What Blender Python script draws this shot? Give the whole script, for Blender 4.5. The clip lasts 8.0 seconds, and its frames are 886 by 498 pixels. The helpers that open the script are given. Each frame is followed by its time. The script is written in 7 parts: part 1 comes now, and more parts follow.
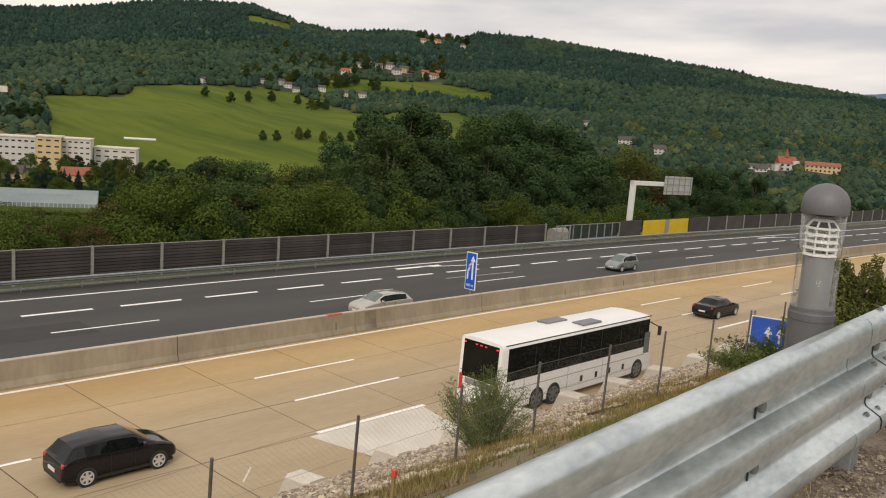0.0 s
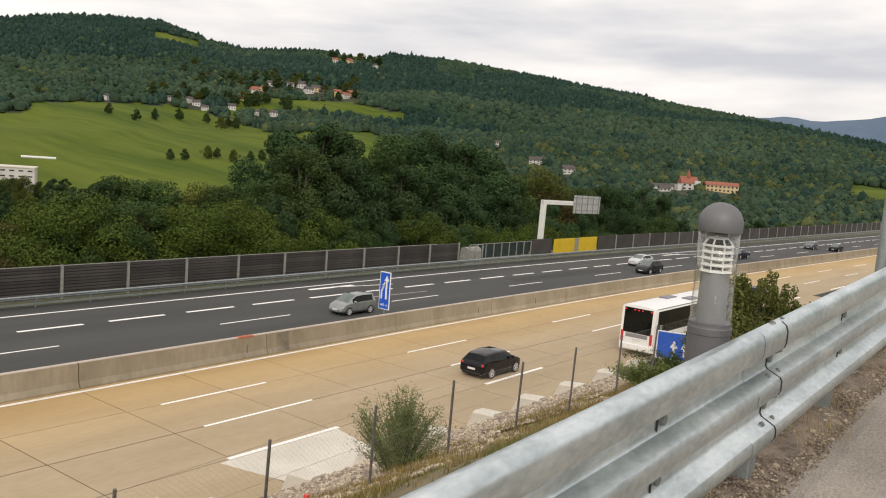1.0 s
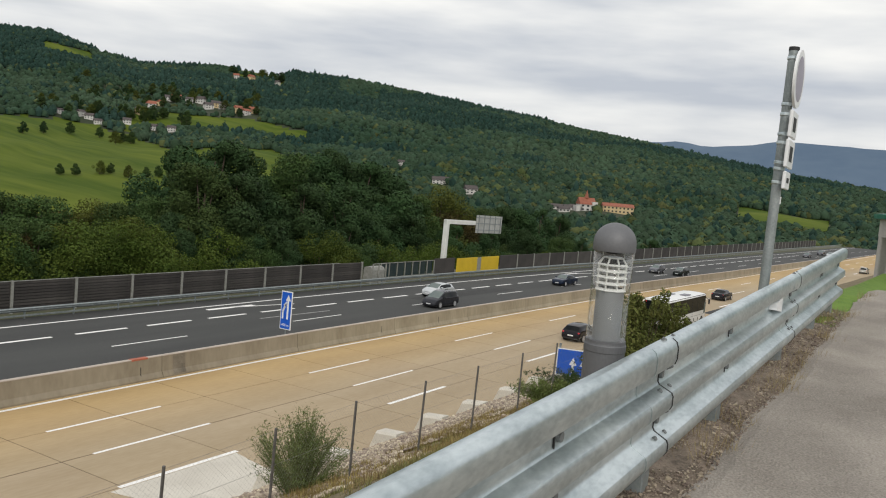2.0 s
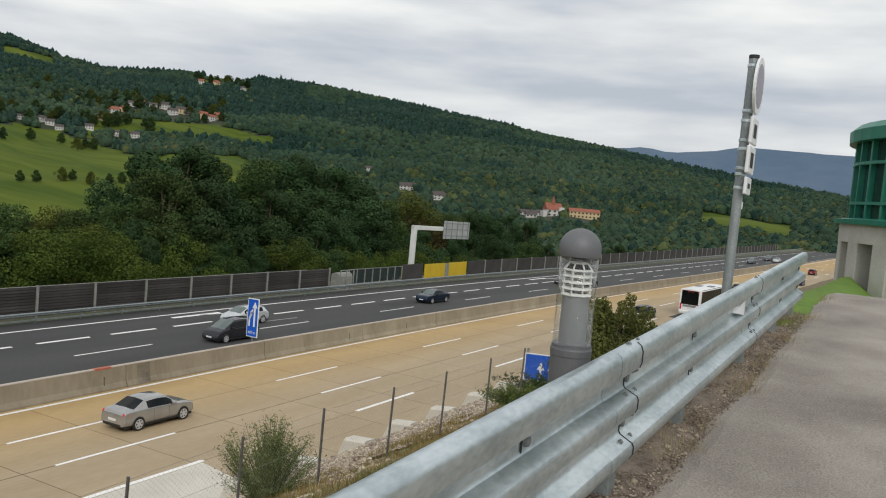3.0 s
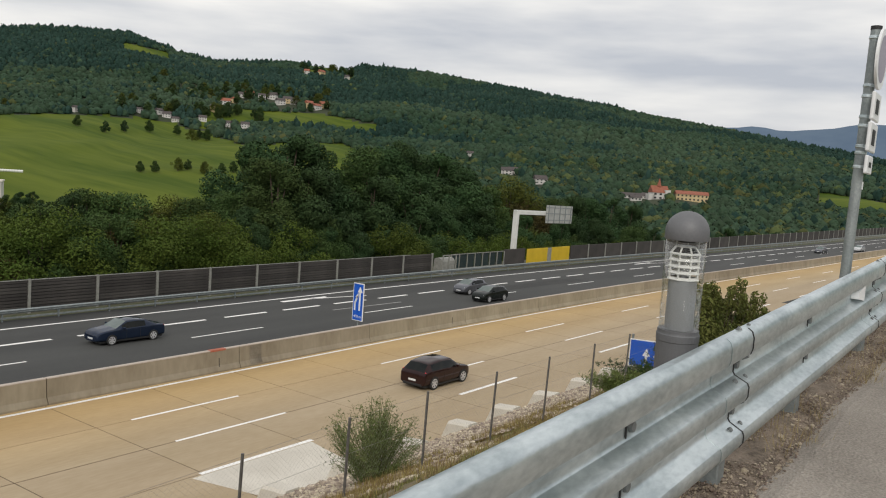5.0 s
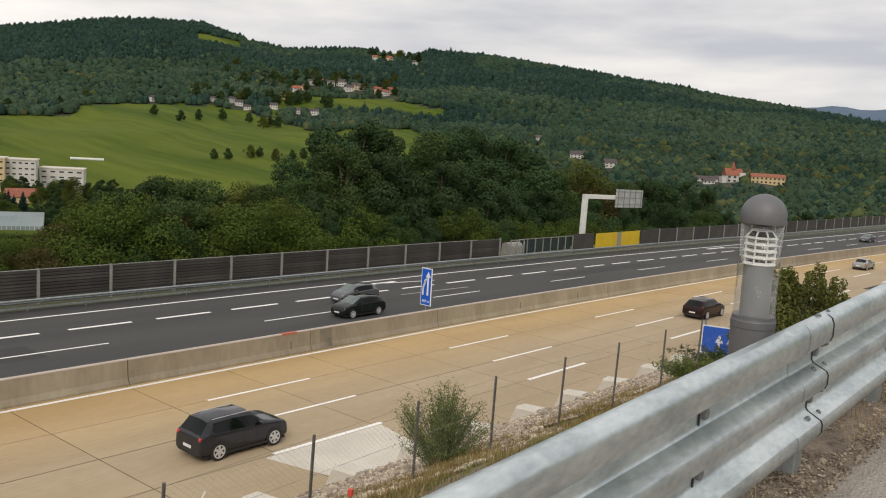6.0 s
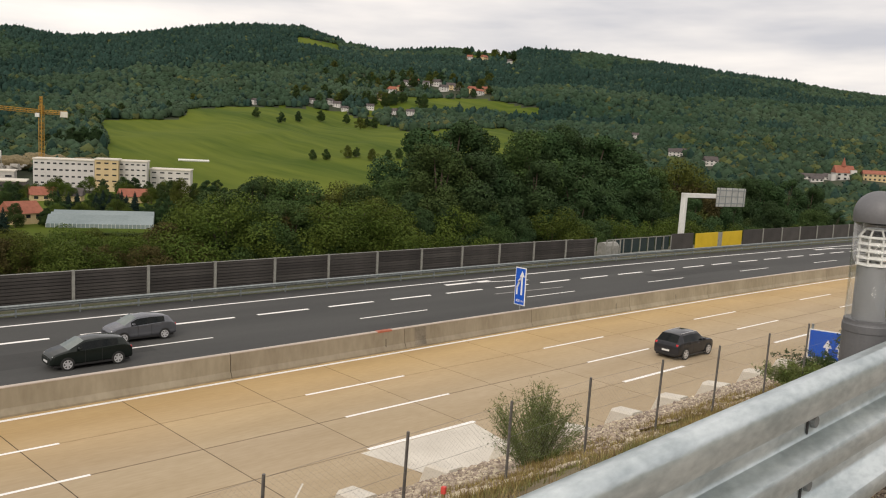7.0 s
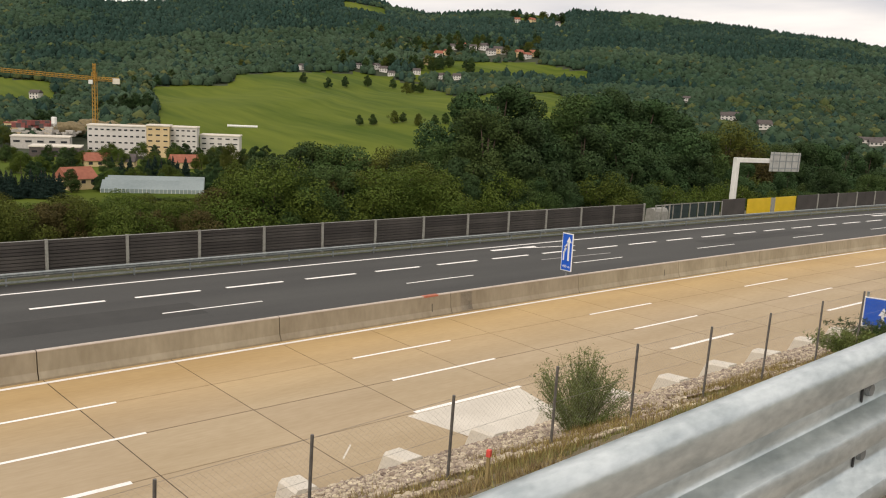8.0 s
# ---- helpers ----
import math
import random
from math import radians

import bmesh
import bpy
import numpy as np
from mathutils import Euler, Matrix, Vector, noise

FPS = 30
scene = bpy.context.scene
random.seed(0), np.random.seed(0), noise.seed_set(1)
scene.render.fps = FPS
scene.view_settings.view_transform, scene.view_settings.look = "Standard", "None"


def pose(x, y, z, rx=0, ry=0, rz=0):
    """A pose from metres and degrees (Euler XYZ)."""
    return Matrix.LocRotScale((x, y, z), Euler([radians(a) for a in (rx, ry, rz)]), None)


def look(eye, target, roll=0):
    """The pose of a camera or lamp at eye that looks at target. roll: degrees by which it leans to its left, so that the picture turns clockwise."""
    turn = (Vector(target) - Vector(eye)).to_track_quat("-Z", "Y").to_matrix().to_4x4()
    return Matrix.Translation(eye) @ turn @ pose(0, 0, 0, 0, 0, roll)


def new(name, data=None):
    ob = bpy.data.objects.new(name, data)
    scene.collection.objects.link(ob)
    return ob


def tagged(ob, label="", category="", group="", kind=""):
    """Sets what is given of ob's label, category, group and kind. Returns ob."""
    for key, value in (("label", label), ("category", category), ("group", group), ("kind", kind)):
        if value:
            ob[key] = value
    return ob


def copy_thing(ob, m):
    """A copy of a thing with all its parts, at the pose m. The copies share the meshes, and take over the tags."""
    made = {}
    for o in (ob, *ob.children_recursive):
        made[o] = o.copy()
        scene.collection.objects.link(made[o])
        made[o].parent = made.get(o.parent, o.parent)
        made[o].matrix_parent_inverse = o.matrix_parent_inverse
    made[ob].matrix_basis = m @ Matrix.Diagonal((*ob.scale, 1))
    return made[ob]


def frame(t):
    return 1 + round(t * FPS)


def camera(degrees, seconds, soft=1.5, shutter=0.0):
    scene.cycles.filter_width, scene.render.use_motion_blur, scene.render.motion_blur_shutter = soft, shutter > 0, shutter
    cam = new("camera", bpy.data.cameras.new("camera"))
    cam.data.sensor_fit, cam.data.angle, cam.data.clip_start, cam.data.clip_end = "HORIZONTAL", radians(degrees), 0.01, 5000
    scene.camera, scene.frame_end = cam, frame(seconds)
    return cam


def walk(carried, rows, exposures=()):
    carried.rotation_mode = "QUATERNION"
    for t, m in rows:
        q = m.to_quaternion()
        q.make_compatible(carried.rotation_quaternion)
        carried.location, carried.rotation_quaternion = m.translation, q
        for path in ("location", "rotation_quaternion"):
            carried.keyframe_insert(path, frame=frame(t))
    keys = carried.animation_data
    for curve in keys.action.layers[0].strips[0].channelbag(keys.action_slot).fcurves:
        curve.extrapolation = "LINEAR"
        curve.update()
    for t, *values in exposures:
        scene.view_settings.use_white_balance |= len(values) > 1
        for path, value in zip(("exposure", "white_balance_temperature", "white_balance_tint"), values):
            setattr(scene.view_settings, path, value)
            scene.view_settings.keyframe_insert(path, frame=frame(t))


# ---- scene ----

# camera: hand-held, panning over the carriageways from a footpath above them
cam = camera(55.8, 8.0, soft=1.1)
walk(cam, [
    (0.0, pose(-0.033, 0.029, 12.495, 81.873, -4.129, -45.971)),
    (0.5, pose(-0.027, 0.020, 12.498, 82.789, -4.214, -48.741)),
    (1.0, pose(-0.013, 0.014, 12.497, 83.642, -4.383, -51.892)),
    (1.5, pose(-0.001, 0.011, 12.498, 84.741, -4.737, -55.369)),
    (2.0, pose(0.008, 0.011, 12.496, 85.497, -5.102, -58.479)),
    (2.2, pose(0.005, 0.008, 12.497, 85.702, -5.213, -59.523)),
    (3.3, pose(-0.006, -0.001, 12.499, 86.104, -4.951, -60.737)),
    (3.5, pose(-0.009, -0.003, 12.499, 85.971, -4.813, -60.196)),
    (4.0, pose(-0.009, -0.005, 12.497, 85.584, -4.643, -58.391)),
    (4.5, pose(-0.013, -0.008, 12.498, 84.836, -4.304, -55.760)),
    (4.7, pose(-0.014, -0.007, 12.498, 84.709, -4.200, -54.881)),
    (5.8, pose(-0.019, -0.003, 12.496, 83.503, -3.694, -50.356)),
    (6.0, pose(-0.020, -0.003, 12.496, 83.174, -3.507, -49.149)),
    (6.5, pose(-0.017, 0.004, 12.494, 82.885, -3.214, -46.032)),
    (7.0, pose(-0.008, 0.010, 12.490, 82.762, -2.989, -42.726)),
    (7.5, pose(0.000, 0.016, 12.484, 81.910, -2.858, -40.587)),
    (8.0, pose(0.003, 0.020, 12.480, 80.240, -2.686, -39.567)),
], exposures=[(0.0, 0.02, 7150, 13), (1.0, 0.19, 6950, 12), (2.0, -0.04, 6500, 8), (3.5, -0.14, 6350, 7), (4.5, -0.11, 6450, 8), (5.5, -0.06, 6700, 10), (6.5, 0.02, 6900, 12), (8.0, 0.21, 7150, 13)])

# ---- light: overcast daylight ----
world = bpy.data.worlds.new("sky")
scene.world = world
world.use_nodes = True
SUN_EL, SUN_AZ = 36.0, -145.0   # degrees; azimuth from +x towards +y


def build_sky():
    nt = world.node_tree
    nt.nodes.clear()
    out = nt.nodes.new("ShaderNodeOutputWorld")
    bg = nt.nodes.new("ShaderNodeBackground")
    sky = nt.nodes.new("ShaderNodeTexSky")
    sky.sky_type, sky.sun_disc = "NISHITA", False
    sky.sun_elevation, sky.sun_rotation = radians(SUN_EL), radians(90 - SUN_AZ)
    sky.air_density, sky.dust_density = 1.0, 3.0
    geo = nt.nodes.new("ShaderNodeTexCoord")
    flat = nt.nodes.new("ShaderNodeMapping")
    flat.inputs["Scale"].default_value = (1.0, 1.0, 5.5)
    flat.inputs["Rotation"].default_value = (0.0, 0.05, 0.3)
    cloud = nt.nodes.new("ShaderNodeTexNoise")
    cloud.inputs["Scale"].default_value, cloud.inputs["Detail"].default_value = 2.6, 5.0
    cloud.inputs["Roughness"].default_value = 0.48
    ramp = nt.nodes.new("ShaderNodeValToRGB")
    e = ramp.color_ramp.elements
    e[0].position, e[0].color = 0.34, (0.60, 0.63, 0.70, 1)
    e[1].position, e[1].color = 0.64, (1.16, 1.13, 1.09, 1)
    mixc = nt.nodes.new("ShaderNodeMix")
    mixc.data_type = "RGBA"
    mixc.inputs["Factor"].default_value = 0.93
    gain = nt.nodes.new("ShaderNodeMix")
    gain.data_type, gain.blend_type = "RGBA", "MULTIPLY"
    gain.inputs["Factor"].default_value = 1.0
    gain.inputs[7].default_value = (SKY_GAIN, SKY_GAIN, SKY_GAIN, 1)
    link = nt.links.new
    link(geo.outputs["Generated"], flat.inputs["Vector"])
    link(flat.outputs["Vector"], cloud.inputs["Vector"])
    link(cloud.outputs["Fac"], ramp.inputs["Fac"])
    link(ramp.outputs["Color"], gain.inputs[6])
    link(sky.outputs["Color"], mixc.inputs[6])
    link(gain.outputs[2], mixc.inputs[7])
    link(mixc.outputs[2], bg.inputs["Color"])
    bg.inputs["Strength"].default_value = 0.1
    link(bg.outputs["Background"], out.inputs["Surface"])


SKY_GAIN = 9.5
build_sky()
sun = new("sun", bpy.data.lights.new("sun", "SUN"))
sun.data.energy, sun.data.angle, sun.data.color = 1.4, radians(25), (1.0, 0.95, 0.88)
sun.matrix_world = look((40 * math.cos(radians(SUN_AZ)), 40 * math.sin(radians(SUN_AZ)), 40 * math.tan(radians(SUN_EL))), (0, 0, 0))


# ---- materials ----
def surf(name, a, b, scale=3.0, rough=0.8, bump=0.0, metal=0.0, vary=0.0, by="", coords="Object", fine=None, lo=0.35, hi=0.65, stretch=None, spec=0.5, coat=0.0, turn=0.0):
    """Two-scale mottled surface from colour a to colour b; vary: value change by island ("island") or by object ("object"), or by both."""
    m = bpy.data.materials.new(name)
    m.use_nodes = True
    nt = m.node_tree
    link = nt.links.new
    bsdf = nt.nodes["Principled BSDF"]
    tc = nt.nodes.new("ShaderNodeTexCoord")
    vec = tc.outputs[coords]
    if stretch:
        mp = nt.nodes.new("ShaderNodeMapping")
        mp.inputs["Scale"].default_value = stretch
        mp.inputs["Rotation"].default_value = (0.0, 0.0, radians(turn))
        link(vec, mp.inputs["Vector"])
        vec = mp.outputs["Vector"]
    big = nt.nodes.new("ShaderNodeTexNoise")
    big.inputs["Scale"].default_value, big.inputs["Detail"].default_value = scale, 6.0
    small = nt.nodes.new("ShaderNodeTexNoise")
    small.inputs["Scale"].default_value, small.inputs["Detail"].default_value = fine or scale * 14, 3.0
    link(vec, big.inputs["Vector"])
    link(vec, small.inputs["Vector"])
    add = nt.nodes.new("ShaderNodeMix")
    add.inputs["Factor"].default_value = 0.35
    link(big.outputs["Fac"], add.inputs[2])
    link(small.outputs["Fac"], add.inputs[3])
    ramp = nt.nodes.new("ShaderNodeValToRGB")
    e = ramp.color_ramp.elements
    e[0].position, e[0].color = lo, (*a, 1)
    e[1].position, e[1].color = hi, (*b, 1)
    link(add.outputs[0], ramp.inputs["Fac"])
    col = ramp.outputs["Color"]
    if by:
        hsv = nt.nodes.new("ShaderNodeHueSaturation")
        span = nt.nodes.new("ShaderNodeMapRange")
        span.inputs["To Min"].default_value, span.inputs["To Max"].default_value = 1 - vary, 1 + vary
        src = nt.nodes.new("ShaderNodeObjectInfo").outputs["Random"] if by == "object" else nt.nodes.new("ShaderNodeNewGeometry").outputs["Random Per Island"]
        if by == "both":
            both = nt.nodes.new("ShaderNodeMix")
            both.inputs["Factor"].default_value = 0.55
            link(src, both.inputs[2])
            link(nt.nodes.new("ShaderNodeObjectInfo").outputs["Random"], both.inputs[3])
            src = both.outputs[0]
        link(src, span.inputs["Value"])
        link(span.outputs["Result"], hsv.inputs["Value"])
        hue = nt.nodes.new("ShaderNodeMapRange")
        hue.inputs["To Min"].default_value, hue.inputs["To Max"].default_value = 0.5 - vary * 0.06, 0.5 + vary * 0.04
        link(src, hue.inputs["Value"])
        link(hue.outputs["Result"], hsv.inputs["Hue"])
        link(col, hsv.inputs["Color"])
        col = hsv.outputs["Color"]
    link(col, bsdf.inputs["Base Color"])
    bsdf.inputs["Roughness"].default_value, bsdf.inputs["Metallic"].default_value = rough, metal
    bsdf.inputs["Specular IOR Level"].default_value, bsdf.inputs["Coat Weight"].default_value = spec, coat
    if bump:
        bp = nt.nodes.new("ShaderNodeBump")
        bp.inputs["Strength"].default_value, bp.inputs["Distance"].default_value = bump, 0.02
        link(small.outputs["Fac"], bp.inputs["Height"])
        link(bp.outputs["Normal"], bsdf.inputs["Normal"])
    return m


def glass_pane(name, tint=(0.93, 0.95, 0.93), rough=0.05):
    m = bpy.data.materials.new(name)
    m.use_nodes = True
    b = m.node_tree.nodes["Principled BSDF"]
    nt = m.node_tree
    nt.nodes.remove(b)
    thru, shine, mix = nt.nodes.new("ShaderNodeBsdfTransparent"), nt.nodes.new("ShaderNodeBsdfGlossy"), nt.nodes.new("ShaderNodeMixShader")
    thru.inputs["Color"].default_value = (*tint, 1)
    shine.inputs["Roughness"].default_value = rough
    edge = nt.nodes.new("ShaderNodeLayerWeight")
    edge.inputs["Blend"].default_value = 0.10
    nt.links.new(edge.outputs["Facing"], mix.inputs["Fac"])
    nt.links.new(thru.outputs["BSDF"], mix.inputs[1])
    nt.links.new(shine.outputs["BSDF"], mix.inputs[2])
    nt.links.new(mix.outputs["Shader"], nt.nodes["Material Output"].inputs["Surface"])
    return m


def glow(name, colour, strength):
    m = bpy.data.materials.new(name)
    m.use_nodes = True
    b = m.node_tree.nodes["Principled BSDF"]
    b.inputs["Base Color"].default_value = (*colour, 1)
    b.inputs["Emission Color"].default_value, b.inputs["Emission Strength"].default_value = (*colour, 1), strength
    return m


M = {}
M["concrete_road"] = surf("pale_concrete_road", (0.36, 0.275, 0.168), (0.445, 0.352, 0.235), 0.35, 0.85, 0.15, fine=7, stretch=(0.22, 1, 1), vary=0.03, by="object")


def tint_towards_median(m, tint, y0, y1):
    """Yellowish discolouration that grows towards the inner edge of the curving carriageway."""
    nt = m.node_tree
    link = nt.links.new
    base = nt.nodes["Principled BSDF"].inputs["Base Color"]
    src = base.links[0].from_socket
    xyz = nt.nodes.new("ShaderNodeSeparateXYZ")
    link(nt.nodes.new("ShaderNodeTexCoord").outputs["Object"], xyz.inputs[0])
    past = nt.nodes.new("ShaderNodeMath")
    past.operation, past.inputs[1].default_value, past.use_clamp = "SUBTRACT", 40.0, False
    link(xyz.outputs["X"], past.inputs[0])
    ahead = nt.nodes.new("ShaderNodeMath")
    ahead.operation, ahead.inputs[1].default_value = "MAXIMUM", 0.0
    link(past.outputs[0], ahead.inputs[0])
    swing = nt.nodes.new("ShaderNodeMath")
    swing.operation = "MULTIPLY"
    link(ahead.outputs[0], swing.inputs[0])
    link(ahead.outputs[0], swing.inputs[1])
    part_of = nt.nodes.new("ShaderNodeMath")
    part_of.operation, part_of.inputs[1].default_value = "DIVIDE", 3000.0
    link(swing.outputs[0], part_of.inputs[0])
    across = nt.nodes.new("ShaderNodeMath")
    across.operation = "ADD"
    link(xyz.outputs["Y"], across.inputs[0])
    link(part_of.outputs[0], across.inputs[1])
    share = nt.nodes.new("ShaderNodeMapRange")
    share.inputs["From Min"].default_value, share.inputs["From Max"].default_value = y0, y1
    link(across.outputs[0], share.inputs["Value"])
    mixed = nt.nodes.new("ShaderNodeMix")
    mixed.data_type, mixed.blend_type = "RGBA", "MULTIPLY"
    mixed.inputs[7].default_value = (*tint, 1)
    link(share.outputs["Result"], mixed.inputs["Factor"])
    link(src, mixed.inputs[6])
    link(mixed.outputs[2], base)
    return m


tint_towards_median(M["concrete_road"], (1.13, 1.0, 0.72), 29.0, 35.5)
M["concrete_light"] = surf("new_pale_concrete", (0.56, 0.52, 0.45), (0.70, 0.66, 0.58), 0.5, 0.9, 0.2, fine=12)
M["joint"] = surf("dark_joint_filler", (0.030, 0.020, 0.013), (0.085, 0.060, 0.040), 2, 0.95)
M["asphalt"] = surf("grey_asphalt", (0.042, 0.043, 0.042), (0.068, 0.069, 0.066), 0.25, 0.9, 0.2, fine=22, stretch=(0.15, 1, 1))
M["asphalt_dark"] = surf("dark_patch_asphalt", (0.032, 0.033, 0.032), (0.048, 0.048, 0.046), 0.5, 0.9, 0.2, fine=22)
M["shoulder"] = surf("dusty_shoulder", (0.10, 0.10, 0.06), (0.17, 0.16, 0.11), 0.6, 0.95, 0.4, fine=14)
M["paint"] = surf("worn_white_road_paint", (0.72, 0.70, 0.66), (0.92, 0.90, 0.87), 1.5, 0.7, 0.1, fine=30, lo=0.3, hi=0.5)
M["paint_old"] = surf("faded_road_paint", (0.22, 0.21, 0.20), (0.42, 0.41, 0.40), 1.5, 0.8, 0.1, fine=30)
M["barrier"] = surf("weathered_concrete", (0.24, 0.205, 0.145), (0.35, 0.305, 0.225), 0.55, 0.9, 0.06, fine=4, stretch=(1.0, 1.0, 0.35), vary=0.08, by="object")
M["barrier_top"] = surf("pale_concrete_cap", (0.42, 0.36, 0.31), (0.55, 0.48, 0.42), 0.9, 0.9, 0.2)
M["zinc"] = surf("galvanised_steel", (0.45, 0.515, 0.535), (0.74, 0.805, 0.82), 3.4, 0.33, 0.05, 0.93, fine=24, stretch=(0.8, 1.6, 2.0), turn=25, lo=0.38, hi=0.62)
M["zinc_dull"] = surf("dull_and_shaded_galvanised_steel", (0.22, 0.25, 0.255), (0.36, 0.39, 0.39), 4, 0.5, 0.05, 0.6)
M["bolt"] = surf("dark_bolt_steel", (0.16, 0.17, 0.17), (0.26, 0.27, 0.27), 20, 0.5, 0, 0.7)
M["slot"] = surf("dark_slot", (0.012, 0.013, 0.013), (0.03, 0.03, 0.03), 8, 0.8)
M["grey_paint"] = surf("grey_powder_coat", (0.135, 0.137, 0.145), (0.165, 0.167, 0.175), 6, 0.55, 0.05, 0.2)
M["grey_light"] = surf("mid_grey_enamel", (0.22, 0.225, 0.235), (0.27, 0.275, 0.285), 6, 0.45)
M["louvre"] = surf("white_louvre", (0.72, 0.72, 0.70), (0.82, 0.82, 0.80), 8, 0.35)
M["noise_panel"] = surf("brown_absorber_panel", (0.034, 0.031, 0.029), (0.064, 0.058, 0.054), 0.5, 0.85, 0.1, vary=0.28, by="object", fine=12)
M["noise_post"] = surf("pale_steel_post", (0.24, 0.24, 0.22), (0.36, 0.36, 0.33), 3, 0.6, 0, 0.3)
M["yellow"] = surf("yellow_paint", (0.55, 0.37, 0.01), (0.66, 0.46, 0.02), 0.8, 0.55)
M["white_paint"] = surf("off_white_paint", (0.62, 0.63, 0.60), (0.74, 0.75, 0.72), 1.2, 0.5)
M["blue"] = surf("blue_sign_face", (0.006, 0.085, 0.50), (0.010, 0.110, 0.60), 3, 0.4)
M["white_sign"] = surf("white_sign_face", (0.75, 0.76, 0.77), (0.82, 0.83, 0.84), 4, 0.4)
M["red_paint"] = surf("faded_red_paint", (0.36, 0.09, 0.05), (0.48, 0.16, 0.10), 5, 0.7)
M["stone"] = surf("crushed_stone", (0.25, 0.20, 0.145), (0.52, 0.44, 0.345), 1.5, 0.95, 0.4, vary=0.5, by="island", coords="Object")
M["verge_stone"] = surf("dusty_fine_gravel", (0.14, 0.108, 0.078), (0.33, 0.275, 0.215), 5, 0.95, 0.4, vary=0.5, by="island")
M["gravel_bed"] = surf("gravel_bed", (0.085, 0.066, 0.048), (0.27, 0.215, 0.165), 9, 0.95, 0.9, fine=60)
M["earth"] = surf("dry_grassy_earth", (0.115, 0.092, 0.045), (0.235, 0.185, 0.105), 1.2, 0.95, 0.6, fine=18)
M["path"] = surf("old_footpath_asphalt", (0.215, 0.190, 0.162), (0.53, 0.475, 0.415), 0.7, 0.92, 1.0, fine=75, lo=0.36, hi=0.64)
M["lawn"] = surf("lush_lawn", (0.085, 0.165, 0.012), (0.150, 0.250, 0.024), 4, 0.9, 0.5, fine=40)
M["grass_dry"] = surf("dry_grass", (0.20, 0.155, 0.065), (0.34, 0.265, 0.125), 3, 0.9, vary=0.45, by="island")
M["grass_green"] = surf("rough_grass", (0.12, 0.125, 0.038), (0.21, 0.20, 0.07), 3, 0.9, vary=0.4, by="island")
M["conifer"] = surf("dark_blue_green_needles", (0.010, 0.024, 0.020), (0.022, 0.044, 0.036), 0.5, 0.8, vary=0.24, by="island", spec=0.12)
M["site_red"] = surf("dull_red_sheet_steel", (0.17, 0.045, 0.04), (0.26, 0.08, 0.07), 0.6, 0.7)
M["leaf_bush"] = surf("olive_bush_leaves", (0.070, 0.088, 0.022), (0.145, 0.155, 0.045), 1.2, 0.75, vary=0.35, by="island", spec=0.15)
M["weeds"] = surf("brown_olive_weeds", (0.190, 0.150, 0.055), (0.340, 0.260, 0.110), 1.0, 0.9, vary=0.45, by="island", spec=0.15)
M["marker_red"] = surf("signal_red_paint", (0.62, 0.06, 0.05), (0.72, 0.10, 0.08), 8, 0.5)
M["bark"] = surf("bark", (0.055, 0.042, 0.03), (0.11, 0.085, 0.062), 4, 0.95, 0.6, stretch=(1, 1, 0.25))
M["leaf_dark"] = surf("dark_green_leaves", (0.020, 0.046, 0.018), (0.042, 0.076, 0.027), 0.2, 0.75, vary=0.30, by="both", spec=0.12)
M["leaf_mid"] = surf("mid_green_leaves", (0.029, 0.058, 0.017), (0.060, 0.094, 0.028), 0.2, 0.75, vary=0.30, by="both", spec=0.12)
M["leaf_yellow"] = surf("yellowing_leaves", (0.046, 0.066, 0.012), (0.094, 0.106, 0.021), 0.2, 0.75, vary=0.30, by="both", spec=0.12)
M["leaf_rust"] = surf("rusty_autumn_leaves", (0.048, 0.048, 0.016), (0.092, 0.074, 0.026), 0.2, 0.75, vary=0.30, by="both", spec=0.12)
M["leaf_willow"] = surf("olive_willow_leaves", (0.085, 0.118, 0.032), (0.165, 0.195, 0.065), 0.9, 0.7, vary=0.4, by="island", spec=0.12)
M["leaf_lime"] = surf("lime_green_leaves", (0.042, 0.074, 0.012), (0.090, 0.120, 0.022), 0.2, 0.75, vary=0.30, by="both", spec=0.12)
M["meadow"] = surf("mown_meadow", (0.052, 0.086, 0.007), (0.108, 0.138, 0.016), 0.014, 0.95, coords="Object", fine=0.12, stretch=(1, 0.12, 1), turn=-58, spec=0.12, lo=0.40, hi=0.60)
M["forest_floor"] = surf("forest_floor", (0.02, 0.03, 0.012), (0.035, 0.045, 0.018), 0.01, 0.95)
M["forest"] = surf("broadleaf_hill_crowns", (0.024, 0.050, 0.029), (0.050, 0.080, 0.046), 0.006, 0.95, vary=0.24, by="island", fine=0.55, bump=0.6, spec=0.1)
M["forest_conifer"] = surf("dark_conifer_crowns", (0.014, 0.036, 0.028), (0.028, 0.056, 0.043), 0.009, 0.95, vary=0.22, by="island", fine=0.55, bump=0.6, spec=0.1)
M["forest_olive"] = surf("yellowing_hill_crowns", (0.048, 0.068, 0.024), (0.090, 0.100, 0.040), 0.009, 0.95, vary=0.30, by="island", fine=0.55, bump=0.6, spec=0.1)
M["roof_red"] = surf("red_roof_tiles", (0.23, 0.075, 0.045), (0.33, 0.12, 0.075), 0.8, 0.85)
M["roof_dark"] = surf("dark_roof_tiles", (0.06, 0.05, 0.05), (0.10, 0.085, 0.08), 0.8, 0.85)
M["render_white"] = surf("white_render", (0.50, 0.485, 0.46), (0.62, 0.60, 0.57), 0.15, 0.9)
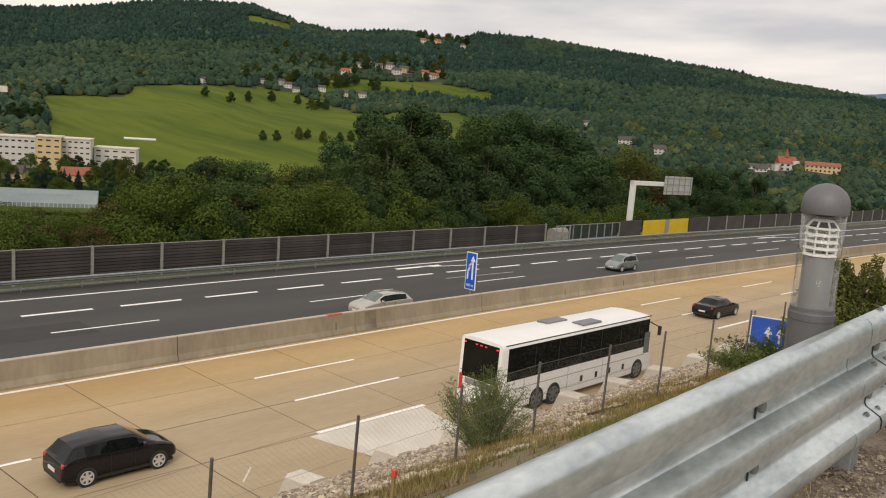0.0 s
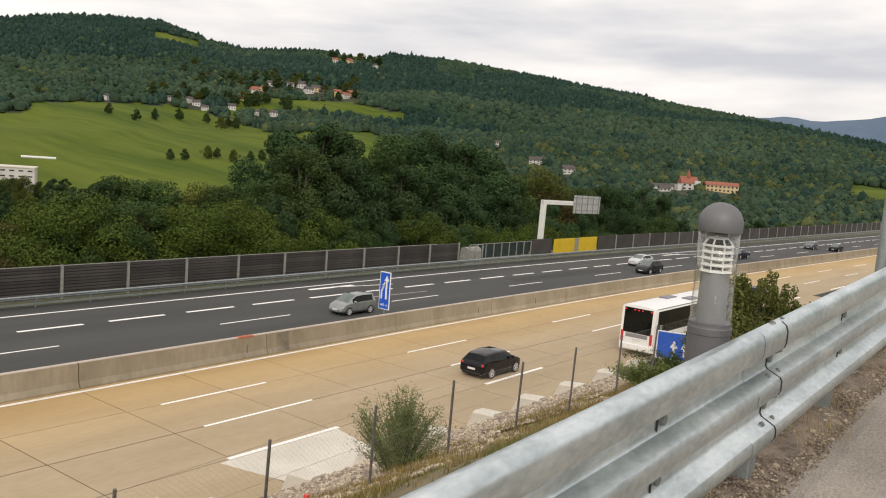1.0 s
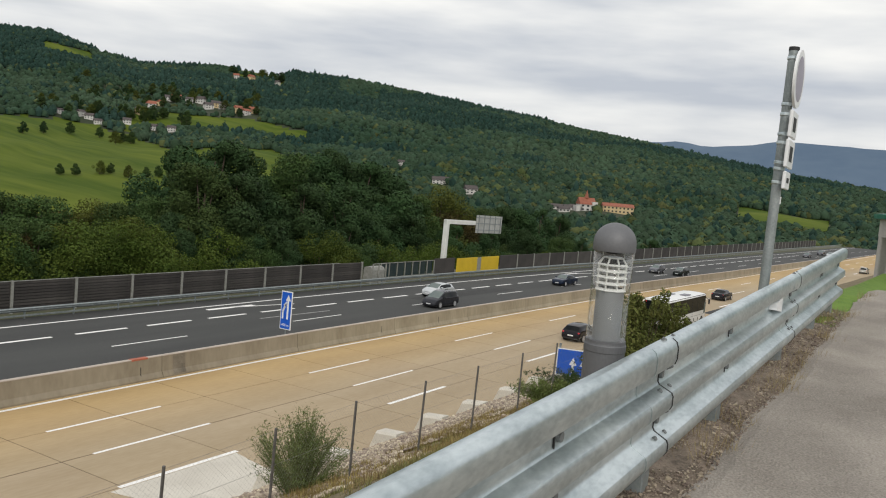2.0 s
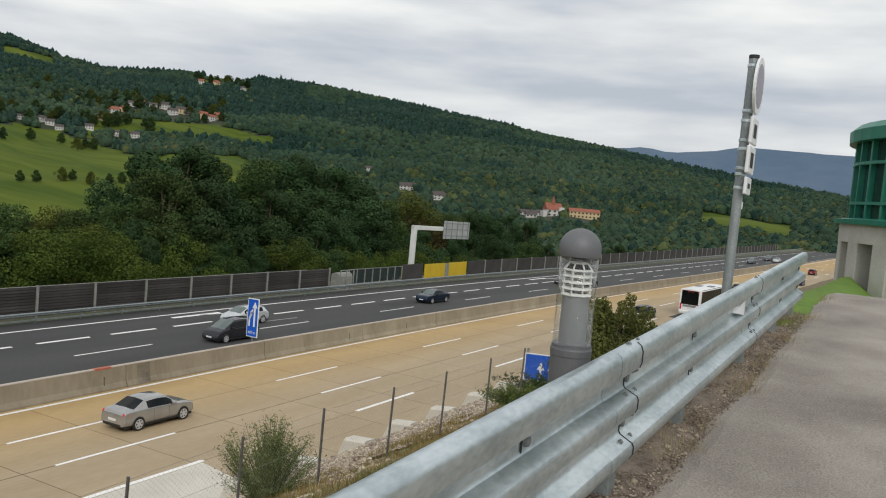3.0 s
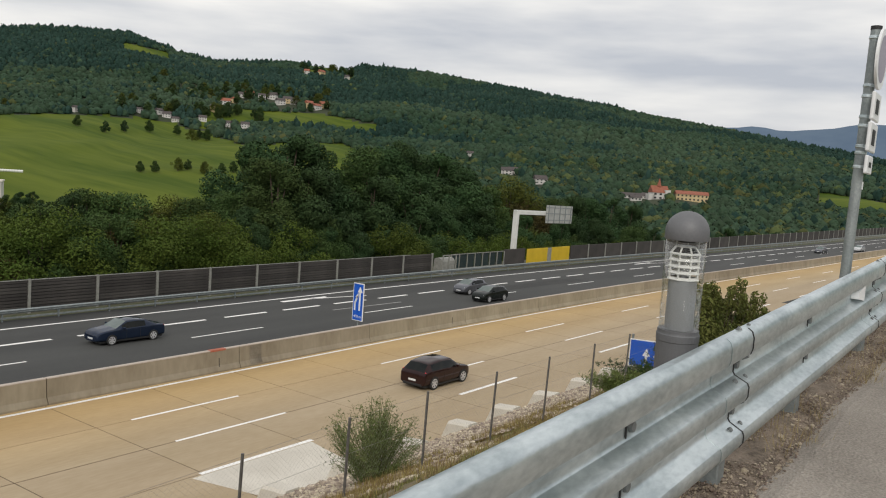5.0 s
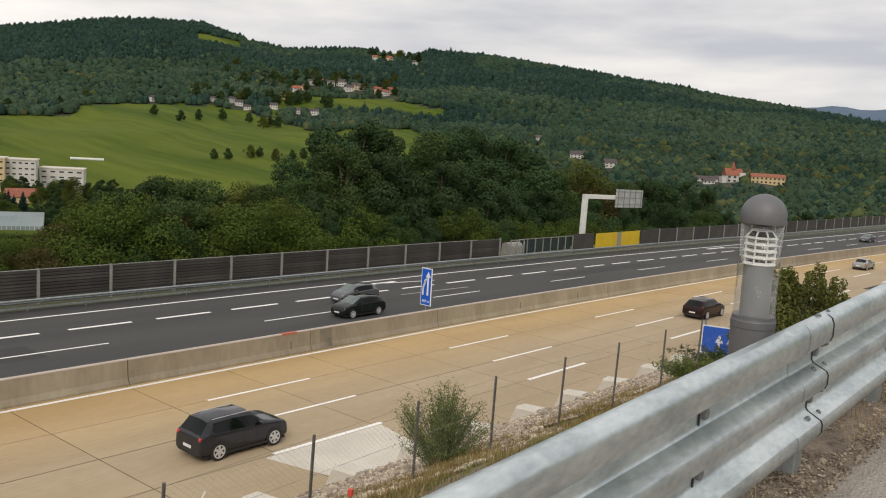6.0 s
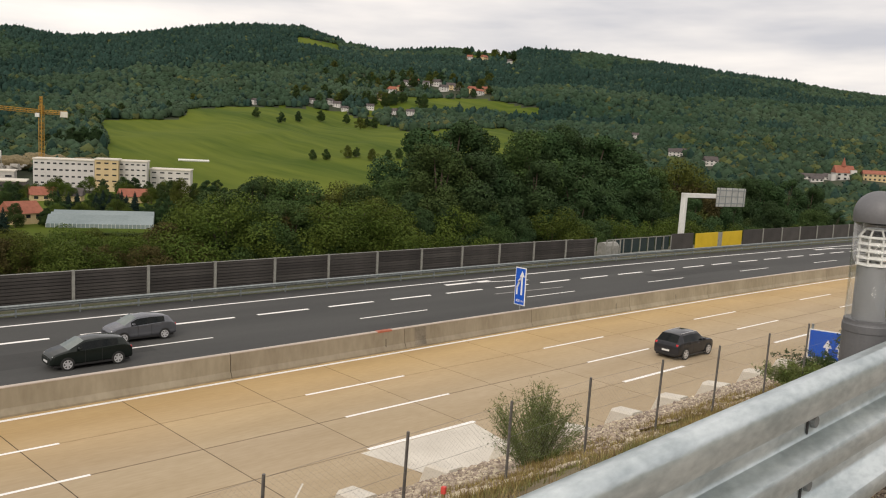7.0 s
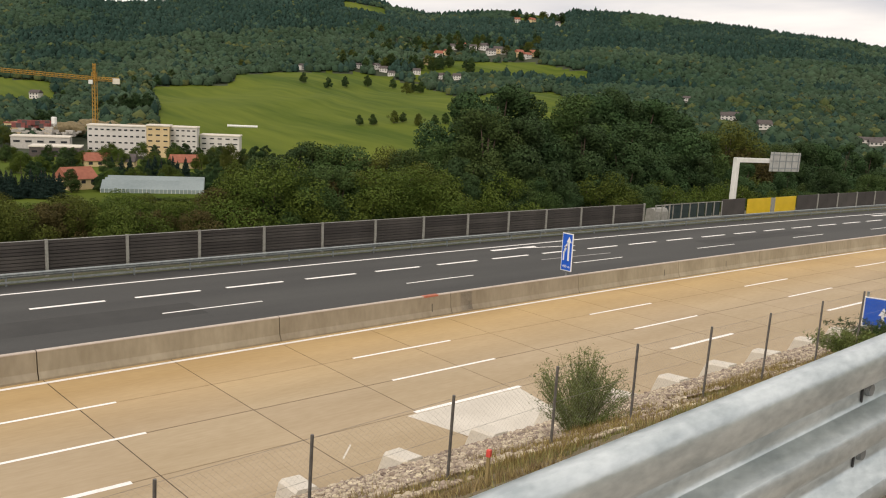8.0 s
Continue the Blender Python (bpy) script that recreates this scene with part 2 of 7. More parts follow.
M["render_cream"] = surf("cream_render", (0.52, 0.40, 0.22), (0.62, 0.49, 0.29), 0.15, 0.9)
M["window_dark"] = surf("dark_window_glass", (0.02, 0.022, 0.026), (0.04, 0.044, 0.05), 1, 0.15)
M["greenhouse"] = surf("pale_glasshouse_roof", (0.14, 0.185, 0.19), (0.22, 0.27, 0.275), 0.12, 0.35)
M["crane"] = surf("ochre_crane_steel", (0.36, 0.19, 0.02), (0.46, 0.25, 0.04), 1, 0.6)
M["teal_steel"] = surf("teal_painted_steel", (0.02, 0.17, 0.12), (0.035, 0.22, 0.155), 2, 0.4)
M["teal_glass"] = surf("dark_teal_glass", (0.01, 0.035, 0.03), (0.02, 0.06, 0.05), 0.5, 0.1)
M["stone_clad"] = surf("pale_stone_cladding", (0.42, 0.40, 0.37), (0.54, 0.52, 0.48), 1.2, 0.8, 0.1)
M["tyre"] = surf("tyre_rubber", (0.012, 0.012, 0.012), (0.022, 0.022, 0.022), 9, 0.85)
M["rim"] = surf("alloy_rim", (0.50, 0.50, 0.51), (0.62, 0.62, 0.63), 9, 0.35, 0, 0.25)
M["car_glass"] = surf("tinted_car_glass", (0.003, 0.005, 0.005), (0.008, 0.010, 0.010), 1, 0.05, spec=0.22)
# Car glass with the sky's pale reflection put into its base colour.
M["car_glass_pale"] = surf("painted_sky_glass", (0.10, 0.13, 0.125), (0.16, 0.19, 0.18), 1.2, 0.06)
M["trim"] = surf("black_plastic_trim", (0.012, 0.012, 0.013), (0.022, 0.022, 0.023), 8, 0.6)
# Lens red raised to carry the lit lamps' glow, without any emission.
M["lamp_red"] = surf("glow_bright_red_lens", (0.50, 0.02, 0.03), (0.62, 0.05, 0.06), 8, 0.15)
M["lamp_lit"] = glow("lit_red_lamp", (1.0, 0.03, 0.05), 1.2)
M["lamp_clear"] = surf("clear_headlamp", (0.62, 0.63, 0.64), (0.78, 0.79, 0.80), 12, 0.12)
M["plate"] = surf("white_plate", (0.65, 0.66, 0.67), (0.75, 0.75, 0.75), 12, 0.5)
M["clear"] = glass_pane("clear_acrylic", (0.985, 0.99, 0.985))


def car_paint(name, c, rough=0.25, metal=0.2):
    d = tuple(v * 1.25 + 0.002 for v in c)
    return surf(name, c, d, 1.5, rough * 0.4, 0, metal, spec=0.4)


# ---- small builders ----
def part(name, bm, material, parent=None, label="", smooth=False, at=None):
    me = bpy.data.meshes.new(name)
    bm.normal_update()
    if smooth:
        for e in bm.edges:
            e.smooth = e.calc_face_angle(0.0) < 0.62
    bm.to_mesh(me)
    bm.free()
    if smooth:
        me.polygons.foreach_set("use_smooth", [True] * len(me.polygons))
    for mm in (material if isinstance(material, (list, tuple)) else [material]):
        me.materials.append(mm)
    ob = new(name, me)
    if parent is not None:
        ob.parent = parent
    if at is not None:
        ob.matrix_basis = at
    if label:
        tagged(ob, label)
    return ob


def thing(name, label, category, group="", m=None, kind=""):
    ob = new(name)
    ob.empty_display_size = 0.2
    if m is not None:
        ob.matrix_basis = m
    return tagged(ob, label, category, group, kind)


def lean(x, y, zr, rx=0.0, ry=0.0, rz=0.0):
    """A pose that leans about the height zr, for things whose parts are given in true heights."""
    return Matrix.Translation((x, y, zr)) @ pose(0, 0, 0, rx, ry, rz) @ Matrix.Translation((0, 0, -zr))


def box(bm, x0, x1, y0, y1, z0, z1, bevel=0.0, m=None):
    vs = [bm.verts.new((x, y, z)) for x in (x0, x1) for y in (y0, y1) for z in (z0, z1)]
    fs = [bm.faces.new([vs[i] for i in q]) for q in ((0, 1, 3, 2), (4, 6, 7, 5), (0, 4, 5, 1), (2, 3, 7, 6), (0, 2, 6, 4), (1, 5, 7, 3))]
    if bevel:
        r = bmesh.ops.bevel(bm, geom=list({e for f in fs for e in f.edges}), offset=bevel, segments=1, affect="EDGES")
        vs = list({v for f in r["faces"] for v in f.verts} | {v for v in vs if v.is_valid})
    if m is not None:
        bmesh.ops.transform(bm, matrix=m, verts=vs)
    return bm


def boxes(*specs, bevel=0.0):
    bm = bmesh.new()
    for s in specs:
        box(bm, *s, bevel=bevel)
    return bm


def tube(bm, p, q, r0, r1=None, n=10, caps=True):
    p, q = Vector(p), Vector(q)
    r1 = r0 if r1 is None else r1
    d = (q - p).normalized()
    a = d.orthogonal().normalized()
    b = d.cross(a)
    rings = []
    for c, r in ((p, r0), (q, r1)):
        rings.append([bm.verts.new(c + (a * math.cos(2 * math.pi * i / n) + b * math.sin(2 * math.pi * i / n)) * r) for i in range(n)])
    for i in range(n):
        bm.faces.new((rings[0][i], rings[0][(i + 1) % n], rings[1][(i + 1) % n], rings[1][i]))
    if caps:
        bm.faces.new(rings[0][::-1])
        bm.faces.new(rings[1])
    return bm


def tubes(*specs, n=10):
    bm = bmesh.new()
    for s in specs:
        tube(bm, *s, n=n)
    return bm


def lathe(bm, prof, n=24, closed=False):
    """Turn (radius, height) pairs about z."""
    rings = [[bm.verts.new((r * math.cos(2 * math.pi * i / n), r * math.sin(2 * math.pi * i / n), z)) for i in range(n)] for r, z in prof]
    for a, b in zip(rings, rings[1:]):
        for i in range(n):
            bm.faces.new((a[i], a[(i + 1) % n], b[(i + 1) % n], b[i]))
    bm.faces.new(rings[0][::-1])
    bm.faces.new(rings[-1])
    return bm


def sweep(bm, prof, stations, closed=True):
    """Carry a (y, z) profile through stations (x, dy, dz)."""
    rings = [[bm.verts.new((x, y + dy, z + dz)) for y, z in prof] for x, dy, dz in stations]
    n = len(prof)
    for a, b in zip(rings, rings[1:]):
        for i in range(n if closed else n - 1):
            j = (i + 1) % n
            bm.faces.new((a[i], b[i], b[j], a[j]))
    if closed:
        bm.faces.new(rings[0])
        bm.faces.new(rings[-1][::-1])
    return bm


# ---- the plan of the motorway ----
def bend(x):
    """How far the motorway has swung towards the footpath side at x."""
    if x < 40:
        return 0.0
    if x < 150:
        return (x - 40) ** 2 / 3000
    return 110 ** 2 / 3000 + (x - 150) * 0.05


def inner(x):
    """The near carriageway's inner edge line."""
    return 36.85 + 0.30 * min(max((x - 5) / 40, 0), 1)


X0, X1 = -150.0, 420.0
STEPS = [X0 + i * 5 for i in range(int((X1 - X0) / 5) + 1)]


def strip(bm, ya, yb, z, xs=STEPS):
    """A flat band between two lines across the road, each a number or a function of x."""
    f = lambda v, x: (v(x) if callable(v) else v) - bend(x)
    prev = None
    for x in xs:
        cur = [bm.verts.new((x, f(ya, x), z)), bm.verts.new((x, f(yb, x), z))]
        if prev:
            bm.faces.new((prev[0], cur[0], cur[1], prev[1]))
        prev = cur
    return bm


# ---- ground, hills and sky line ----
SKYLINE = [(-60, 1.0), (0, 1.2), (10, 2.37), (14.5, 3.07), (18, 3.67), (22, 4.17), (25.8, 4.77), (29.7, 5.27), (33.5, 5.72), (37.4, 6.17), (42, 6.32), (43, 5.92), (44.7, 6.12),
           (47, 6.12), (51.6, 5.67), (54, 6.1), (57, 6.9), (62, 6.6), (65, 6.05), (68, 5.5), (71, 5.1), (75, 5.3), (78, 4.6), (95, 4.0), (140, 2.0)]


def lerp(table, v):
    if v <= table[0][0]:
        return table[0][1]
    for (a, p), (b, q) in zip(table, table[1:]):
        if v <= b:
            return p + (q - p) * (v - a) / (b - a)
    return table[-1][1]


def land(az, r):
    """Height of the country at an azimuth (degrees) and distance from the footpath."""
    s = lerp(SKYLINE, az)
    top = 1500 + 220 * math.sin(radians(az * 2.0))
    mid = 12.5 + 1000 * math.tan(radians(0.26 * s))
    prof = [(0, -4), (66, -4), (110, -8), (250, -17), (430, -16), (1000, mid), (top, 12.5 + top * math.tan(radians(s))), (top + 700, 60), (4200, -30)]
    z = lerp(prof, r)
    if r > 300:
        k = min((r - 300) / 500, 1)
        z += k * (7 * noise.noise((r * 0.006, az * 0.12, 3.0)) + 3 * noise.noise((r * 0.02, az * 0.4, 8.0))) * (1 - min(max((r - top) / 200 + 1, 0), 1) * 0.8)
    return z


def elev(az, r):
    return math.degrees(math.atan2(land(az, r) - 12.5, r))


MEADOW_TOP = [(41.8, 0.6), (43, 1.2), (46, 1.0), (49.5, 0.66), (51, 0.9), (54, 1.65), (56, 1.85), (60.9, 1.7), (64.2, 1.3), (64.6, 0.6), (67, 0.45), (69.2, 0.35), (69.8, -0.6)]


def open_land(az, r):
    """True where the country is meadow, not wood."""
    e = elev(az, r)
    j = 0.15 * noise.noise((az * 0.8, r * 0.01, 1.0))
    if r < 380:
        return True
    if 41.8 < az < 69.3 + 3 * j and r < 1050 and e < lerp(MEADOW_TOP, az) + j:
        return True
    if 40.9 < az < 52.5 and -0.95 < e - lerp([(41, 2.68), (44.7, 3.05), (50.75, 2.85), (52.5, 2.4)], az) < j:
        return True
    if 75 < az < 79 and -1.2 < e < 0.35 + j:
        return True
    if 6.4 < az < 12.2 and -0.95 < e + 0.34 - (az - 6.45) * 0.085 < 0.06 + 0.5 * j:
        return True
    if 42.6 < az < 46.2 and 5.35 < e < 6.25 and noise.noise((az * 1.7, r * 0.012, 5.0)) > -0.15:
        return True
    if 54.5 < az < 57.3 and 5.65 < e - 0.12 * (az - 56) < 6.25:
        return True
    return False


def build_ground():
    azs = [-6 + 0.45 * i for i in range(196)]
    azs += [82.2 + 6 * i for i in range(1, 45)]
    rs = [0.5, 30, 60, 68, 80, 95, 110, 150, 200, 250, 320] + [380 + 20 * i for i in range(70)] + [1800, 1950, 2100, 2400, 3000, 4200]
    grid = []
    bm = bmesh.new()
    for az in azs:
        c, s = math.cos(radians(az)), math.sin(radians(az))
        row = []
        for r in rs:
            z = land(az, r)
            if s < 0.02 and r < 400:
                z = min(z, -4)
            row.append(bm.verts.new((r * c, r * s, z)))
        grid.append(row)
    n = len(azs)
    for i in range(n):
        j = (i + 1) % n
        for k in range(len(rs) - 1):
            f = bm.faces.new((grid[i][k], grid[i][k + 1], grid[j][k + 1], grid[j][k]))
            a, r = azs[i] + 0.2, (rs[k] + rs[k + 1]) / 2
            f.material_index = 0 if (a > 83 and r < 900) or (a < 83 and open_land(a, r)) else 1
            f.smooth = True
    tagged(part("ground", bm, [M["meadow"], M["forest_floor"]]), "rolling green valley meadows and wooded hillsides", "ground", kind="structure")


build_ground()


def blob_mesh(name, centres, radii, squash, material, sub=1, seed=1, jitter=0.22, dome=False):
    """Many lumpy crowns joined into one mesh."""
    base = bmesh.new()
    bmesh.ops.create_icosphere(base, subdivisions=sub, radius=1.0)
    if dome:
        bmesh.ops.delete(base, geom=[v for v in base.verts if v.co.z < -0.6], context="VERTS")
        base.verts.index_update()
    bv = np.array([v.co[:] for v in base.verts])
    bf = np.array([[v.index for v in f.verts] for f in base.faces])
    base.free()
    rng = np.random.default_rng(seed)
    n, k = len(centres), len(bv)
    j = 1 + rng.uniform(-jitter, jitter, (n, k, 1))
    spin = rng.uniform(0, 6.28, n)
    c, s = np.cos(spin), np.sin(spin)
    v = bv[None] * j
    v = np.stack([v[..., 0] * c[:, None] - v[..., 1] * s[:, None], v[..., 0] * s[:, None] + v[..., 1] * c[:, None], v[..., 2]], -1)
    v = v * (np.array(radii)[:, None, None]) * np.stack([np.ones(n), np.ones(n), np.array(squash)], -1)[:, None, :] + np.array(centres)[:, None, :]
    f = bf[None] + (np.arange(n) * k)[:, None, None]
    me = bpy.data.meshes.new(name)
    me.from_pydata(v.reshape(-1, 3).tolist(), [], f.reshape(-1, 3).tolist())
    me.materials.append(material)
    return new(name, me)


def build_woods():
    """Mixed forest: rounded broad-leaved crowns, stands of slim conifers, yellowing trees low down."""
    rng = random.Random(4)
    stands = {}
    count = 0
    while count < 62000:
        az = rng.uniform(-5, 82)
        r = math.sqrt(rng.uniform(380 ** 2, 1800 ** 2))
        top = 1500 + 220 * math.sin(radians(az * 2.0))
        if r > top + 40:
            continue
        count += 1
        e = elev(az, r)
        if (r < 455 and az > 61) or open_land(az, r) or (44 < az < 55 and 3.0 < e < 4.6 and rng.random() < 0.45):
            continue
        if any(abs(az - ha) < hw and -70 < r - hr < 14 for ha, hr, hw in CLEARINGS):
            continue
        x, y, z = r * math.cos(radians(az)), r * math.sin(radians(az)), land(az, r)
        patch = noise.noise((x * 0.0045, y * 0.0045, 2.0)) + 0.35 * noise.noise((x * 0.016, y * 0.016, 6.0)) + 0.16 * (e - 2.8) + (0.15 if az > 56 else 0.0)
        luck = rng.random()
        size = rng.uniform(3.0, 5.6) * (0.85 if r < 800 else 1.0)
        tall = rng.uniform(0.75, 1.15)
        kind = "forest"
        if patch > 0.22 and luck < 0.82 or luck < 0.06:
            kind, size, tall = "forest_conifer", size * 0.72, rng.uniform(1.4, 2.1)
        elif luck > 0.955 + 0.03 * min(e, 3) / 3 or (patch < -0.4 and luck > 0.8):
            kind = "forest_olive"
        stands.setdefault((kind, r < 900), []).append(((x, y, z + size * tall * 0.6), size, tall))
    names = {"forest": "mixed green broad-leaved crowns covering the hillsides", "forest_conifer": "stands of dark slim conifers on the hillsides", "forest_olive": "scattered yellowing autumn crowns on the hillsides"}
    for i, ((kind, near), s) in enumerate(sorted(stands.items())):
        ob = blob_mesh("hillside_wood", [a for a, _, _ in s], [b for _, b, _ in s], [c for _, _, c in s], M[kind], sub=1, seed=7 + i, jitter=0.2, dome=True)
        ob.data.polygons.foreach_set("use_smooth", [True] * len(ob.data.polygons))
        tagged(ob, names[kind], "forest", kind="stuff")
        ob = leaf_cloud("hillside_foliage", [(a, (b * 1.04, b * 1.04, b * c * 1.04)) for a, b, c in s], (30 if near else 8) * len(s), 1.0 if near else 1.5, M[kind], None, 32 + i)
        tagged(ob, "leafy sprays of the " + ("nearer" if near else "farther") + " hillside trees", "foliage", kind="stuff")


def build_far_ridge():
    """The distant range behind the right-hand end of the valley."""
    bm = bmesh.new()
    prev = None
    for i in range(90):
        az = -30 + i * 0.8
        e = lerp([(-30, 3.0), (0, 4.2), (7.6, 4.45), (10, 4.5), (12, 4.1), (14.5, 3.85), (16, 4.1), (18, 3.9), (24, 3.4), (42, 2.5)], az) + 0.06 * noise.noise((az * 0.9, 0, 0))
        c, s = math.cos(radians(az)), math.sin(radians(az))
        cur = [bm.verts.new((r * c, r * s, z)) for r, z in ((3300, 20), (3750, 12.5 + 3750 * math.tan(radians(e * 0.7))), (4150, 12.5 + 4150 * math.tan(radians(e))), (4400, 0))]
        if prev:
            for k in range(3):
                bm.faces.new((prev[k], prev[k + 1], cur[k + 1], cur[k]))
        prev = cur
    tagged(part("backdrop", bm, M["far_hills"], smooth=True), "distant wooded mountain range with blue haze painted in its colour", "backdrop", kind="structure")


# Aerial haze over the far range is painted into this blue base colour.
M["far_hills"] = surf("haze_painted_hills", (0.105, 0.150, 0.215), (0.130, 0.178, 0.240), 0.002, 1.0, fine=0.012, spec=0.0)
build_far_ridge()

# ---- embankment, footpath ----
PATH_RISE = 0.04


def path_z(x):
    return 10.95 + PATH_RISE * min(x, 13.0)


def slope_z(x, y):
    """Height of the cutting slope between the footpath and the motorway."""
    top = path_z(x) - 0.15 if x < 12 else lerp([(12, 11.2), (17, 10.4), (30, 8.9), (60, 8.2)], x)
    if y > 12:
        return lerp([(12, 4.85), (20.3, 0.75), (21.4, 0.1)], y)
    return 4.85 + (top - 4.85) * (12 - y) / 10.6


def build_embankment():
    bm = bmesh.new()
    xs = [-150 + 4 * i for i in range(38)] + [2 + 1.0 * i for i in range(60)] + [64 + 6 * i for i in range(60)]
    ys = [1.4, 2.2, 3.5, 5, 6.5, 8, 9.5, 11, 12, 13, 14, 15, 16, 17, 18, 19, 20, 20.7, 21.4]
    rows = []
    for x in xs:
        rows.append([bm.verts.new((x, y - (bend(x) if y > 12 else bend(x) * y / 12), slope_z(x, y) + (0.14 * noise.noise((x * 0.5, y * 0.5, 0)) if 1.5 < y < 21 else 0))) for y in ys])
    for a, b in zip(rows, rows[1:]):
        for k in range(len(ys) - 1):
            f = bm.faces.new((a[k], b[k], b[k + 1], a[k + 1]))
            f.smooth = True
    tagged(part("embankment", bm, M["earth"]), "dry grassy cutting slope above the motorway", "embankment", kind="structure")
    bm = bmesh.new()
    sweep(bm, [(0.98, -0.01), (0.86, 0.03), (-3.2, 0.05), (-3.4, -0.4), (0.98, -0.4)], [(x, 0.05 * noise.noise((x * 0.8, 0, 5)) + 0.035 * noise.noise((x * 5.0, 0, 9)), path_z(x)) for x in [-30 + 0.1 * i for i in range(440)]])
    tagged(part("pavement", bm, M["path"]), "worn grey asphalt footpath with crumbled edge", "footpath", kind="structure")
    bm = bmesh.new()
    sweep(bm, [(1.62, -0.22), (1.42, -0.03), (1.25, 0.02), (1.10, 0.02), (0.99, 0.0), (0.93, -0.02), (0.93, -0.6), (1.62, -0.6)], [(x, 0.03 * noise.noise((x * 1.3, 2, 2)), path_z(x) + 0.02 * noise.noise((x * 1.7, 0, 2))) for x in [-30 + 0.25 * i for i in range(160)]])
    tagged(part("gravel_verge", bm, M["gravel_bed"]), "gravel verge between guard rail and footpath", "verge", kind="structure")
    bm = bmesh.new()
    lawn = [[bm.verts.new((x, y, lerp([(13, path_z(13) - 0.04), (17, 11.1), (30, 9.9), (60, 9.2)], x) + lerp([(13, 0), (17, 0.22), (24, 0.75), (32, 1.1), (45, 0.5), (60, 0)], x) * min(max((y - 0.2) / 1.2, 0), 1) - max(y - 1.4, 0) * 1.3)) for y in (-40, -8, -3.4, -1, 0.2, 0.9, 1.4, 1.9, 2.5, 3.6)] for x in [13.0 + i for i in range(48)]]
    side = [[bm.verts.new((x, y, path_z(x) - dz)) for y, dz in ((0.985, 0.03), (1.3, 0.04), (1.6, 0.10), (2.2, 0.45), (2.8, 0.85))] for x in (9.0, 10.0, 11.0, 12.0, 13.0)]
    for a, b in zip(side, side[1:]):
        for k in range(4):
            bm.faces.new((a[k], b[k], b[k + 1], a[k + 1])).smooth = True
    for a, b in zip(lawn, lawn[1:]):
        for k in range(9):
            bm.faces.new((a[k], b[k], b[k + 1], a[k + 1])).smooth = True
    tagged(part("lawn", bm, M["lawn"]), "bright green lawn falling away past the footpath", "lawn", kind="structure")
    tagged(part("plateau", boxes((-150, 13, -60, -3.25, -4, 10.6)), M["earth"]), "grassy ground behind the footpath", "ground", kind="structure")


build_embankment()


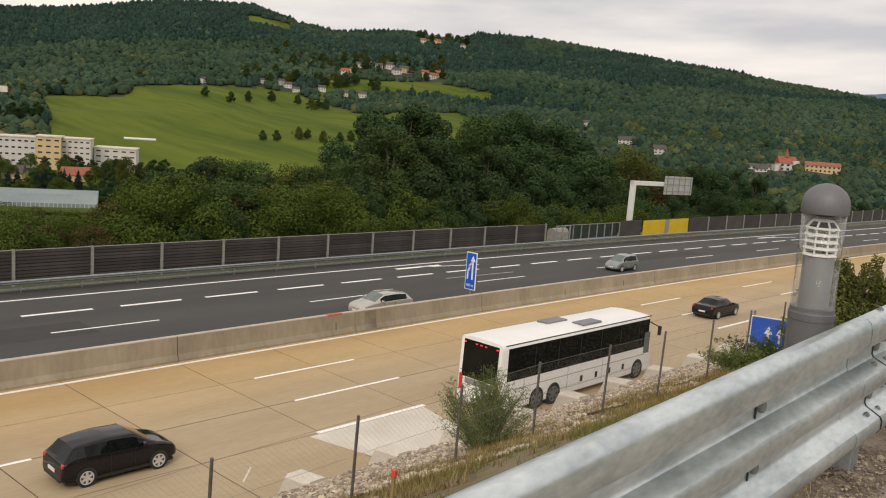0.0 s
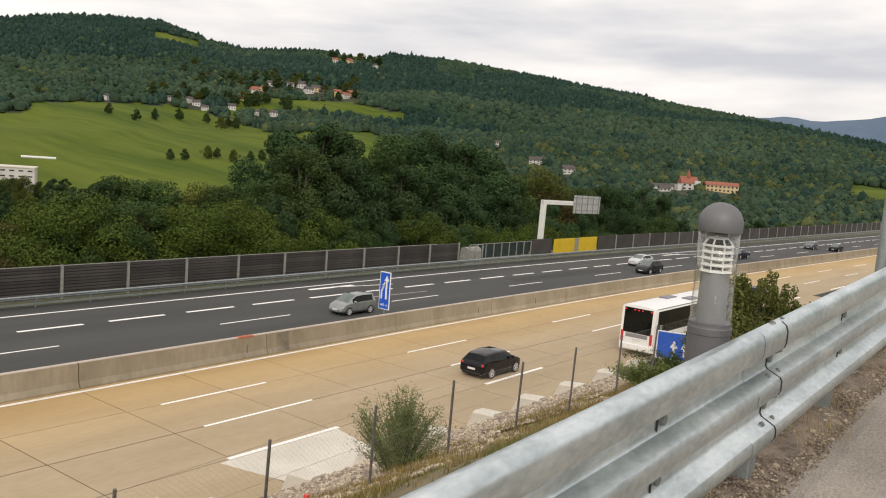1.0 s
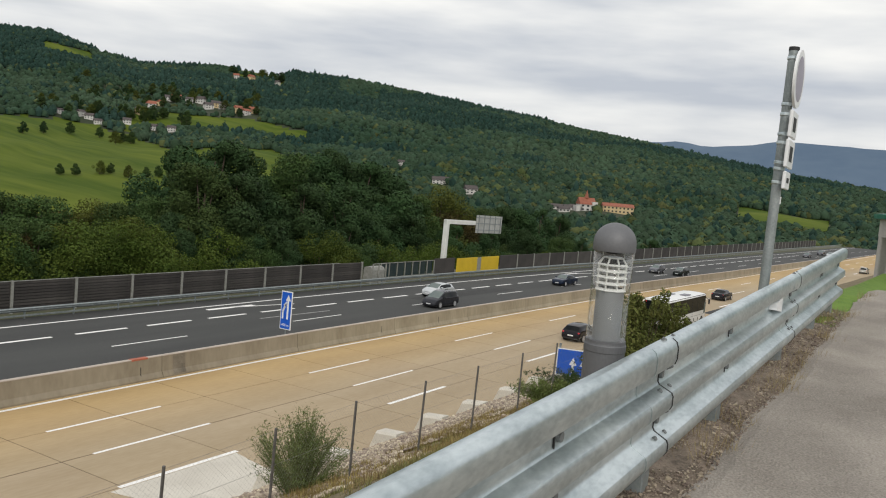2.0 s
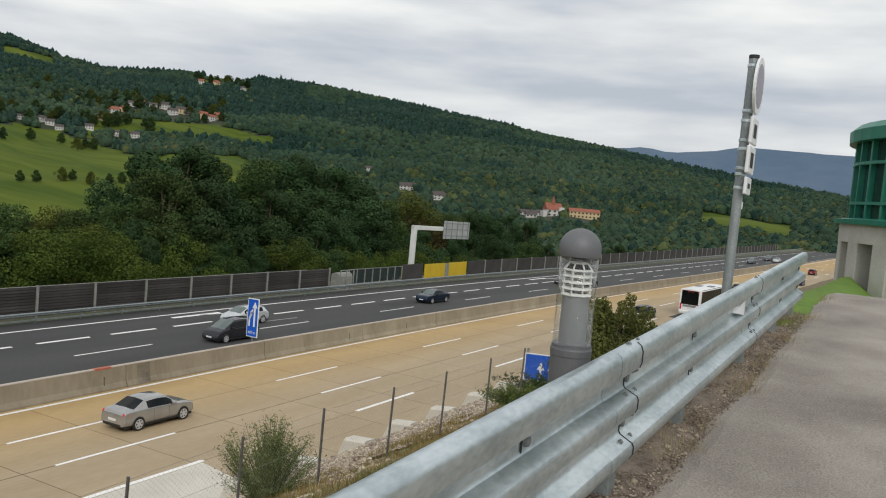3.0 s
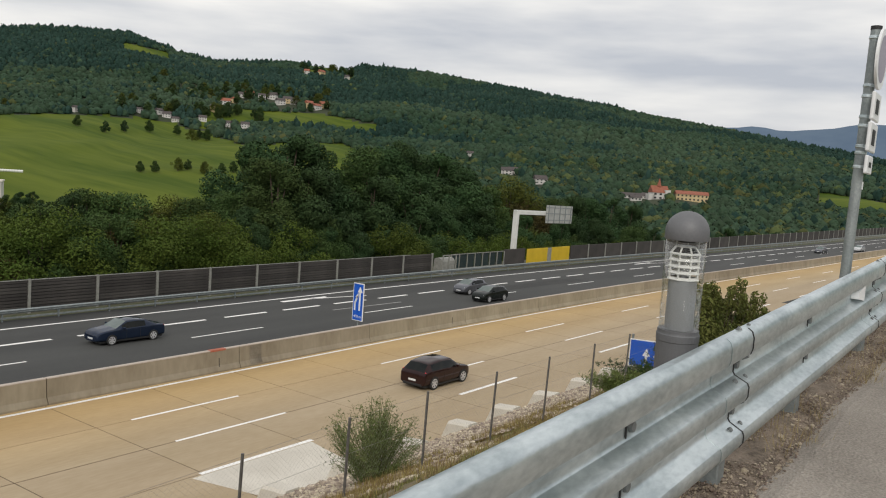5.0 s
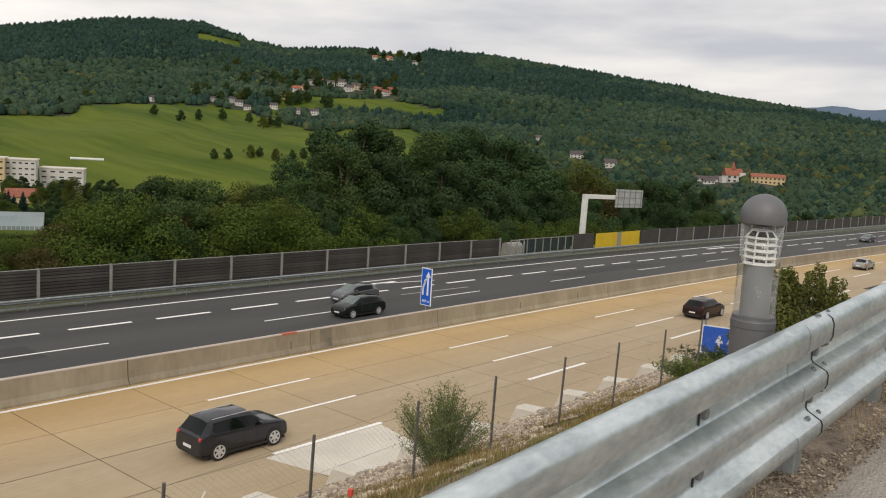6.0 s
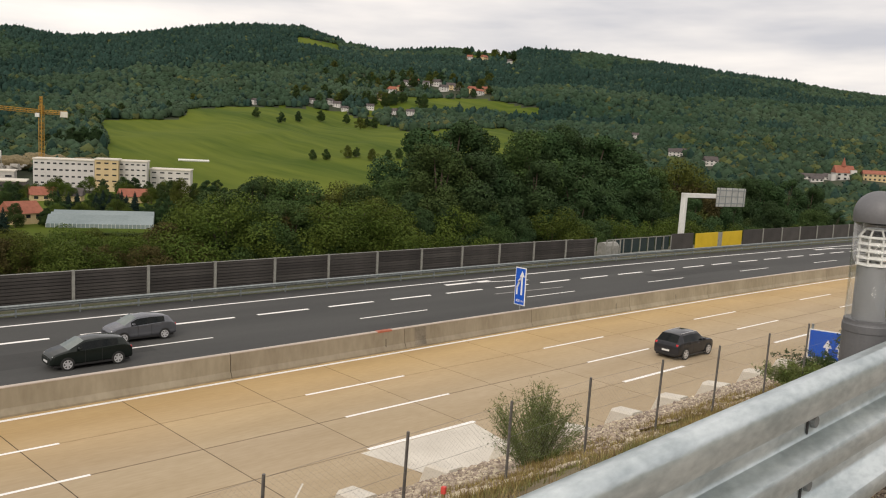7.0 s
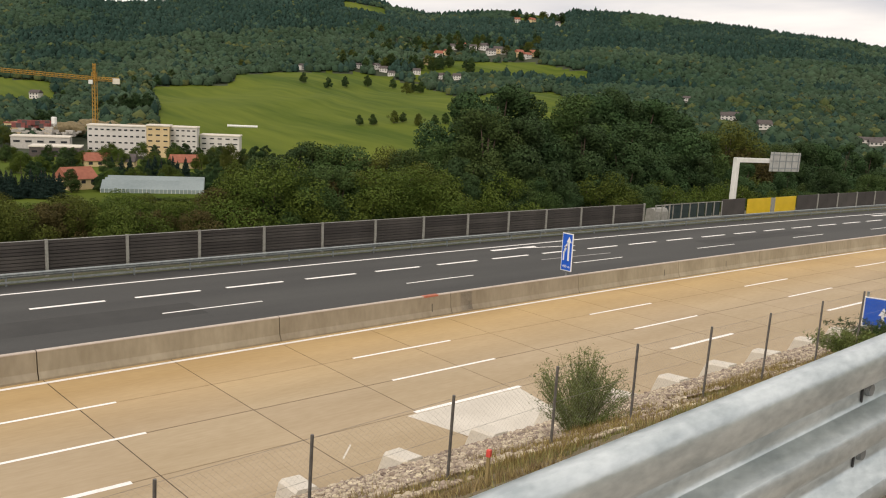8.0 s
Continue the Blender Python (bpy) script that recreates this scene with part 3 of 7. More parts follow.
# ---- motorway ----
def build_road():
    bm = bmesh.new()
    strip(bm, 21.0, 64.0, -0.06)
    tagged(part("road_bed", bm, M["shoulder"]), "dusty verge beside the motorway", "ground", kind="structure")
    near = thing("road_near", "pale beige concrete motorway carriageway with four lanes", "road", kind="structure")
    # concrete slabs, one per bay between the joints
    lanes = ((21.2, 25.6, M["concrete_road"]), (25.6, 29.35, M["concrete_road"]), (29.35, 33.05, M["concrete_road"]), (33.05, None, M["concrete_road"]))
    lx = [9.6 + 5.47 * i for i in range(-4, 16)]
    for a, b in zip(lx, lx[1:]):
        slant = {a: lerp([(9, 0.055), (15, 0.03), (20.6, 0.0)], a), b: lerp([(9, 0.055), (15, 0.03), (20.6, 0.0)], b)}
        for k, (y0, y1, mt) in enumerate(lanes):
            bm = bmesh.new()
            g = 0.022
            q = []
            for x, sl in ((a + g, slant[a]), (b - g, slant[b])):
                ya, yb = y0 + (0.03 if k == 2 else 0.02) - bend(x), (y1 - (0.03 if k == 1 else 0.02) if y1 else inner(x) + 1.2) - bend(x)
                q.append([bm.verts.new((x - sl * (y - 29.3), y, z)) for y, z in ((ya, -0.05), (ya, 0.0), (yb, 0.0), (yb, -0.05))])
            for i in range(3):
                bm.faces.new((q[0][i], q[1][i], q[1][i + 1], q[0][i + 1]))
            bm.faces.new(q[0])
            bm.faces.new(q[1][::-1])
            part("slab", bm, mt, near)
    for xs, nm in (([X0 + 5 * i for i in range(int((lx[0] - X0) / 5) + 1)] + [lx[0]], "paving"), ([lx[-1]] + [lx[-1] + 4 + 5 * i for i in range(66)], "paving")):
        for y0, y1, mt in lanes:
            part(nm, strip(bmesh.new(), y0, y1 if y1 else (lambda x: inner(x) + 1.2), 0.0, xs), mt, near)
    part("joint_filler", strip(bmesh.new(), 21.25, lambda x: inner(x) + 1.1, -0.014, [lx[0] + 2.775 * i for i in range(39)]), M["joint"], near)
    far = thing("road_far", "grey asphalt motorway carriageway with exit lane", "road", kind="structure")
    part("paving", strip(bmesh.new(), lambda x: inner(x) + 1.1, 55.0, 0.0), M["asphalt"], far)
    part("shoulder", strip(bmesh.new(), 55.0, 57.0, -0.01), M["asphalt_dark"], far)
    bm = bmesh.new()
    strip(bm, 44.6, 47.6, 0.004, [-20 + 5 * i for i in range(9)])
    strip(bm, 46.8, 48.8, 0.004, [74 + 4 * i for i in range(6)])
    part("patch", bm, M["asphalt_dark"], far, "darker resurfaced asphalt patch")

    # markings
    def line(owner, y, x0, x1, w=0.17, mt=None, slant=0.0):
        bm = bmesh.new()
        n = max(2, int((x1 - x0) / 4))
        prev = None
        for i in range(n + 1):
            x = x0 + (x1 - x0) * i / n
            c = (y(x) if callable(y) else y) - bend(x) + slant * i / n
            cur = [bm.verts.new((x, c - w / 2, 0.005)), bm.verts.new((x, c + w / 2, 0.005))]
            if prev:
                bm.faces.new((prev[0], cur[0], cur[1], prev[1]))
            prev = cur
        part("lane_marking", bm, mt or M["paint"], owner)

    for i in range(-4, 22):
        line(near, 33.05, 22.3 + 17.7 * i, 28.55 + 17.7 * i)
        line(near, 29.35, 22.0 + 17.7 * i, 28.4 + 17.7 * i)
        line(near, 25.62, 20.4 + 17.65 * i, 26.5 + 17.65 * i, 0.24)
        line(far, 45.72, 17.7 + 17.5 * i, 24.0 + 17.5 * i, 0.17)
    for i in range(-10, 45):
        line(far, 50.15, 11.75 + 5.97 * i, 15.95 + 5.97 * i, 0.32)
    line(near, inner, X0, X1, 0.24)
    line(far, 54.4, X0, X1, 0.24)
    line(far, lambda x: inner(x) + 2.0, X0, X1, 0.18)
    # exit arrows on the far carriageway
    for ax in (50.2, 121.0):
        line(far, 53.1, ax + 3.0, ax + 9.5, 0.2, slant=-1.2)
        line(far, 53.15, ax, ax + 5.5, 0.5)
        line(far, 48.0, ax + 1, ax + 9.6, 0.2, M["paint_old"], slant=-0.3)
    line(near, 23.4, 15.5, 16.4, 0.10, M["concrete_light"], slant=0.9)
    bm = bmesh.new()
    vs = [bm.verts.new(p) for p in ((19.9, 25.45, 0.004), (26.3, 25.45, 0.004), (25.4, 21.3, 0.004), (20.9, 21.3, 0.004))]
    bm.faces.new(vs[::-1])
    part("apron", bm, M["concrete_light"], near, "fresh pale concrete patch by the kerb")
    bm = bmesh.new()
    strip(bm, 21.3, 25.2, 0.004, [100 + 5 * i for i in range(7)])
    part("patch", bm, M["asphalt_dark"], near, "dark asphalt lay-by patch")


build_road()

BARRIER = [(-0.34, 0.0), (-0.34, 0.09), (-0.20, 0.36), (-0.125, 1.23), (0.125, 1.23), (0.20, 0.36), (0.34, 0.09), (0.34, 0.0)]


def build_barrier():
    wall = thing("barrier_wall", "weathered beige concrete median crash barrier", "barrier", kind="structure")
    xs = [9.0 - 11.7 * 6 + 11.7 * i for i in range(30)]
    mid = lambda x: inner(x) + 0.72 - bend(x)
    for a, b in zip(xs, xs[1:]):
        st = [(a + 0.025 + (b - a - 0.05) * k / 4, 0, 0) for k in range(5)]
        st = [(x, mid(x), 0) for x, _, _ in st]
        part("barrier_segment", sweep(bmesh.new(), BARRIER, st), M["barrier"], wall)
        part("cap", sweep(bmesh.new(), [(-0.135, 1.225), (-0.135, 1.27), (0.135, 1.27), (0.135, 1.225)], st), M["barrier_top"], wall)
    part("cap_mark", sweep(bmesh.new(), [(-0.145, 1.19), (-0.145, 1.285), (0.145, 1.285), (0.145, 1.19)], [(x, mid(x), 0) for x in (30.3, 31.4)]), M["red_paint"], wall, "faded red painted end cap")
    for x in (33.2,):
        part("drain_stain", sweep(bmesh.new(), [(-0.345, 0.12), (-0.205, 0.37), (-0.131, 1.2), (-0.125, 1.2), (-0.198, 0.37), (-0.338, 0.12)], [(x, mid(x), 0), (x + 0.9, mid(x), 0)]), M["stain"], wall, "dark damp stain")
    for x in (30.9, 54.0, 62.4, 113.0):
        part("crack", sweep(bmesh.new(), [(-0.24, 0.3), (-0.206, 0.365), (-0.172, 0.78), (-0.165, 0.78), (-0.198, 0.365), (-0.23, 0.3)], [(x, mid(x), 0), (x + 0.045, mid(x), 0)]), M["slot"], wall, "dark vertical crack")


M["stain"] = surf("damp_concrete", (0.13, 0.11, 0.085), (0.25, 0.22, 0.17), 1.5, 0.9)
build_barrier()


def wall_y(x):
    return 59.0 - 0.62 * bend(x)


def build_noise_wall():
    wall = thing("noise_wall", "dark brown slatted noise barrier with pale steel posts", "noise barrier", kind="structure")
    pitch = 5.34
    px = [15.0 + pitch * i for i in range(-18, 13)]
    bm0 = bmesh.new()
    box(bm0, -0.10, 0.10, -0.09, 0.09, -0.1, 2.45)
    post_me = None
    n = 0
    for x in px + [118.3 + 5.7 * i for i in range(48)]:
        if post_me is None:
            ob = part("post", bm0, M["noise_post"], wall)
            post_me = ob.data
        else:
            ob = new("post", post_me)
            ob.parent = wall
        ob.location = (x, wall_y(x) - 0.06, 0)
    # each bay: five grooved absorber panels
    bay_me = {}
    bays = [(a, b) for a, b in zip(px, px[1:])] + [(118.3 + 5.7 * i, 118.3 + 5.7 * (i + 1)) for i in range(47)] + [(94.6, 100.0), (112.7, 118.3)]
    for a, b in bays:
        w = round(b - a - 0.16, 2)
        near = a < 80
        rows = 5 if near else 1
        for r in range(rows):
            key = (w, rows)
            if key not in bay_me:
                bm = bmesh.new()
                h = 2.35 / rows
                ribs = 2 if near else 1
                prof = [(0.05, 0.0), (-0.02, 0.0)]
                for k in range(ribs):
                    z0, z1 = h * k / ribs + 0.022, h * (k + 1) / ribs - 0.022
                    prof += [(0.01, z0), (-0.05, z0 + 0.02), (-0.05, z1 - 0.01), (0.01, z1)] if near else [(-0.05, z0), (-0.05, z1)]
                prof += [(0.05, h)]
                sweep(bm, prof, [(0, 0, 0), (w, 0, 0)])
                ob = part("panel", bm, M["noise_panel"], wall)
                bay_me[key] = ob.data
            else:
                ob = new("panel", bay_me[key])
                ob.parent = wall
            ang = math.atan2(wall_y(b) - wall_y(a), b - a)
            ob.matrix_basis = pose(a + 0.08, wall_y(a), 0.02 + 2.35 / rows * r, 0, 0, math.degrees(ang))
    st = [(x, wall_y(x), 0) for x in STEPS if -80 < x < 80]
    part("coping", sweep(bmesh.new(), [(-0.07, 2.37), (-0.07, 2.41), (0.07, 2.41), (0.07, 2.37)], st), M["noise_post"], wall)
    # glazed bays and service gate
    for i in range(8):
        x = 82.9 + 1.68 * i
        part("glazing_post", boxes((x - 0.05, x + 0.05, wall_y(x) - 0.12, wall_y(x) - 0.02, 0, 2.2)), M["noise_post"], wall)
    part("glazing_rail", boxes((82.9, 94.7, wall_y(88) - 0.14, wall_y(88) - 0.08, 2.12, 2.2), (82.9, 94.7, wall_y(88) - 0.14, wall_y(88) - 0.08, 0.35, 0.43)), M["noise_post"], wall)
    for i in range(7):
        x = 82.9 + 1.68 * i
        p = part("glass_pane", boxes((x + 0.06, x + 1.6, wall_y(88) + 0.02, wall_y(88) + 0.05, 0.4, 2.12)), M["smoked"], wall)
    for a, b in ((100.1, 105.9), (107.1, 112.6)):
        part("yellow_panel", boxes((a, b, wall_y(105) - 0.16, wall_y(105) - 0.06, 0.05, 2.3), bevel=0.02), M["yellow"], wall, "bright yellow steel panel")
    part("gate_post", boxes((105.9, 107.1, wall_y(106) - 0.1, wall_y(106), 0.0, 2.25)), M["noise_post"], wall)
    sh = thing("emergency_kiosk", "pale grey rounded service cabinet by the noise barrier", "cabinet", m=pose(80.9, wall_y(80) - 0.5, 0))
    bm = bmesh.new()
    sweep(bm, [(-0.7, 0), (-0.7, 1.55), (-0.5, 1.85), (0.0, 1.98), (0.5, 1.85), (0.6, 1.5), (0.6, 0)], [(-1.25, 0, 0), (1.25, 0, 0)])
    part("shell", bm, M["noise_post"], sh)
    for x in (-1.3, -0.1, 1.35):
        part("frame_post", boxes((x - 0.05, x + 0.05, -0.85, -0.72, 0, 2.35)), M["noise_post"], sh)
    part("frame_rail", boxes((-1.3, 1.35, -0.84, -0.74, 2.27, 2.35)), M["noise_post"], sh)


M["smoked"] = surf("smoked_glazing", (0.02, 0.035, 0.036), (0.035, 0.05, 0.05), 0.8, 0.12)
build_noise_wall()

WBEAM = [(0.0, 0.0), (-0.015, 0.03), (-0.075, 0.075), (-0.075, 0.11), (-0.01, 0.145), (-0.01, 0.165), (-0.075, 0.20), (-0.075, 0.235), (-0.015, 0.28), (0.0, 0.31)]


def build_far_rail():
    rail = thing("far_guard_rail", "long weathered steel guard rail on the far verge", "guard rail")
    f = lambda x: 56.6 - 0.8 * bend(x)
    for z in (0.52,):
        st = [(x, f(x), z) for x in STEPS]
        p2 = WBEAM + [(y + 0.012, zz) for y, zz in WBEAM[::-1]]
        part("beam", sweep(bmesh.new(), p2, st), M["zinc_dull"], rail)
    part("lower_beam", sweep(bmesh.new(), [(-0.05, 0.18), (-0.05, 0.3), (0.03, 0.3), (0.03, 0.18)], [(x, f(x), 0) for x in STEPS]), M["zinc_dull"], rail)
    bm = boxes((-0.05, 0.05, 0.02, 0.14, -0.08, 0.78))
    first = part("post", bm, M["zinc_dull"], rail)
    first.location = (-40, f(-40), 0)
    for i in range(1, 75):
        ob = new("post", first.data)
        ob.parent = rail
        ob.location = (-40 + 4 * i, f(-40 + 4 * i), 0)
    tagged(part("verge_grass", strip(bmesh.new(), 57.0, 58.6, 0.0), M["grass_strip"]), "weedy green verge under the noise barrier", "verge", kind="structure")


M["grass_strip"] = surf("weedy_verge", (0.05, 0.065, 0.028), (0.12, 0.12, 0.07), 1.2, 0.95, 0.5)
build_far_rail()


def arrow(bm, x, z0, z1, w, y, head=None):
    """A flat upward arrow, in the plane of a sign that faces -y."""
    hh = head or (z1 - z0) * 0.3
    pts = ((x - w / 2, z0), (x + w / 2, z0), (x + w / 2, z1 - hh), (x + w * 1.5, z1 - hh), (x, z1), (x - w * 1.5, z1 - hh), (x - w / 2, z1 - hh))
    a = [bm.verts.new((px, y, pz)) for px, pz in pts]
    b = [bm.verts.new((px, y + 0.004, pz)) for px, pz in pts]
    bm.faces.new(a)
    bm.faces.new(b[::-1])
    for i in range(len(pts)):
        j = (i + 1) % len(pts)
        bm.faces.new((a[j], a[i], b[i], b[j]))


def text_mesh(body, size, parent, material, m):
    cu = bpy.data.curves.new("lettering", "FONT")
    cu.body, cu.size, cu.align_x, cu.extrude = body, size, "CENTER", 0.002
    cu.materials.append(material)
    ob = new("lettering", cu)
    ob.parent = parent
    ob.matrix_basis = m
    return ob


def build_lane_sign():
    """Tall blue lane-gain sign on the median barrier."""
    s = thing("lane_sign", "tall blue lane merging sign with white arrows on the median", "road sign", m=pose(43.4, 38.3, 0, 0, 0, -90))
    W, H = 0.98, 2.65
    part("board", boxes((-W / 2, W / 2, -0.03, 0.03, 1.52, 1.52 + H), bevel=0.012), M["white_sign"], s)
    part("face", boxes((-W / 2 + 0.06, W / 2 - 0.06, -0.036, -0.031, 1.58, 1.52 + H - 0.06)), M["blue"], s)
    bm = bmesh.new()
    arrow(bm, 0.16, 2.25, 3.95, 0.15, -0.043, 0.42)
    part("straight_arrow", bm, M["white_sign"], s)
    bm = bmesh.new()
    box(bm, -0.33, -0.20, -0.043, -0.038, 2.25, 2.75)
    for i in range(5):
        a = i * 0.16
        box(bm, -0.33 + 0.045 * i, -0.19 + 0.045 * i, -0.043, -0.038, 2.72 + 0.1 * i, 2.86 + 0.1 * i)
    part("merge_arrow_shaft", bm, M["white_sign"], s)
    bm = bmesh.new()
    vs = [bm.verts.new((x, -0.043, z)) for x, z in ((-0.26, 3.2), (0.0, 3.12), (0.03, 3.5))]
    bm.faces.new(vs)
    part("merge_arrow_head", bm, M["white_sign"], s)
    text_mesh("400 m", 0.27, s, M["white_sign"], pose(0, -0.04, 1.75, 90, 0, 0))
    part("post", tubes(((0, 0.06, 0.9), (0, 0.06, 3.6), 0.04)), M["zinc_dull"], s)


build_lane_sign()


def build_gantry():
    g = thing("sign_gantry", "white steel cantilever gantry carrying a sign seen from behind", "gantry", m=pose(98.3, wall_y(98) + 0.9, 0, 0, 1.2, 0))
    part("column", boxes((-0.35, 0.35, -0.3, 0.3, -4, 7.6), bevel=0.04), M["white_paint"], g)
    part("beam", boxes((-0.35, 15.4, -0.22, 0.22, 7.0, 7.6), bevel=0.03), M["white_paint"], g)
    part("foot", boxes((-0.6, 0.6, -0.5, 0.5, -4, -3.6)), M["barrier"], g)
    sign = part("sign_panel", boxes((7.6, 15.6, -0.42, -0.34, 5.9, 8.5), bevel=0.02), M["panel_back"], g, "weathered grey back of a sign panel")
    for i in range(5):
        x = 8.2 + 1.7 * i
        part("stiffener", boxes((x, x + 0.12, -0.50, -0.42, 5.9, 8.5)), M["zinc_dull"], sign)
    for z in (6.3, 7.25, 8.1):
        part("stiffener", boxes((7.6, 15.6, -0.48, -0.42, z, z + 0.12)), M["zinc_dull"], sign)


M["panel_back"] = surf("weathered_aluminium", (0.36, 0.37, 0.36), (0.52, 0.53, 0.51), 1.2, 0.5, 0, 0.3)
build_gantry()


# ---- footpath furniture ----
def thrie_profile():
    """Three-ridged crash-barrier section, facing -y, centred on z = 0."""
    pts = [(0.085, 0.222), (0.060, 0.240), (0.030, 0.242), (0.010, 0.228), (0.0, 0.200), (0.0, 0.150), (0.008, 0.125)]
    pts += [(0.070, 0.098), (0.078, 0.085), (0.078, 0.030), (0.070, 0.016), (0.008, -0.012), (0.0, -0.028), (0.0, -0.072), (0.008, -0.090)]
    pts += [(0.070, -0.118), (0.078, -0.132), (0.078, -0.192), (0.070, -0.206), (0.008, -0.238), (0.0, -0.255), (0.0, -0.290), (0.014, -0.312), (0.045, -0.322)]
    return pts


RAIL_Y = 1.03


def rail_z(x):
    return 12.5 - 1.02 + 0.04 * x


def build_guard_rail():
    rail = thing("guard_rail", "galvanised steel three-ridged crash barrier along the footpath", "guard rail")
    prof = thrie_profile()
    back = [(y + 0.005, z) for y, z in prof[::-1]]
    ends = [-12.0, -8.0, -4.0, 0.0, 3.86, 7.42, 10.85]
    for k, (a, b) in enumerate(zip(ends, ends[1:])):
        # the near end of each beam laps over the next
        n = 16
        st = [(a + (b - a) * i / n, RAIL_Y, rail_z(a + (b - a) * i / n)) for i in range(n + 1)]
        part("beam", sweep(bmesh.new(), prof + back, st), M["zinc"], rail, smooth=True)
        if 0 < k:
            lipped = [(y - 0.0035, z) for y, z in prof] + [(y - 0.001, z) for y, z in prof[::-1]]
            part("lap_plate", sweep(bmesh.new(), lipped, [(a - 0.30, RAIL_Y, rail_z(a - 0.30)), (a, RAIL_Y, rail_z(a))]), M["zinc"], rail, smooth=True)
            edge = [(y - 0.0065, z) for y, z in prof] + [(y, z) for y, z in prof[::-1]]
            part("lap_edge", sweep(bmesh.new(), edge, [(a, RAIL_Y, rail_z(a)), (a + 0.010, RAIL_Y, rail_z(a + 0.01))]), M["slot"], rail)
            for dx in (-0.07, 0.075):
                for dz, dy in ((0.238, 0.04), (0.110, 0.042), (0.002, 0.042), (-0.105, 0.042), (-0.222, 0.042)):
                    bm = bmesh.new()
                    tube(bm, (a + dx, RAIL_Y + dy - (0.0 if dz > 0.2 else 0.010), rail_z(a) + dz + (0.010 if dz > 0.2 else 0.006 if dz in (0.002, -0.222) else -0.006)), (a + dx, RAIL_Y + dy + 0.02, rail_z(a) + dz - 0.02), 0.011, 0.014, 10)
                    part("splice_bolt", bm, M["bolt"], rail)
    posts = [-10, -8, -6, -4, -2, 0.4, 2.72, 3.9, 5.32, 7.45, 9.35, 10.75]
    for x in posts:
        for c in (0.057, -0.162):
            part("bolt_slot", boxes((x - 0.042, x - 0.032, RAIL_Y + 0.0735, RAIL_Y + 0.08, rail_z(x) + c - 0.036, rail_z(x) + c + 0.034), (x - 0.036, x + 0.018, RAIL_Y + 0.0735, RAIL_Y + 0.08, rail_z(x) + c + 0.026, rail_z(x) + c + 0.0345)), M["slot"], rail)
            bm = bmesh.new()
            tube(bm, (x + 0.005, RAIL_Y + 0.064, rail_z(x) + c), (x + 0.005, RAIL_Y + 0.078, rail_z(x) + c), 0.019, 0.022, 12)
            part("post_bolt", bm, M["bolt"], rail)
        # Duller steel puts the shade behind the beam into the posts' colour.
        part("post", boxes((x - 0.05, x + 0.05, RAIL_Y + 0.09, RAIL_Y + 0.20, path_z(x) - 0.5, rail_z(x) + 0.04), bevel=0.006), M["zinc_dull"], rail)
    # reflector
    bm = bmesh.new()
    outline = ((6.58, 0.03), (6.80, 0.0), (6.80, 0.125), (6.58, 0.085))
    fr = [bm.verts.new((x, RAIL_Y + 0.022, rail_z(6.7) + z)) for x, z in outline]
    bk = [bm.verts.new((x, RAIL_Y + 0.077, rail_z(6.7) + z)) for x, z in outline]
    bm.faces.new(fr)
    bm.faces.new(bk[::-1])
    for i in range(4):
        bm.faces.new((fr[(i + 1) % 4], fr[i], bk[i], bk[(i + 1) % 4]))
    bmesh.ops.recalc_face_normals(bm, faces=bm.faces)
    part("reflector", bm, M["white_sign"], rail, "white wedge-shaped reflector plate")


build_guard_rail()


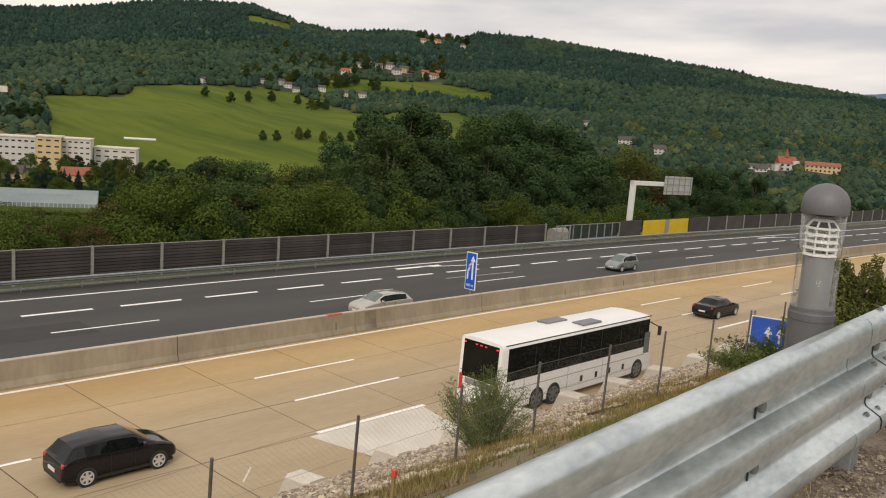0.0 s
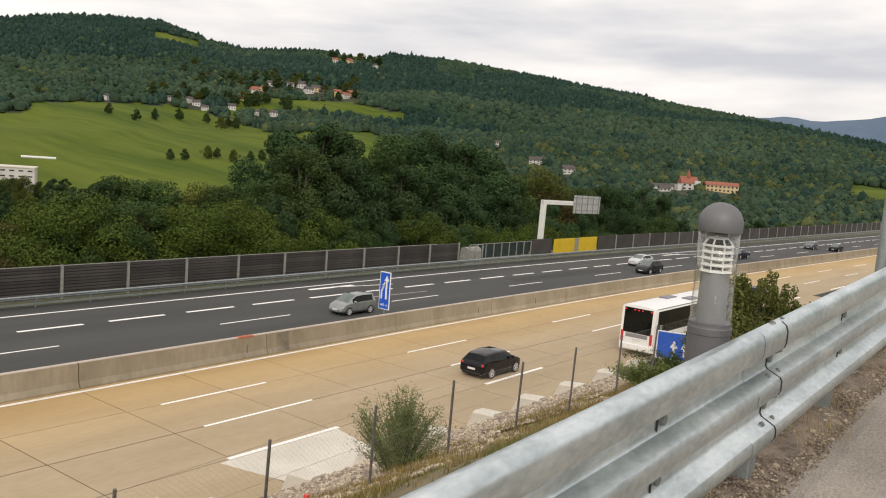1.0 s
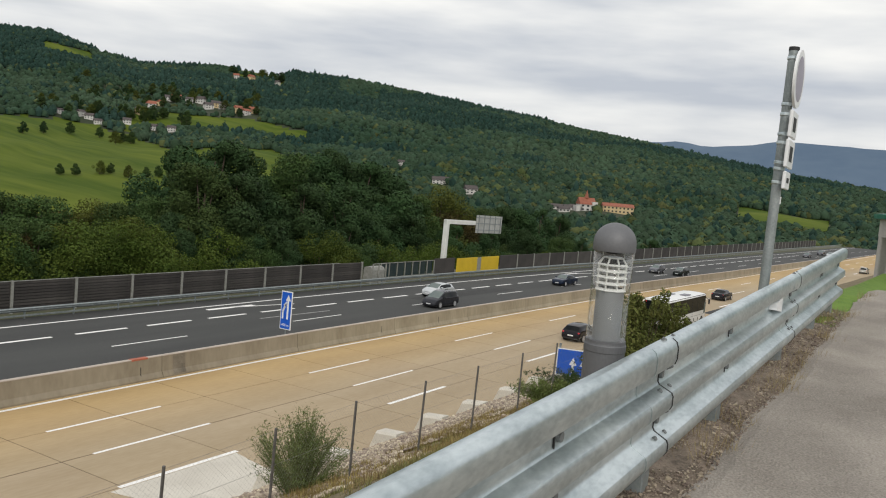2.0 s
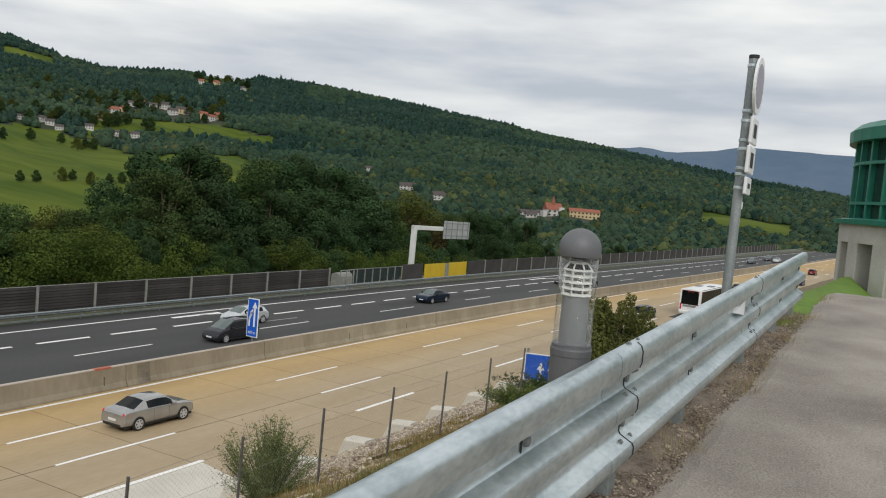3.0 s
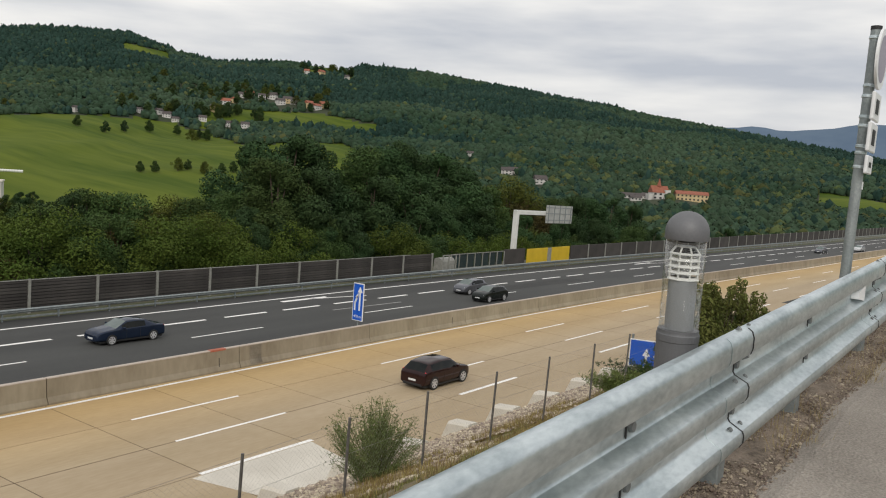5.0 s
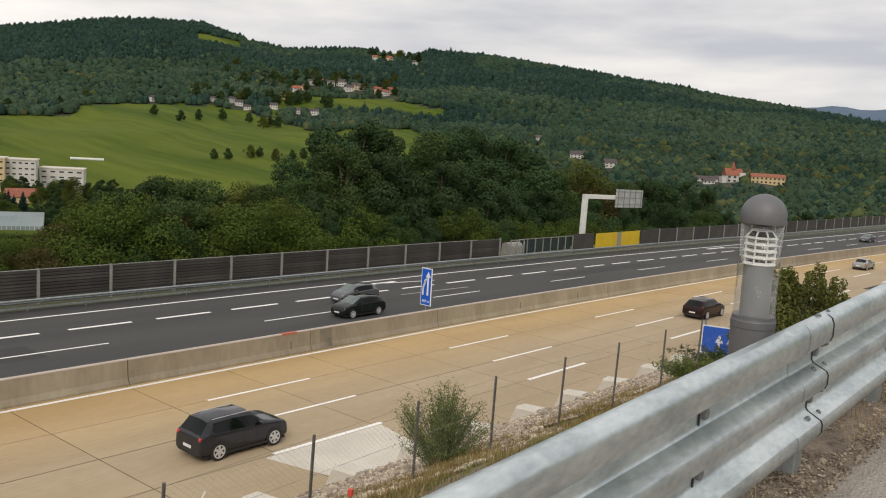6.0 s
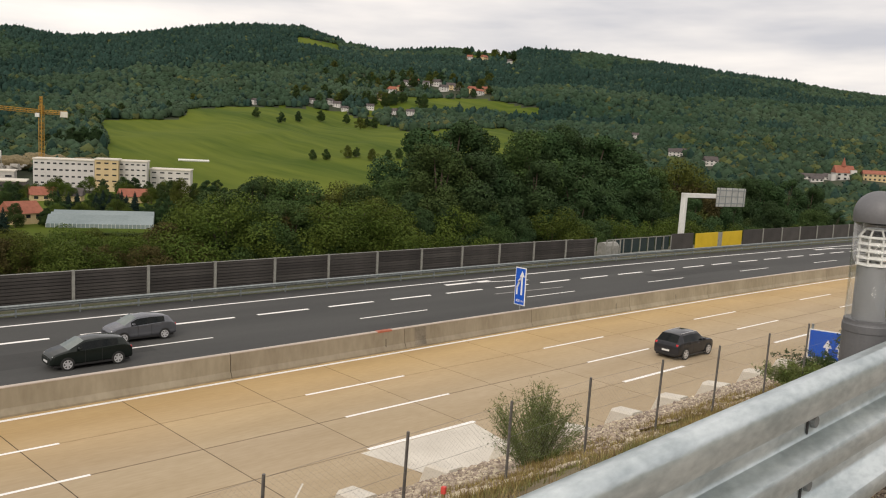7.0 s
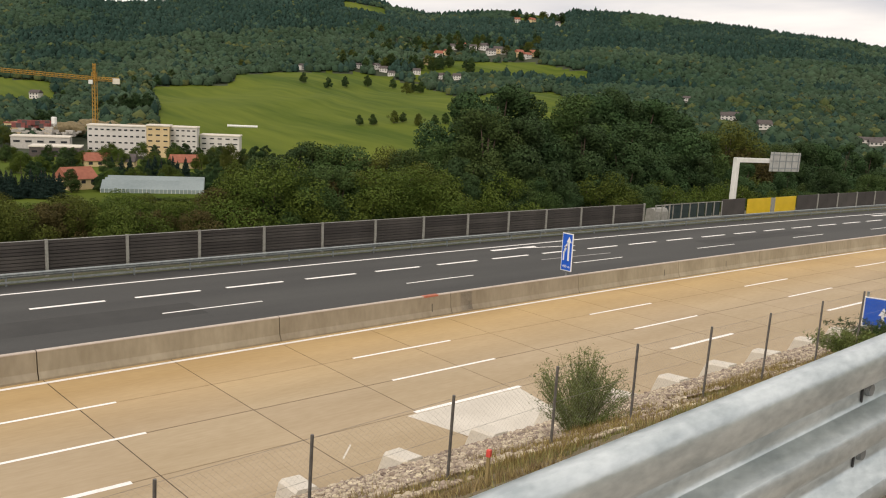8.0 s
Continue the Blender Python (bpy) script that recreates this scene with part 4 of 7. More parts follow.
def build_bollard():
    b = thing("bollard_light", "grey bollard light with clear tube and white louvres", "bollard light", m=lean(3.835, 1.37, 12.0, 0.2, -1.4))
    g0 = slope_z(3.86, 1.4)
    r = 0.094
    n = 40
    bm = lathe(bmesh.new(), [(0.098, g0 - 0.2), (0.098, 11.80), (0.096, 11.81), (0.096, 11.822), (0.080, 11.822)], n)
    part("base_tube", bm, M["grey_paint"], b, smooth=False)
    part("collar", lathe(bmesh.new(), [(0.0985, 11.766), (0.1005, 11.77), (0.1005, 11.80), (0.0985, 11.803)], n), M["grey_paint"], b)
    part("inner_column", lathe(bmesh.new(), [(0.066, 11.80), (0.066, 12.062), (0.0, 12.062)], n), M["grey_light"], b, smooth=False)
    bm = bmesh.new()
    rings = []
    for rr, z in ((r, 11.822), (r, 12.262), (r - 0.004, 12.262), (r - 0.004, 11.822)):
        rings.append([bm.verts.new((rr * math.cos(2 * math.pi * i / n), rr * math.sin(2 * math.pi * i / n), z)) for i in range(n)])
    for k in range(4):
        a, c = rings[k], rings[(k + 1) % 4]
        for i in range(n):
            bm.faces.new((a[i], a[(i + 1) % n], c[(i + 1) % n], c[i])).smooth = True
    part("clear_tube", bm, M["clear"], b, "clear acrylic tube").visible_shadow = False
    dome = [(0.099, 12.248), (0.101, 12.252)] + [(0.101 * math.cos(radians(a)), 12.285 + 0.098 * math.sin(radians(a))) for a in range(0, 90, 9)] + [(0.004, 12.383)]
    part("dome", lathe(bmesh.new(), dome, n), M["grey_paint"], b, smooth=True)
    part("lamp_holder", lathe(bmesh.new(), [(0.03, 12.235), (0.045, 12.24), (0.045, 12.262), (0.0, 12.262)], 16), M["trim"], b)
    # eight-sided louvre cage with open gaps and a dark cap
    part("cage_top", lathe(bmesh.new(), [(0.066, 12.186), (0.066, 12.190), (0.046, 12.214), (0.0, 12.214)], 8), M["slot"], b, "black eight-sided cage cap")
    part("cage_rim", lathe(bmesh.new(), [(0.044, 12.212), (0.047, 12.212), (0.047, 12.219), (0.0, 12.219)], 8), M["louvre"], b)
    for z in (12.064, 12.094, 12.124, 12.154, 12.184):
        bm = bmesh.new()
        rings = [[bm.verts.new((rr * math.cos(2 * math.pi * i / 8), rr * math.sin(2 * math.pi * i / 8), zz)) for i in range(8)] for rr, zz in ((0.060, z + 0.006), (0.077, z - 0.004), (0.077, z - 0.001), (0.060, z + 0.009))]
        for k in range(4):
            for i in range(8):
                bm.faces.new((rings[k][i], rings[k][(i + 1) % 8], rings[(k + 1) % 4][(i + 1) % 8], rings[(k + 1) % 4][i]))
        part("louvre", bm, M["louvre"], b)
    for k in range(8):
        a = 2 * math.pi * k / 8
        c, s = math.cos(a), math.sin(a)
        part("cage_bar", tubes(((0.068 * c, 0.068 * s, 12.06), (0.068 * c, 0.068 * s, 12.188), 0.0042), ((0.068 * c, 0.068 * s, 12.188), (0.047 * c, 0.047 * s, 12.214), 0.0042), n=6), M["louvre"], b)
    part("lamp_tube", lathe(bmesh.new(), [(0.010, 12.06), (0.010, 12.19), (0.0, 12.19)], 10), M["rim"], b)


build_bollard()


def build_drain_pipe():
    p = thing("drain_pipe", "black corrugated drain pipe end lying under the guard rail", "drain pipe", m=pose(2.72, 1.14, path_z(2.72) + 0.085, 0, 90, 35))
    prof = [(0.045, -0.12)]
    for i in range(9):
        prof += [(0.052, -0.115 + 0.026 * i), (0.052, -0.103 + 0.026 * i), (0.045, -0.098 + 0.026 * i), (0.045, -0.092 + 0.026 * i)]
    part("hose", lathe(bmesh.new(), prof, 16), M["trim"], p)
    part("mouth", lathe(bmesh.new(), [(0.040, 0.117), (0.040, 0.119), (0.0, 0.119)], 16), M["slot"], p)


build_drain_pipe()


def build_mast():
    m = thing("sign_mast", "tall galvanised mast carrying traffic signs seen edge-on", "sign post", m=lean(7.22, 1.27, 12.6, 0.3, 1.1))
    part("pole", tubes(((0, 0, 10.6), (0, 0, 13.82), 0.040), n=16), M["zinc_dull"], m)
    part("pole_cap", lathe(bmesh.new(), [(0.042, 13.80), (0.042, 13.83), (0.0, 13.835)], 16), M["trim"], m)
    for z in (13.73, 13.36, 13.28, 13.12, 13.05, 12.89, 12.84, 12.73):
        part("clamp", lathe(bmesh.new(), [(0.043, z), (0.046, z + 0.004), (0.046, z + 0.022), (0.043, z + 0.026)], 16), M["zinc"], m)
    # the signs face along the path, away from the footpath's walker
    turn = -89
    def plate(name, z0, z1, w, label, round_sign=False):
        t = part(name, bmesh.new(), M["white_sign"], m, label)
        bm = bmesh.new()
        if round_sign:
            tube(bm, (0.055, -0.03, (z0 + z1) / 2), (0.075, -0.03, (z0 + z1) / 2), (z1 - z0) / 2, (z1 - z0) / 2, 32)
        else:
            box(bm, 0.055, 0.080, -w / 2 - 0.03, w / 2 - 0.03, z0, z1, bevel=0.006)
        bmesh.ops.transform(bm, matrix=pose(0, 0, 0, 0, 0, turn), verts=bm.verts)
        bm.to_mesh(t.data)
        bm.free()
        return t
    r = plate("round_sign", 13.34, 13.80, 0.46, "round white sign with red edge", True)
    bm = bmesh.new()
    bmesh.ops.create_circle(bm, cap_ends=True, segments=32, radius=0.18, matrix=pose(0.0765, -0.03, 13.57, 0, 90, 0))
    bmesh.ops.transform(bm, matrix=pose(0, 0, 0, 0, 0, turn), verts=bm.verts)
    part("sign_centre", bm, M["pale_violet"], r)
    for z0, z1, w in ((13.10, 13.31, 0.30), (12.86, 13.08, 0.32), (12.69, 12.83, 0.24)):
        p = plate("sign_plate", z0, z1, w, "small white rectangular supplementary plate")
        bm = boxes((0.0806, 0.083, -0.03 - w * 0.25, -0.03 + w * 0.2, z0 + 0.05, z1 - 0.05))
        bmesh.ops.transform(bm, matrix=pose(0, 0, 0, 0, 0, turn), verts=bm.verts)
        part("pictogram", bm, M["trim"], p)
    part("sticker", boxes((-0.006, 0.03, -0.042, -0.036, 12.57, 12.63)), M["white_sign"], m, "torn white sticker")


M["pale_violet"] = surf("violet_grey_sign_centre", (0.24, 0.21, 0.27), (0.32, 0.29, 0.35), 4, 0.4)
build_mast()


def build_fence():
    f = thing("wire_fence", "thin wire mesh fence on slender grey posts", "fence")
    tops = [4.494 + 3.02 * i + {1: -0.23, 4: -0.17, 7: 0.12}.get(i, 0) for i in range(-3, 14)]
    bm = tubes(((0, 0, -2.1), (0, 0, 0), 0.032), n=8)
    me = None
    pts = []
    for i, x in enumerate(tops):
        y = 12.0
        z = 6.6 + 0.097 * (i - 3) if i < 7 else 6.98
        pts.append((x, y - bend(x), z))
        if me is None:
            ob = part("fence_post", bm, M["fence_steel"], f)
            me = ob.data
        else:
            ob = new("fence_post", me)
            ob.parent = f
        ob.matrix_basis = pose(x, y - bend(x), z, random.uniform(-0.8, 0.8), random.uniform(0.6, 2.2), 0)
    # chain-link panels: crossing wires
    for a, b in zip(pts, pts[1:]):
        bm = bmesh.new()
        n = 25
        L = b[0] - a[0]
        at = lambda u, w: (a[0] + L * u, a[1] + (b[1] - a[1]) * u, a[2] + (b[2] - a[2]) * u - 0.06 - 1.55 * w)
        for k in range(-13, n):
            for s in (1, -1):
                u0, u1 = k / n, (k + 13) / n
                w0, w1 = 0.0, 1.0
                if u0 < 0:
                    w0 = -u0 / (u1 - u0)
                    u0 = 0
                if u1 > 1:
                    w1 = w0 + (1 - w0) * (1 - u0) / (u1 - u0)
                    u1 = 1
                p, q = (at(u0, w0), at(u1, w1)) if s == 1 else (at(u0, 1 - w0), at(u1, 1 - w1))
                tube(bm, p, q, 0.0011, n=3, caps=False)
        tube(bm, at(0, 0), at(1, 0), 0.003, n=4, caps=False)
        tube(bm, at(0, 0.5), at(1, 0.5), 0.003, n=4, caps=False)
        part("wire_mesh", bm, M["wire"], f)


M["fence_steel"] = surf("grey_fence_steel", (0.11, 0.105, 0.10), (0.19, 0.18, 0.17), 6, 0.6, 0, 0.5)
M["wire"] = surf("fence_wire", (0.22, 0.21, 0.19), (0.32, 0.30, 0.28), 6, 0.5, 0, 0.6)
build_fence()


def build_kerb_blocks():
    b0 = None
    for i, x in enumerate((5.2, 9.1, 12.95, 16.9, 20.9, 24.6, 28.4, 32.3, 36.1, 40.2, 44.6, 48.5, 52.4, 56.3)):
        if b0 is None:
            bm = bmesh.new()
            sweep(bm, [(0.40, -0.05), (0.06, 0.72), (-1.15, 0.84), (-1.15, -0.05)], [(-0.40, 0, -0.10), (-0.30, 0, 0.0), (0.30, 0, 0.0), (0.40, 0, -0.10)])
            b0 = tagged(part("concrete_block", bm, M["concrete_light"]), "pale concrete drainage block set in the stony bank", "concrete block", "drainage blocks")
            b0.matrix_basis = pose(x - 0.55, 21.6 - bend(x), 0.06, 0, 0, 0)
        else:
            copy_thing(b0, pose(x - 0.55, 21.6 - bend(x), 0.06 + 0.02 * (i % 3), 0, 0, random.uniform(-5, 5)))


build_kerb_blocks()


def build_stones():
    rng = random.Random(11)
    cs, rs, sq = [], [], []
    for _ in range(46000):
        x = rng.uniform(2, 52)
        y = 21.4 - 11.6 * rng.random() ** 1.05 + 0.35 * noise.noise((x * 0.9, 3, 7))
        if y < 15.5 and noise.noise((x * 0.4, y * 0.4, 2)) > 0.15 + 0.12 * (y - 13.5):
            continue
        s = rng.uniform(0.022, 0.060) * (1.7 if rng.random() < 0.09 else 1)
        cs.append((x, y - bend(x), slope_z(x, y) + s * 0.4 + 0.10))
        rs.append(s)
        sq.append(rng.uniform(0.5, 0.9))
    ob = blob_mesh("rip_rap", cs, rs, sq, M["stone"], 1, 3, 0.35)
    tagged(ob, "loose angular crushed stones on the bank", "stones", kind="stuff")
    cs, rs, sq = [], [], []
    for _ in range(15000):
        x, y = rng.uniform(1.5, 11), 0.93 + 0.5 * rng.random()
        y += 0.06 * noise.noise((x * 2.2, 1, 1))
        if noise.noise((x * 1.5, y * 4, 6)) > 0.3:
            continue
        s = rng.uniform(0.002, 0.008) * (2.2 if rng.random() < 0.06 else 1)
        cs.append((x, y, path_z(x) + lerp([(0.9, 0.0), (1.1, 0.02), (1.25, 0.02), (1.5, -0.08)], y) + s * 0.2))
        rs.append(s)
        sq.append(rng.uniform(0.5, 0.9))
    ob = blob_mesh("verge_gravel", cs, rs, sq, M["verge_stone"], 1, 5, 0.35)
    tagged(ob, "fine loose gravel under the guard rail", "gravel", kind="stuff")


build_stones()


def build_near_sign():
    s = thing("direction_sign", "blue direction sign with white arrows behind bushes", "road sign", m=pose(34.3, 13.3, 0, 0, 0, -74))
    k = 1.0
    part("board", boxes((-0.95, 0.95, -0.03, 0.03, 4.55, 5.75), bevel=0.012), M["white_sign"], s)
    part("face", boxes((-0.91, 0.91, -0.036, -0.031, 4.59, 5.71)), M["blue"], s)
    for x in (-0.22, 0.24):
        bm = bmesh.new()
        arrow(bm, x, 4.72, 5.4, 0.11, -0.043, 0.34)
        part("white_arrow", bm, M["white_sign"], s)
    for x in (-0.85, 0.85):
        part("post", tubes(((x, 0.08, 1.2), (x, 0.08, 5.95), 0.05)), M["zinc_dull"], s)


build_near_sign()


# ---- plants ----
def leaf_cloud(name, lobes, count, size, material, parent, seed, aspect=0.7, label="", at=None):
    """A crown of many small leaf sprays on the shells of lobes (centre, radii)."""
    rng = np.random.default_rng(seed)
    vol = np.array([r[0] * r[1] + r[0] * r[2] for _, r in lobes])
    pick = rng.choice(len(lobes), count, p=vol / vol.sum())
    c = np.array([l[0] for l in lobes])[pick]
    rad = np.array([l[1] for l in lobes])[pick]
    d = rng.normal(size=(count, 3))
    d /= np.linalg.norm(d, axis=1)[:, None]
    rho = rng.uniform(0.45, 1.12, (count, 1)) ** 0.6
    p = c + d * rad * rho
    nrm = d + rng.normal(size=(count, 3)) * 0.5
    nrm /= np.linalg.norm(nrm, axis=1)[:, None]
    ref = rng.normal(size=(count, 3))
    u = np.cross(nrm, ref)
    u /= np.linalg.norm(u, axis=1)[:, None]
    w = np.cross(nrm, u)
    s = size * rng.uniform(0.55, 1.3, (count, 1))
    bendv = nrm * s * rng.uniform(-0.25, 0.25, (count, 1))
    q = np.stack([p - u * s, p - w * s * aspect * 0.6 + bendv, p + u * s, p + w * s * aspect + bendv], 1)
    me = bpy.data.meshes.new(name)
    me.from_pydata(q.reshape(-1, 3).tolist(), [], (np.arange(count * 4).reshape(-1, 4)).tolist())
    me.materials.append(material)
    ob = new(name, me)
    ob.parent = parent
    if label:
        tagged(ob, label)
    return ob


def tree(label, height, spread, material, seed, leaves=5200, size=0.30, m=None, low=0.12):
    """A broad-leaved tree: tapered trunk, limbs and a lobed crown."""
    rng = random.Random(seed)
    t = thing("tree", label, "tree", "trees behind the noise barrier", m)
    bm = bmesh.new()
    tube(bm, (0, 0, -0.5), (0.2, 0.1, height * 0.35), height * 0.022, height * 0.015, 8)
    tube(bm, (0.2, 0.1, height * 0.35), (0.1, 0.3, height * 0.8), height * 0.015, height * 0.004, 7)
    lobes = []
    for i in range(34):
        a = rng.uniform(0, 6.28)
        h = low + (1 - low) * (i + rng.random()) / 34
        reach = spread * (math.sin(math.pi * min(0.98, 0.18 + h * 0.80)) ** 0.7) * rng.uniform(0.45, 0.98)
        c = (reach * math.cos(a), reach * math.sin(a), height * (0.06 + 0.82 * h))
        r = spread * rng.uniform(0.17, 0.36) * (1.15 - 0.4 * h)
        lobes.append((c, (r, r, r * rng.uniform(0.75, 1.1))))
        if i % 3 == 0:
            z0 = c[2] * 0.62
            tube(bm, (0.15, 0.1, z0), c, height * 0.007, height * 0.002, 5)
    lobes.append(((0, 0, height * 0.45), (spread * 0.55, spread * 0.55, height * 0.33)))
    part("trunk", bm, M["bark"], t)
    leaf_cloud("crown", lobes, leaves, size, material, t, seed)
    return t


TREES = [
    tree("tall dark green broad-leaved tree with dense crown", 22, 7.0, M["leaf_dark"], 1, 46000, 0.185, m=pose(64, 71, -7)),
    tree("mid green broad-leaved tree with rounded crown", 18, 6.0, M["leaf_mid"], 2, 46000, 0.14, m=pose(50, 73, -6)),
    tree("dark green tree with uneven crown", 20, 5.6, M["leaf_dark"], 3, 48000, 0.14, m=pose(80, 78, -7)),
    tree("small yellow-green broad-leaved tree", 11, 4.4, M["leaf_yellow"], 4, 36000, 0.09, m=pose(38, 70, -5)),
    tree("rusty brown autumn tree with open crown", 12, 4.2, M["leaf_rust"], 5, 36000, 0.09, m=pose(45, 72, -5)),
    tree("low lime green thicket tree", 10, 4.8, M["leaf_lime"], 6, 36000, 0.09, m=pose(30, 70, -5)),
]
BASE_H = [22, 18, 20, 11, 12, 10]


def plant_trees():
    rng = random.Random(21)
    # azimuth, elevation of the top, distance across, kind
    rows = [(48.4, 1.9, 78, 0), (46.6, 2.6, 80, 0), (44.7, 2.0, 79, 2), (47.5, 0.6, 72, 1), (45.4, 0.4, 72, 0), (43.4, -0.4, 84, 1), (41.7, 1.8, 80, 1), (40.4, 2.1, 84, 0), (39.0, 2.6, 82, 2),
            (37.3, 1.9, 80, 0), (36.0, 1.6, 84, 0), (34.9, 0.6, 82, 2), (41.0, 0.0, 74, 0), (38.3, 0.2, 74, 0), (36.0, -0.4, 76, 2), (33.4, -0.5, 84, 1), (32.2, -0.1, 86, 3), (31.0, -1.3, 84, 4), (29.6, -1.0, 90, 1),
            (28.2, -0.6, 90, 0), (27.0, -0.7, 92, 0), (25.7, -0.6, 95, 2), (24.4, -1.0, 95, 0), (33.5, -1.9, 74, 2), (31.0, -2.2, 74, 0), (28.6, -2.2, 76, 2), (26.2, -2.1, 78, 0), (24.2, -2.6, 78, 1), (22.8, -2.5, 84, 2),
            (21.2, -2.3, 86, 0), (19.8, -2.6, 88, 2), (18.4, -2.2, 92, 0), (17.0, -2.4, 92, 1), (15.6, -2.3, 96, 2), (14.2, -2.2, 98, 1), (12.8, -2.4, 98, 1), (11.4, -2.6, 98, 2), (10.0, -2.8, 98, 1), (8.6, -3.0, 98, 0), (7.2, -3.1, 98, 1),
            (50.6, -1.9, 76, 1), (52.5, -2.5, 75, 1), (54.2, -2.9, 76, 3), (55.7, -3.4, 75, 4), (57.4, -2.4, 75, 1), (58.8, -2.3, 77, 1), (60.3, -2.4, 76, 2), (61.6, -3.4, 74, 1), (49.0, -2.8, 70, 0), (51.4, -3.8, 70, 3), (53.6, -4.4, 70, 1),
            (56.4, -4.6, 69, 3), (58.8, -4.6, 69, 4), (61.0, -5.0, 68, 1), (63.6, -4.4, 73, 5), (65.0, -5.6, 72, 4), (47.0, -3.2, 69, 0), (44.8, -2.9, 69, 2), (42.6, -2.8, 69, 0), (40.4, -2.6, 70, 2), (38.0, -2.6, 70, 0), (35.8, -2.8, 70, 0)]
    rows += [(62.5 + 1.25 * i, -6.6 - 0.7 * rng.random(), 67 + 3 * rng.random(), rng.choice((3, 5, 5, 4))) for i in range(15)]
    rows += [(63.0 + 1.3 * i, -6.3 - 0.9 * rng.random(), 80 + 8 * rng.random(), rng.choice((5, 3, 5))) for i in range(14)]
    rows += [(20 + 2.2 * i, -4.2 + 0.4 * rng.random(), 66 + 2 * rng.random(), rng.choice((1, 5, 2))) for i in range(20)]
    for az, e, y, k in rows:
        r = y / math.sin(radians(az))
        x = r * math.cos(radians(az))
        y2 = y - 0.6 * bend(x)
        z0 = land(az, min(r, 300)) - 0.3
        h = 12.5 + r * math.tan(radians(e)) - z0
        s = h / (BASE_H[k] * 0.985)
        wide = s * rng.uniform(0.9, 1.15) if k in (0, 2) else s * rng.uniform(1.0, 1.25)
        m = Matrix.LocRotScale((x, y2, z0), Euler((0, 0, rng.uniform(0, 6.28))), (wide, wide, s))
        copy_thing(TREES[k], m)


plant_trees()


def far_trees():
    """Hedgerow and orchard trees on the meadow."""
    rng = random.Random(9)
    spots = [(56.0, -1.64), (55.1, -1.63), (53.73, -1.44), (53.1, -1.33), (52.0, -1.47), (50.95, -1.41), (50.2, -1.25), (49.5, -1.2), (59.8, 0.99), (58.16, 0.69), (57.04, 0.83), (55.55, 0.93), (53.85, 0.92), (52.9, 0.6), (52.46, 0.75), (52.0, 0.7), (69.6, 0.0), (69.0, 0.3), (68.1, 0.7), (66.4, 0.9), (65.3, 1.1), (71, -0.5), (70.4, 0.2), (63.8, 1.6), (74.5, -0.9), (73.2, -0.8),
             (70.0, -4.2), (69.2, -4.3), (68.2, -4.1), (67.2, -3.8), (66.3, -4.0), (72.4, -4.5), (74.4, -5.0), (75.6, -4.8), (76.4, -5.0), (65.4, -4.2), (64.8, -4.6), (71.3, -4.6)]
    spots += [(rng.uniform(61.5, 79.5), -4.3 - 1.6 * rng.random()) for _ in range(70)]
    spots += [(rng.uniform(44.2, 55.5), rng.uniform(2.9, 3.9)) for _ in range(46)]
    spots += [(rng.uniform(48.5, 57.5), rng.uniform(1.75, 2.3)) for _ in range(34)] + [(rng.uniform(42.8, 46.5), rng.uniform(5.5, 6.0)) for _ in range(12)]
    gardens = len(spots) - 92
    for i, (az, e) in enumerate(spots):
        r = 420.0
        while r < 1600 and elev(az, r) < e:
            r += 6
        if e < -4:
            r = lerp([(-6, 250), (-5, 300), (-4.2, 385)], e)
            if 65.5 < az < 72.8 and r < 262:
                r = 262
        if i >= gardens:
            r += rng.uniform(18, 40)
        z = land(az, r)
        k = rng.choice((1, 2, 1, 3)) if e > -4 else rng.choice((0, 2, 1, 5))
        h = rng.uniform(6.5, 9.5) * r / 700 + 2 if e > -4 else rng.uniform(6, 8.5)
        s = h / BASE_H[k]
        copy_thing(TREES[k], Matrix.LocRotScale((r * math.cos(radians(az)), r * math.sin(radians(az)), z - 0.5), Euler((0, 0, rng.uniform(0, 6))), (s * 1.1, s * 1.1, s)))


far_trees()
for proto, (x, y, z, s) in zip(TREES, ((70, 86, -8, 0.8), (60, 84, -8, 0.8), (95, 84, -8, 0.8), (44, 74, -7, 0.8), (52, 76, -7, 0.8), (32, 72, -6, 0.8))):
    proto.matrix_basis = Matrix.LocRotScale((x, y, z), None, (s, s, s))


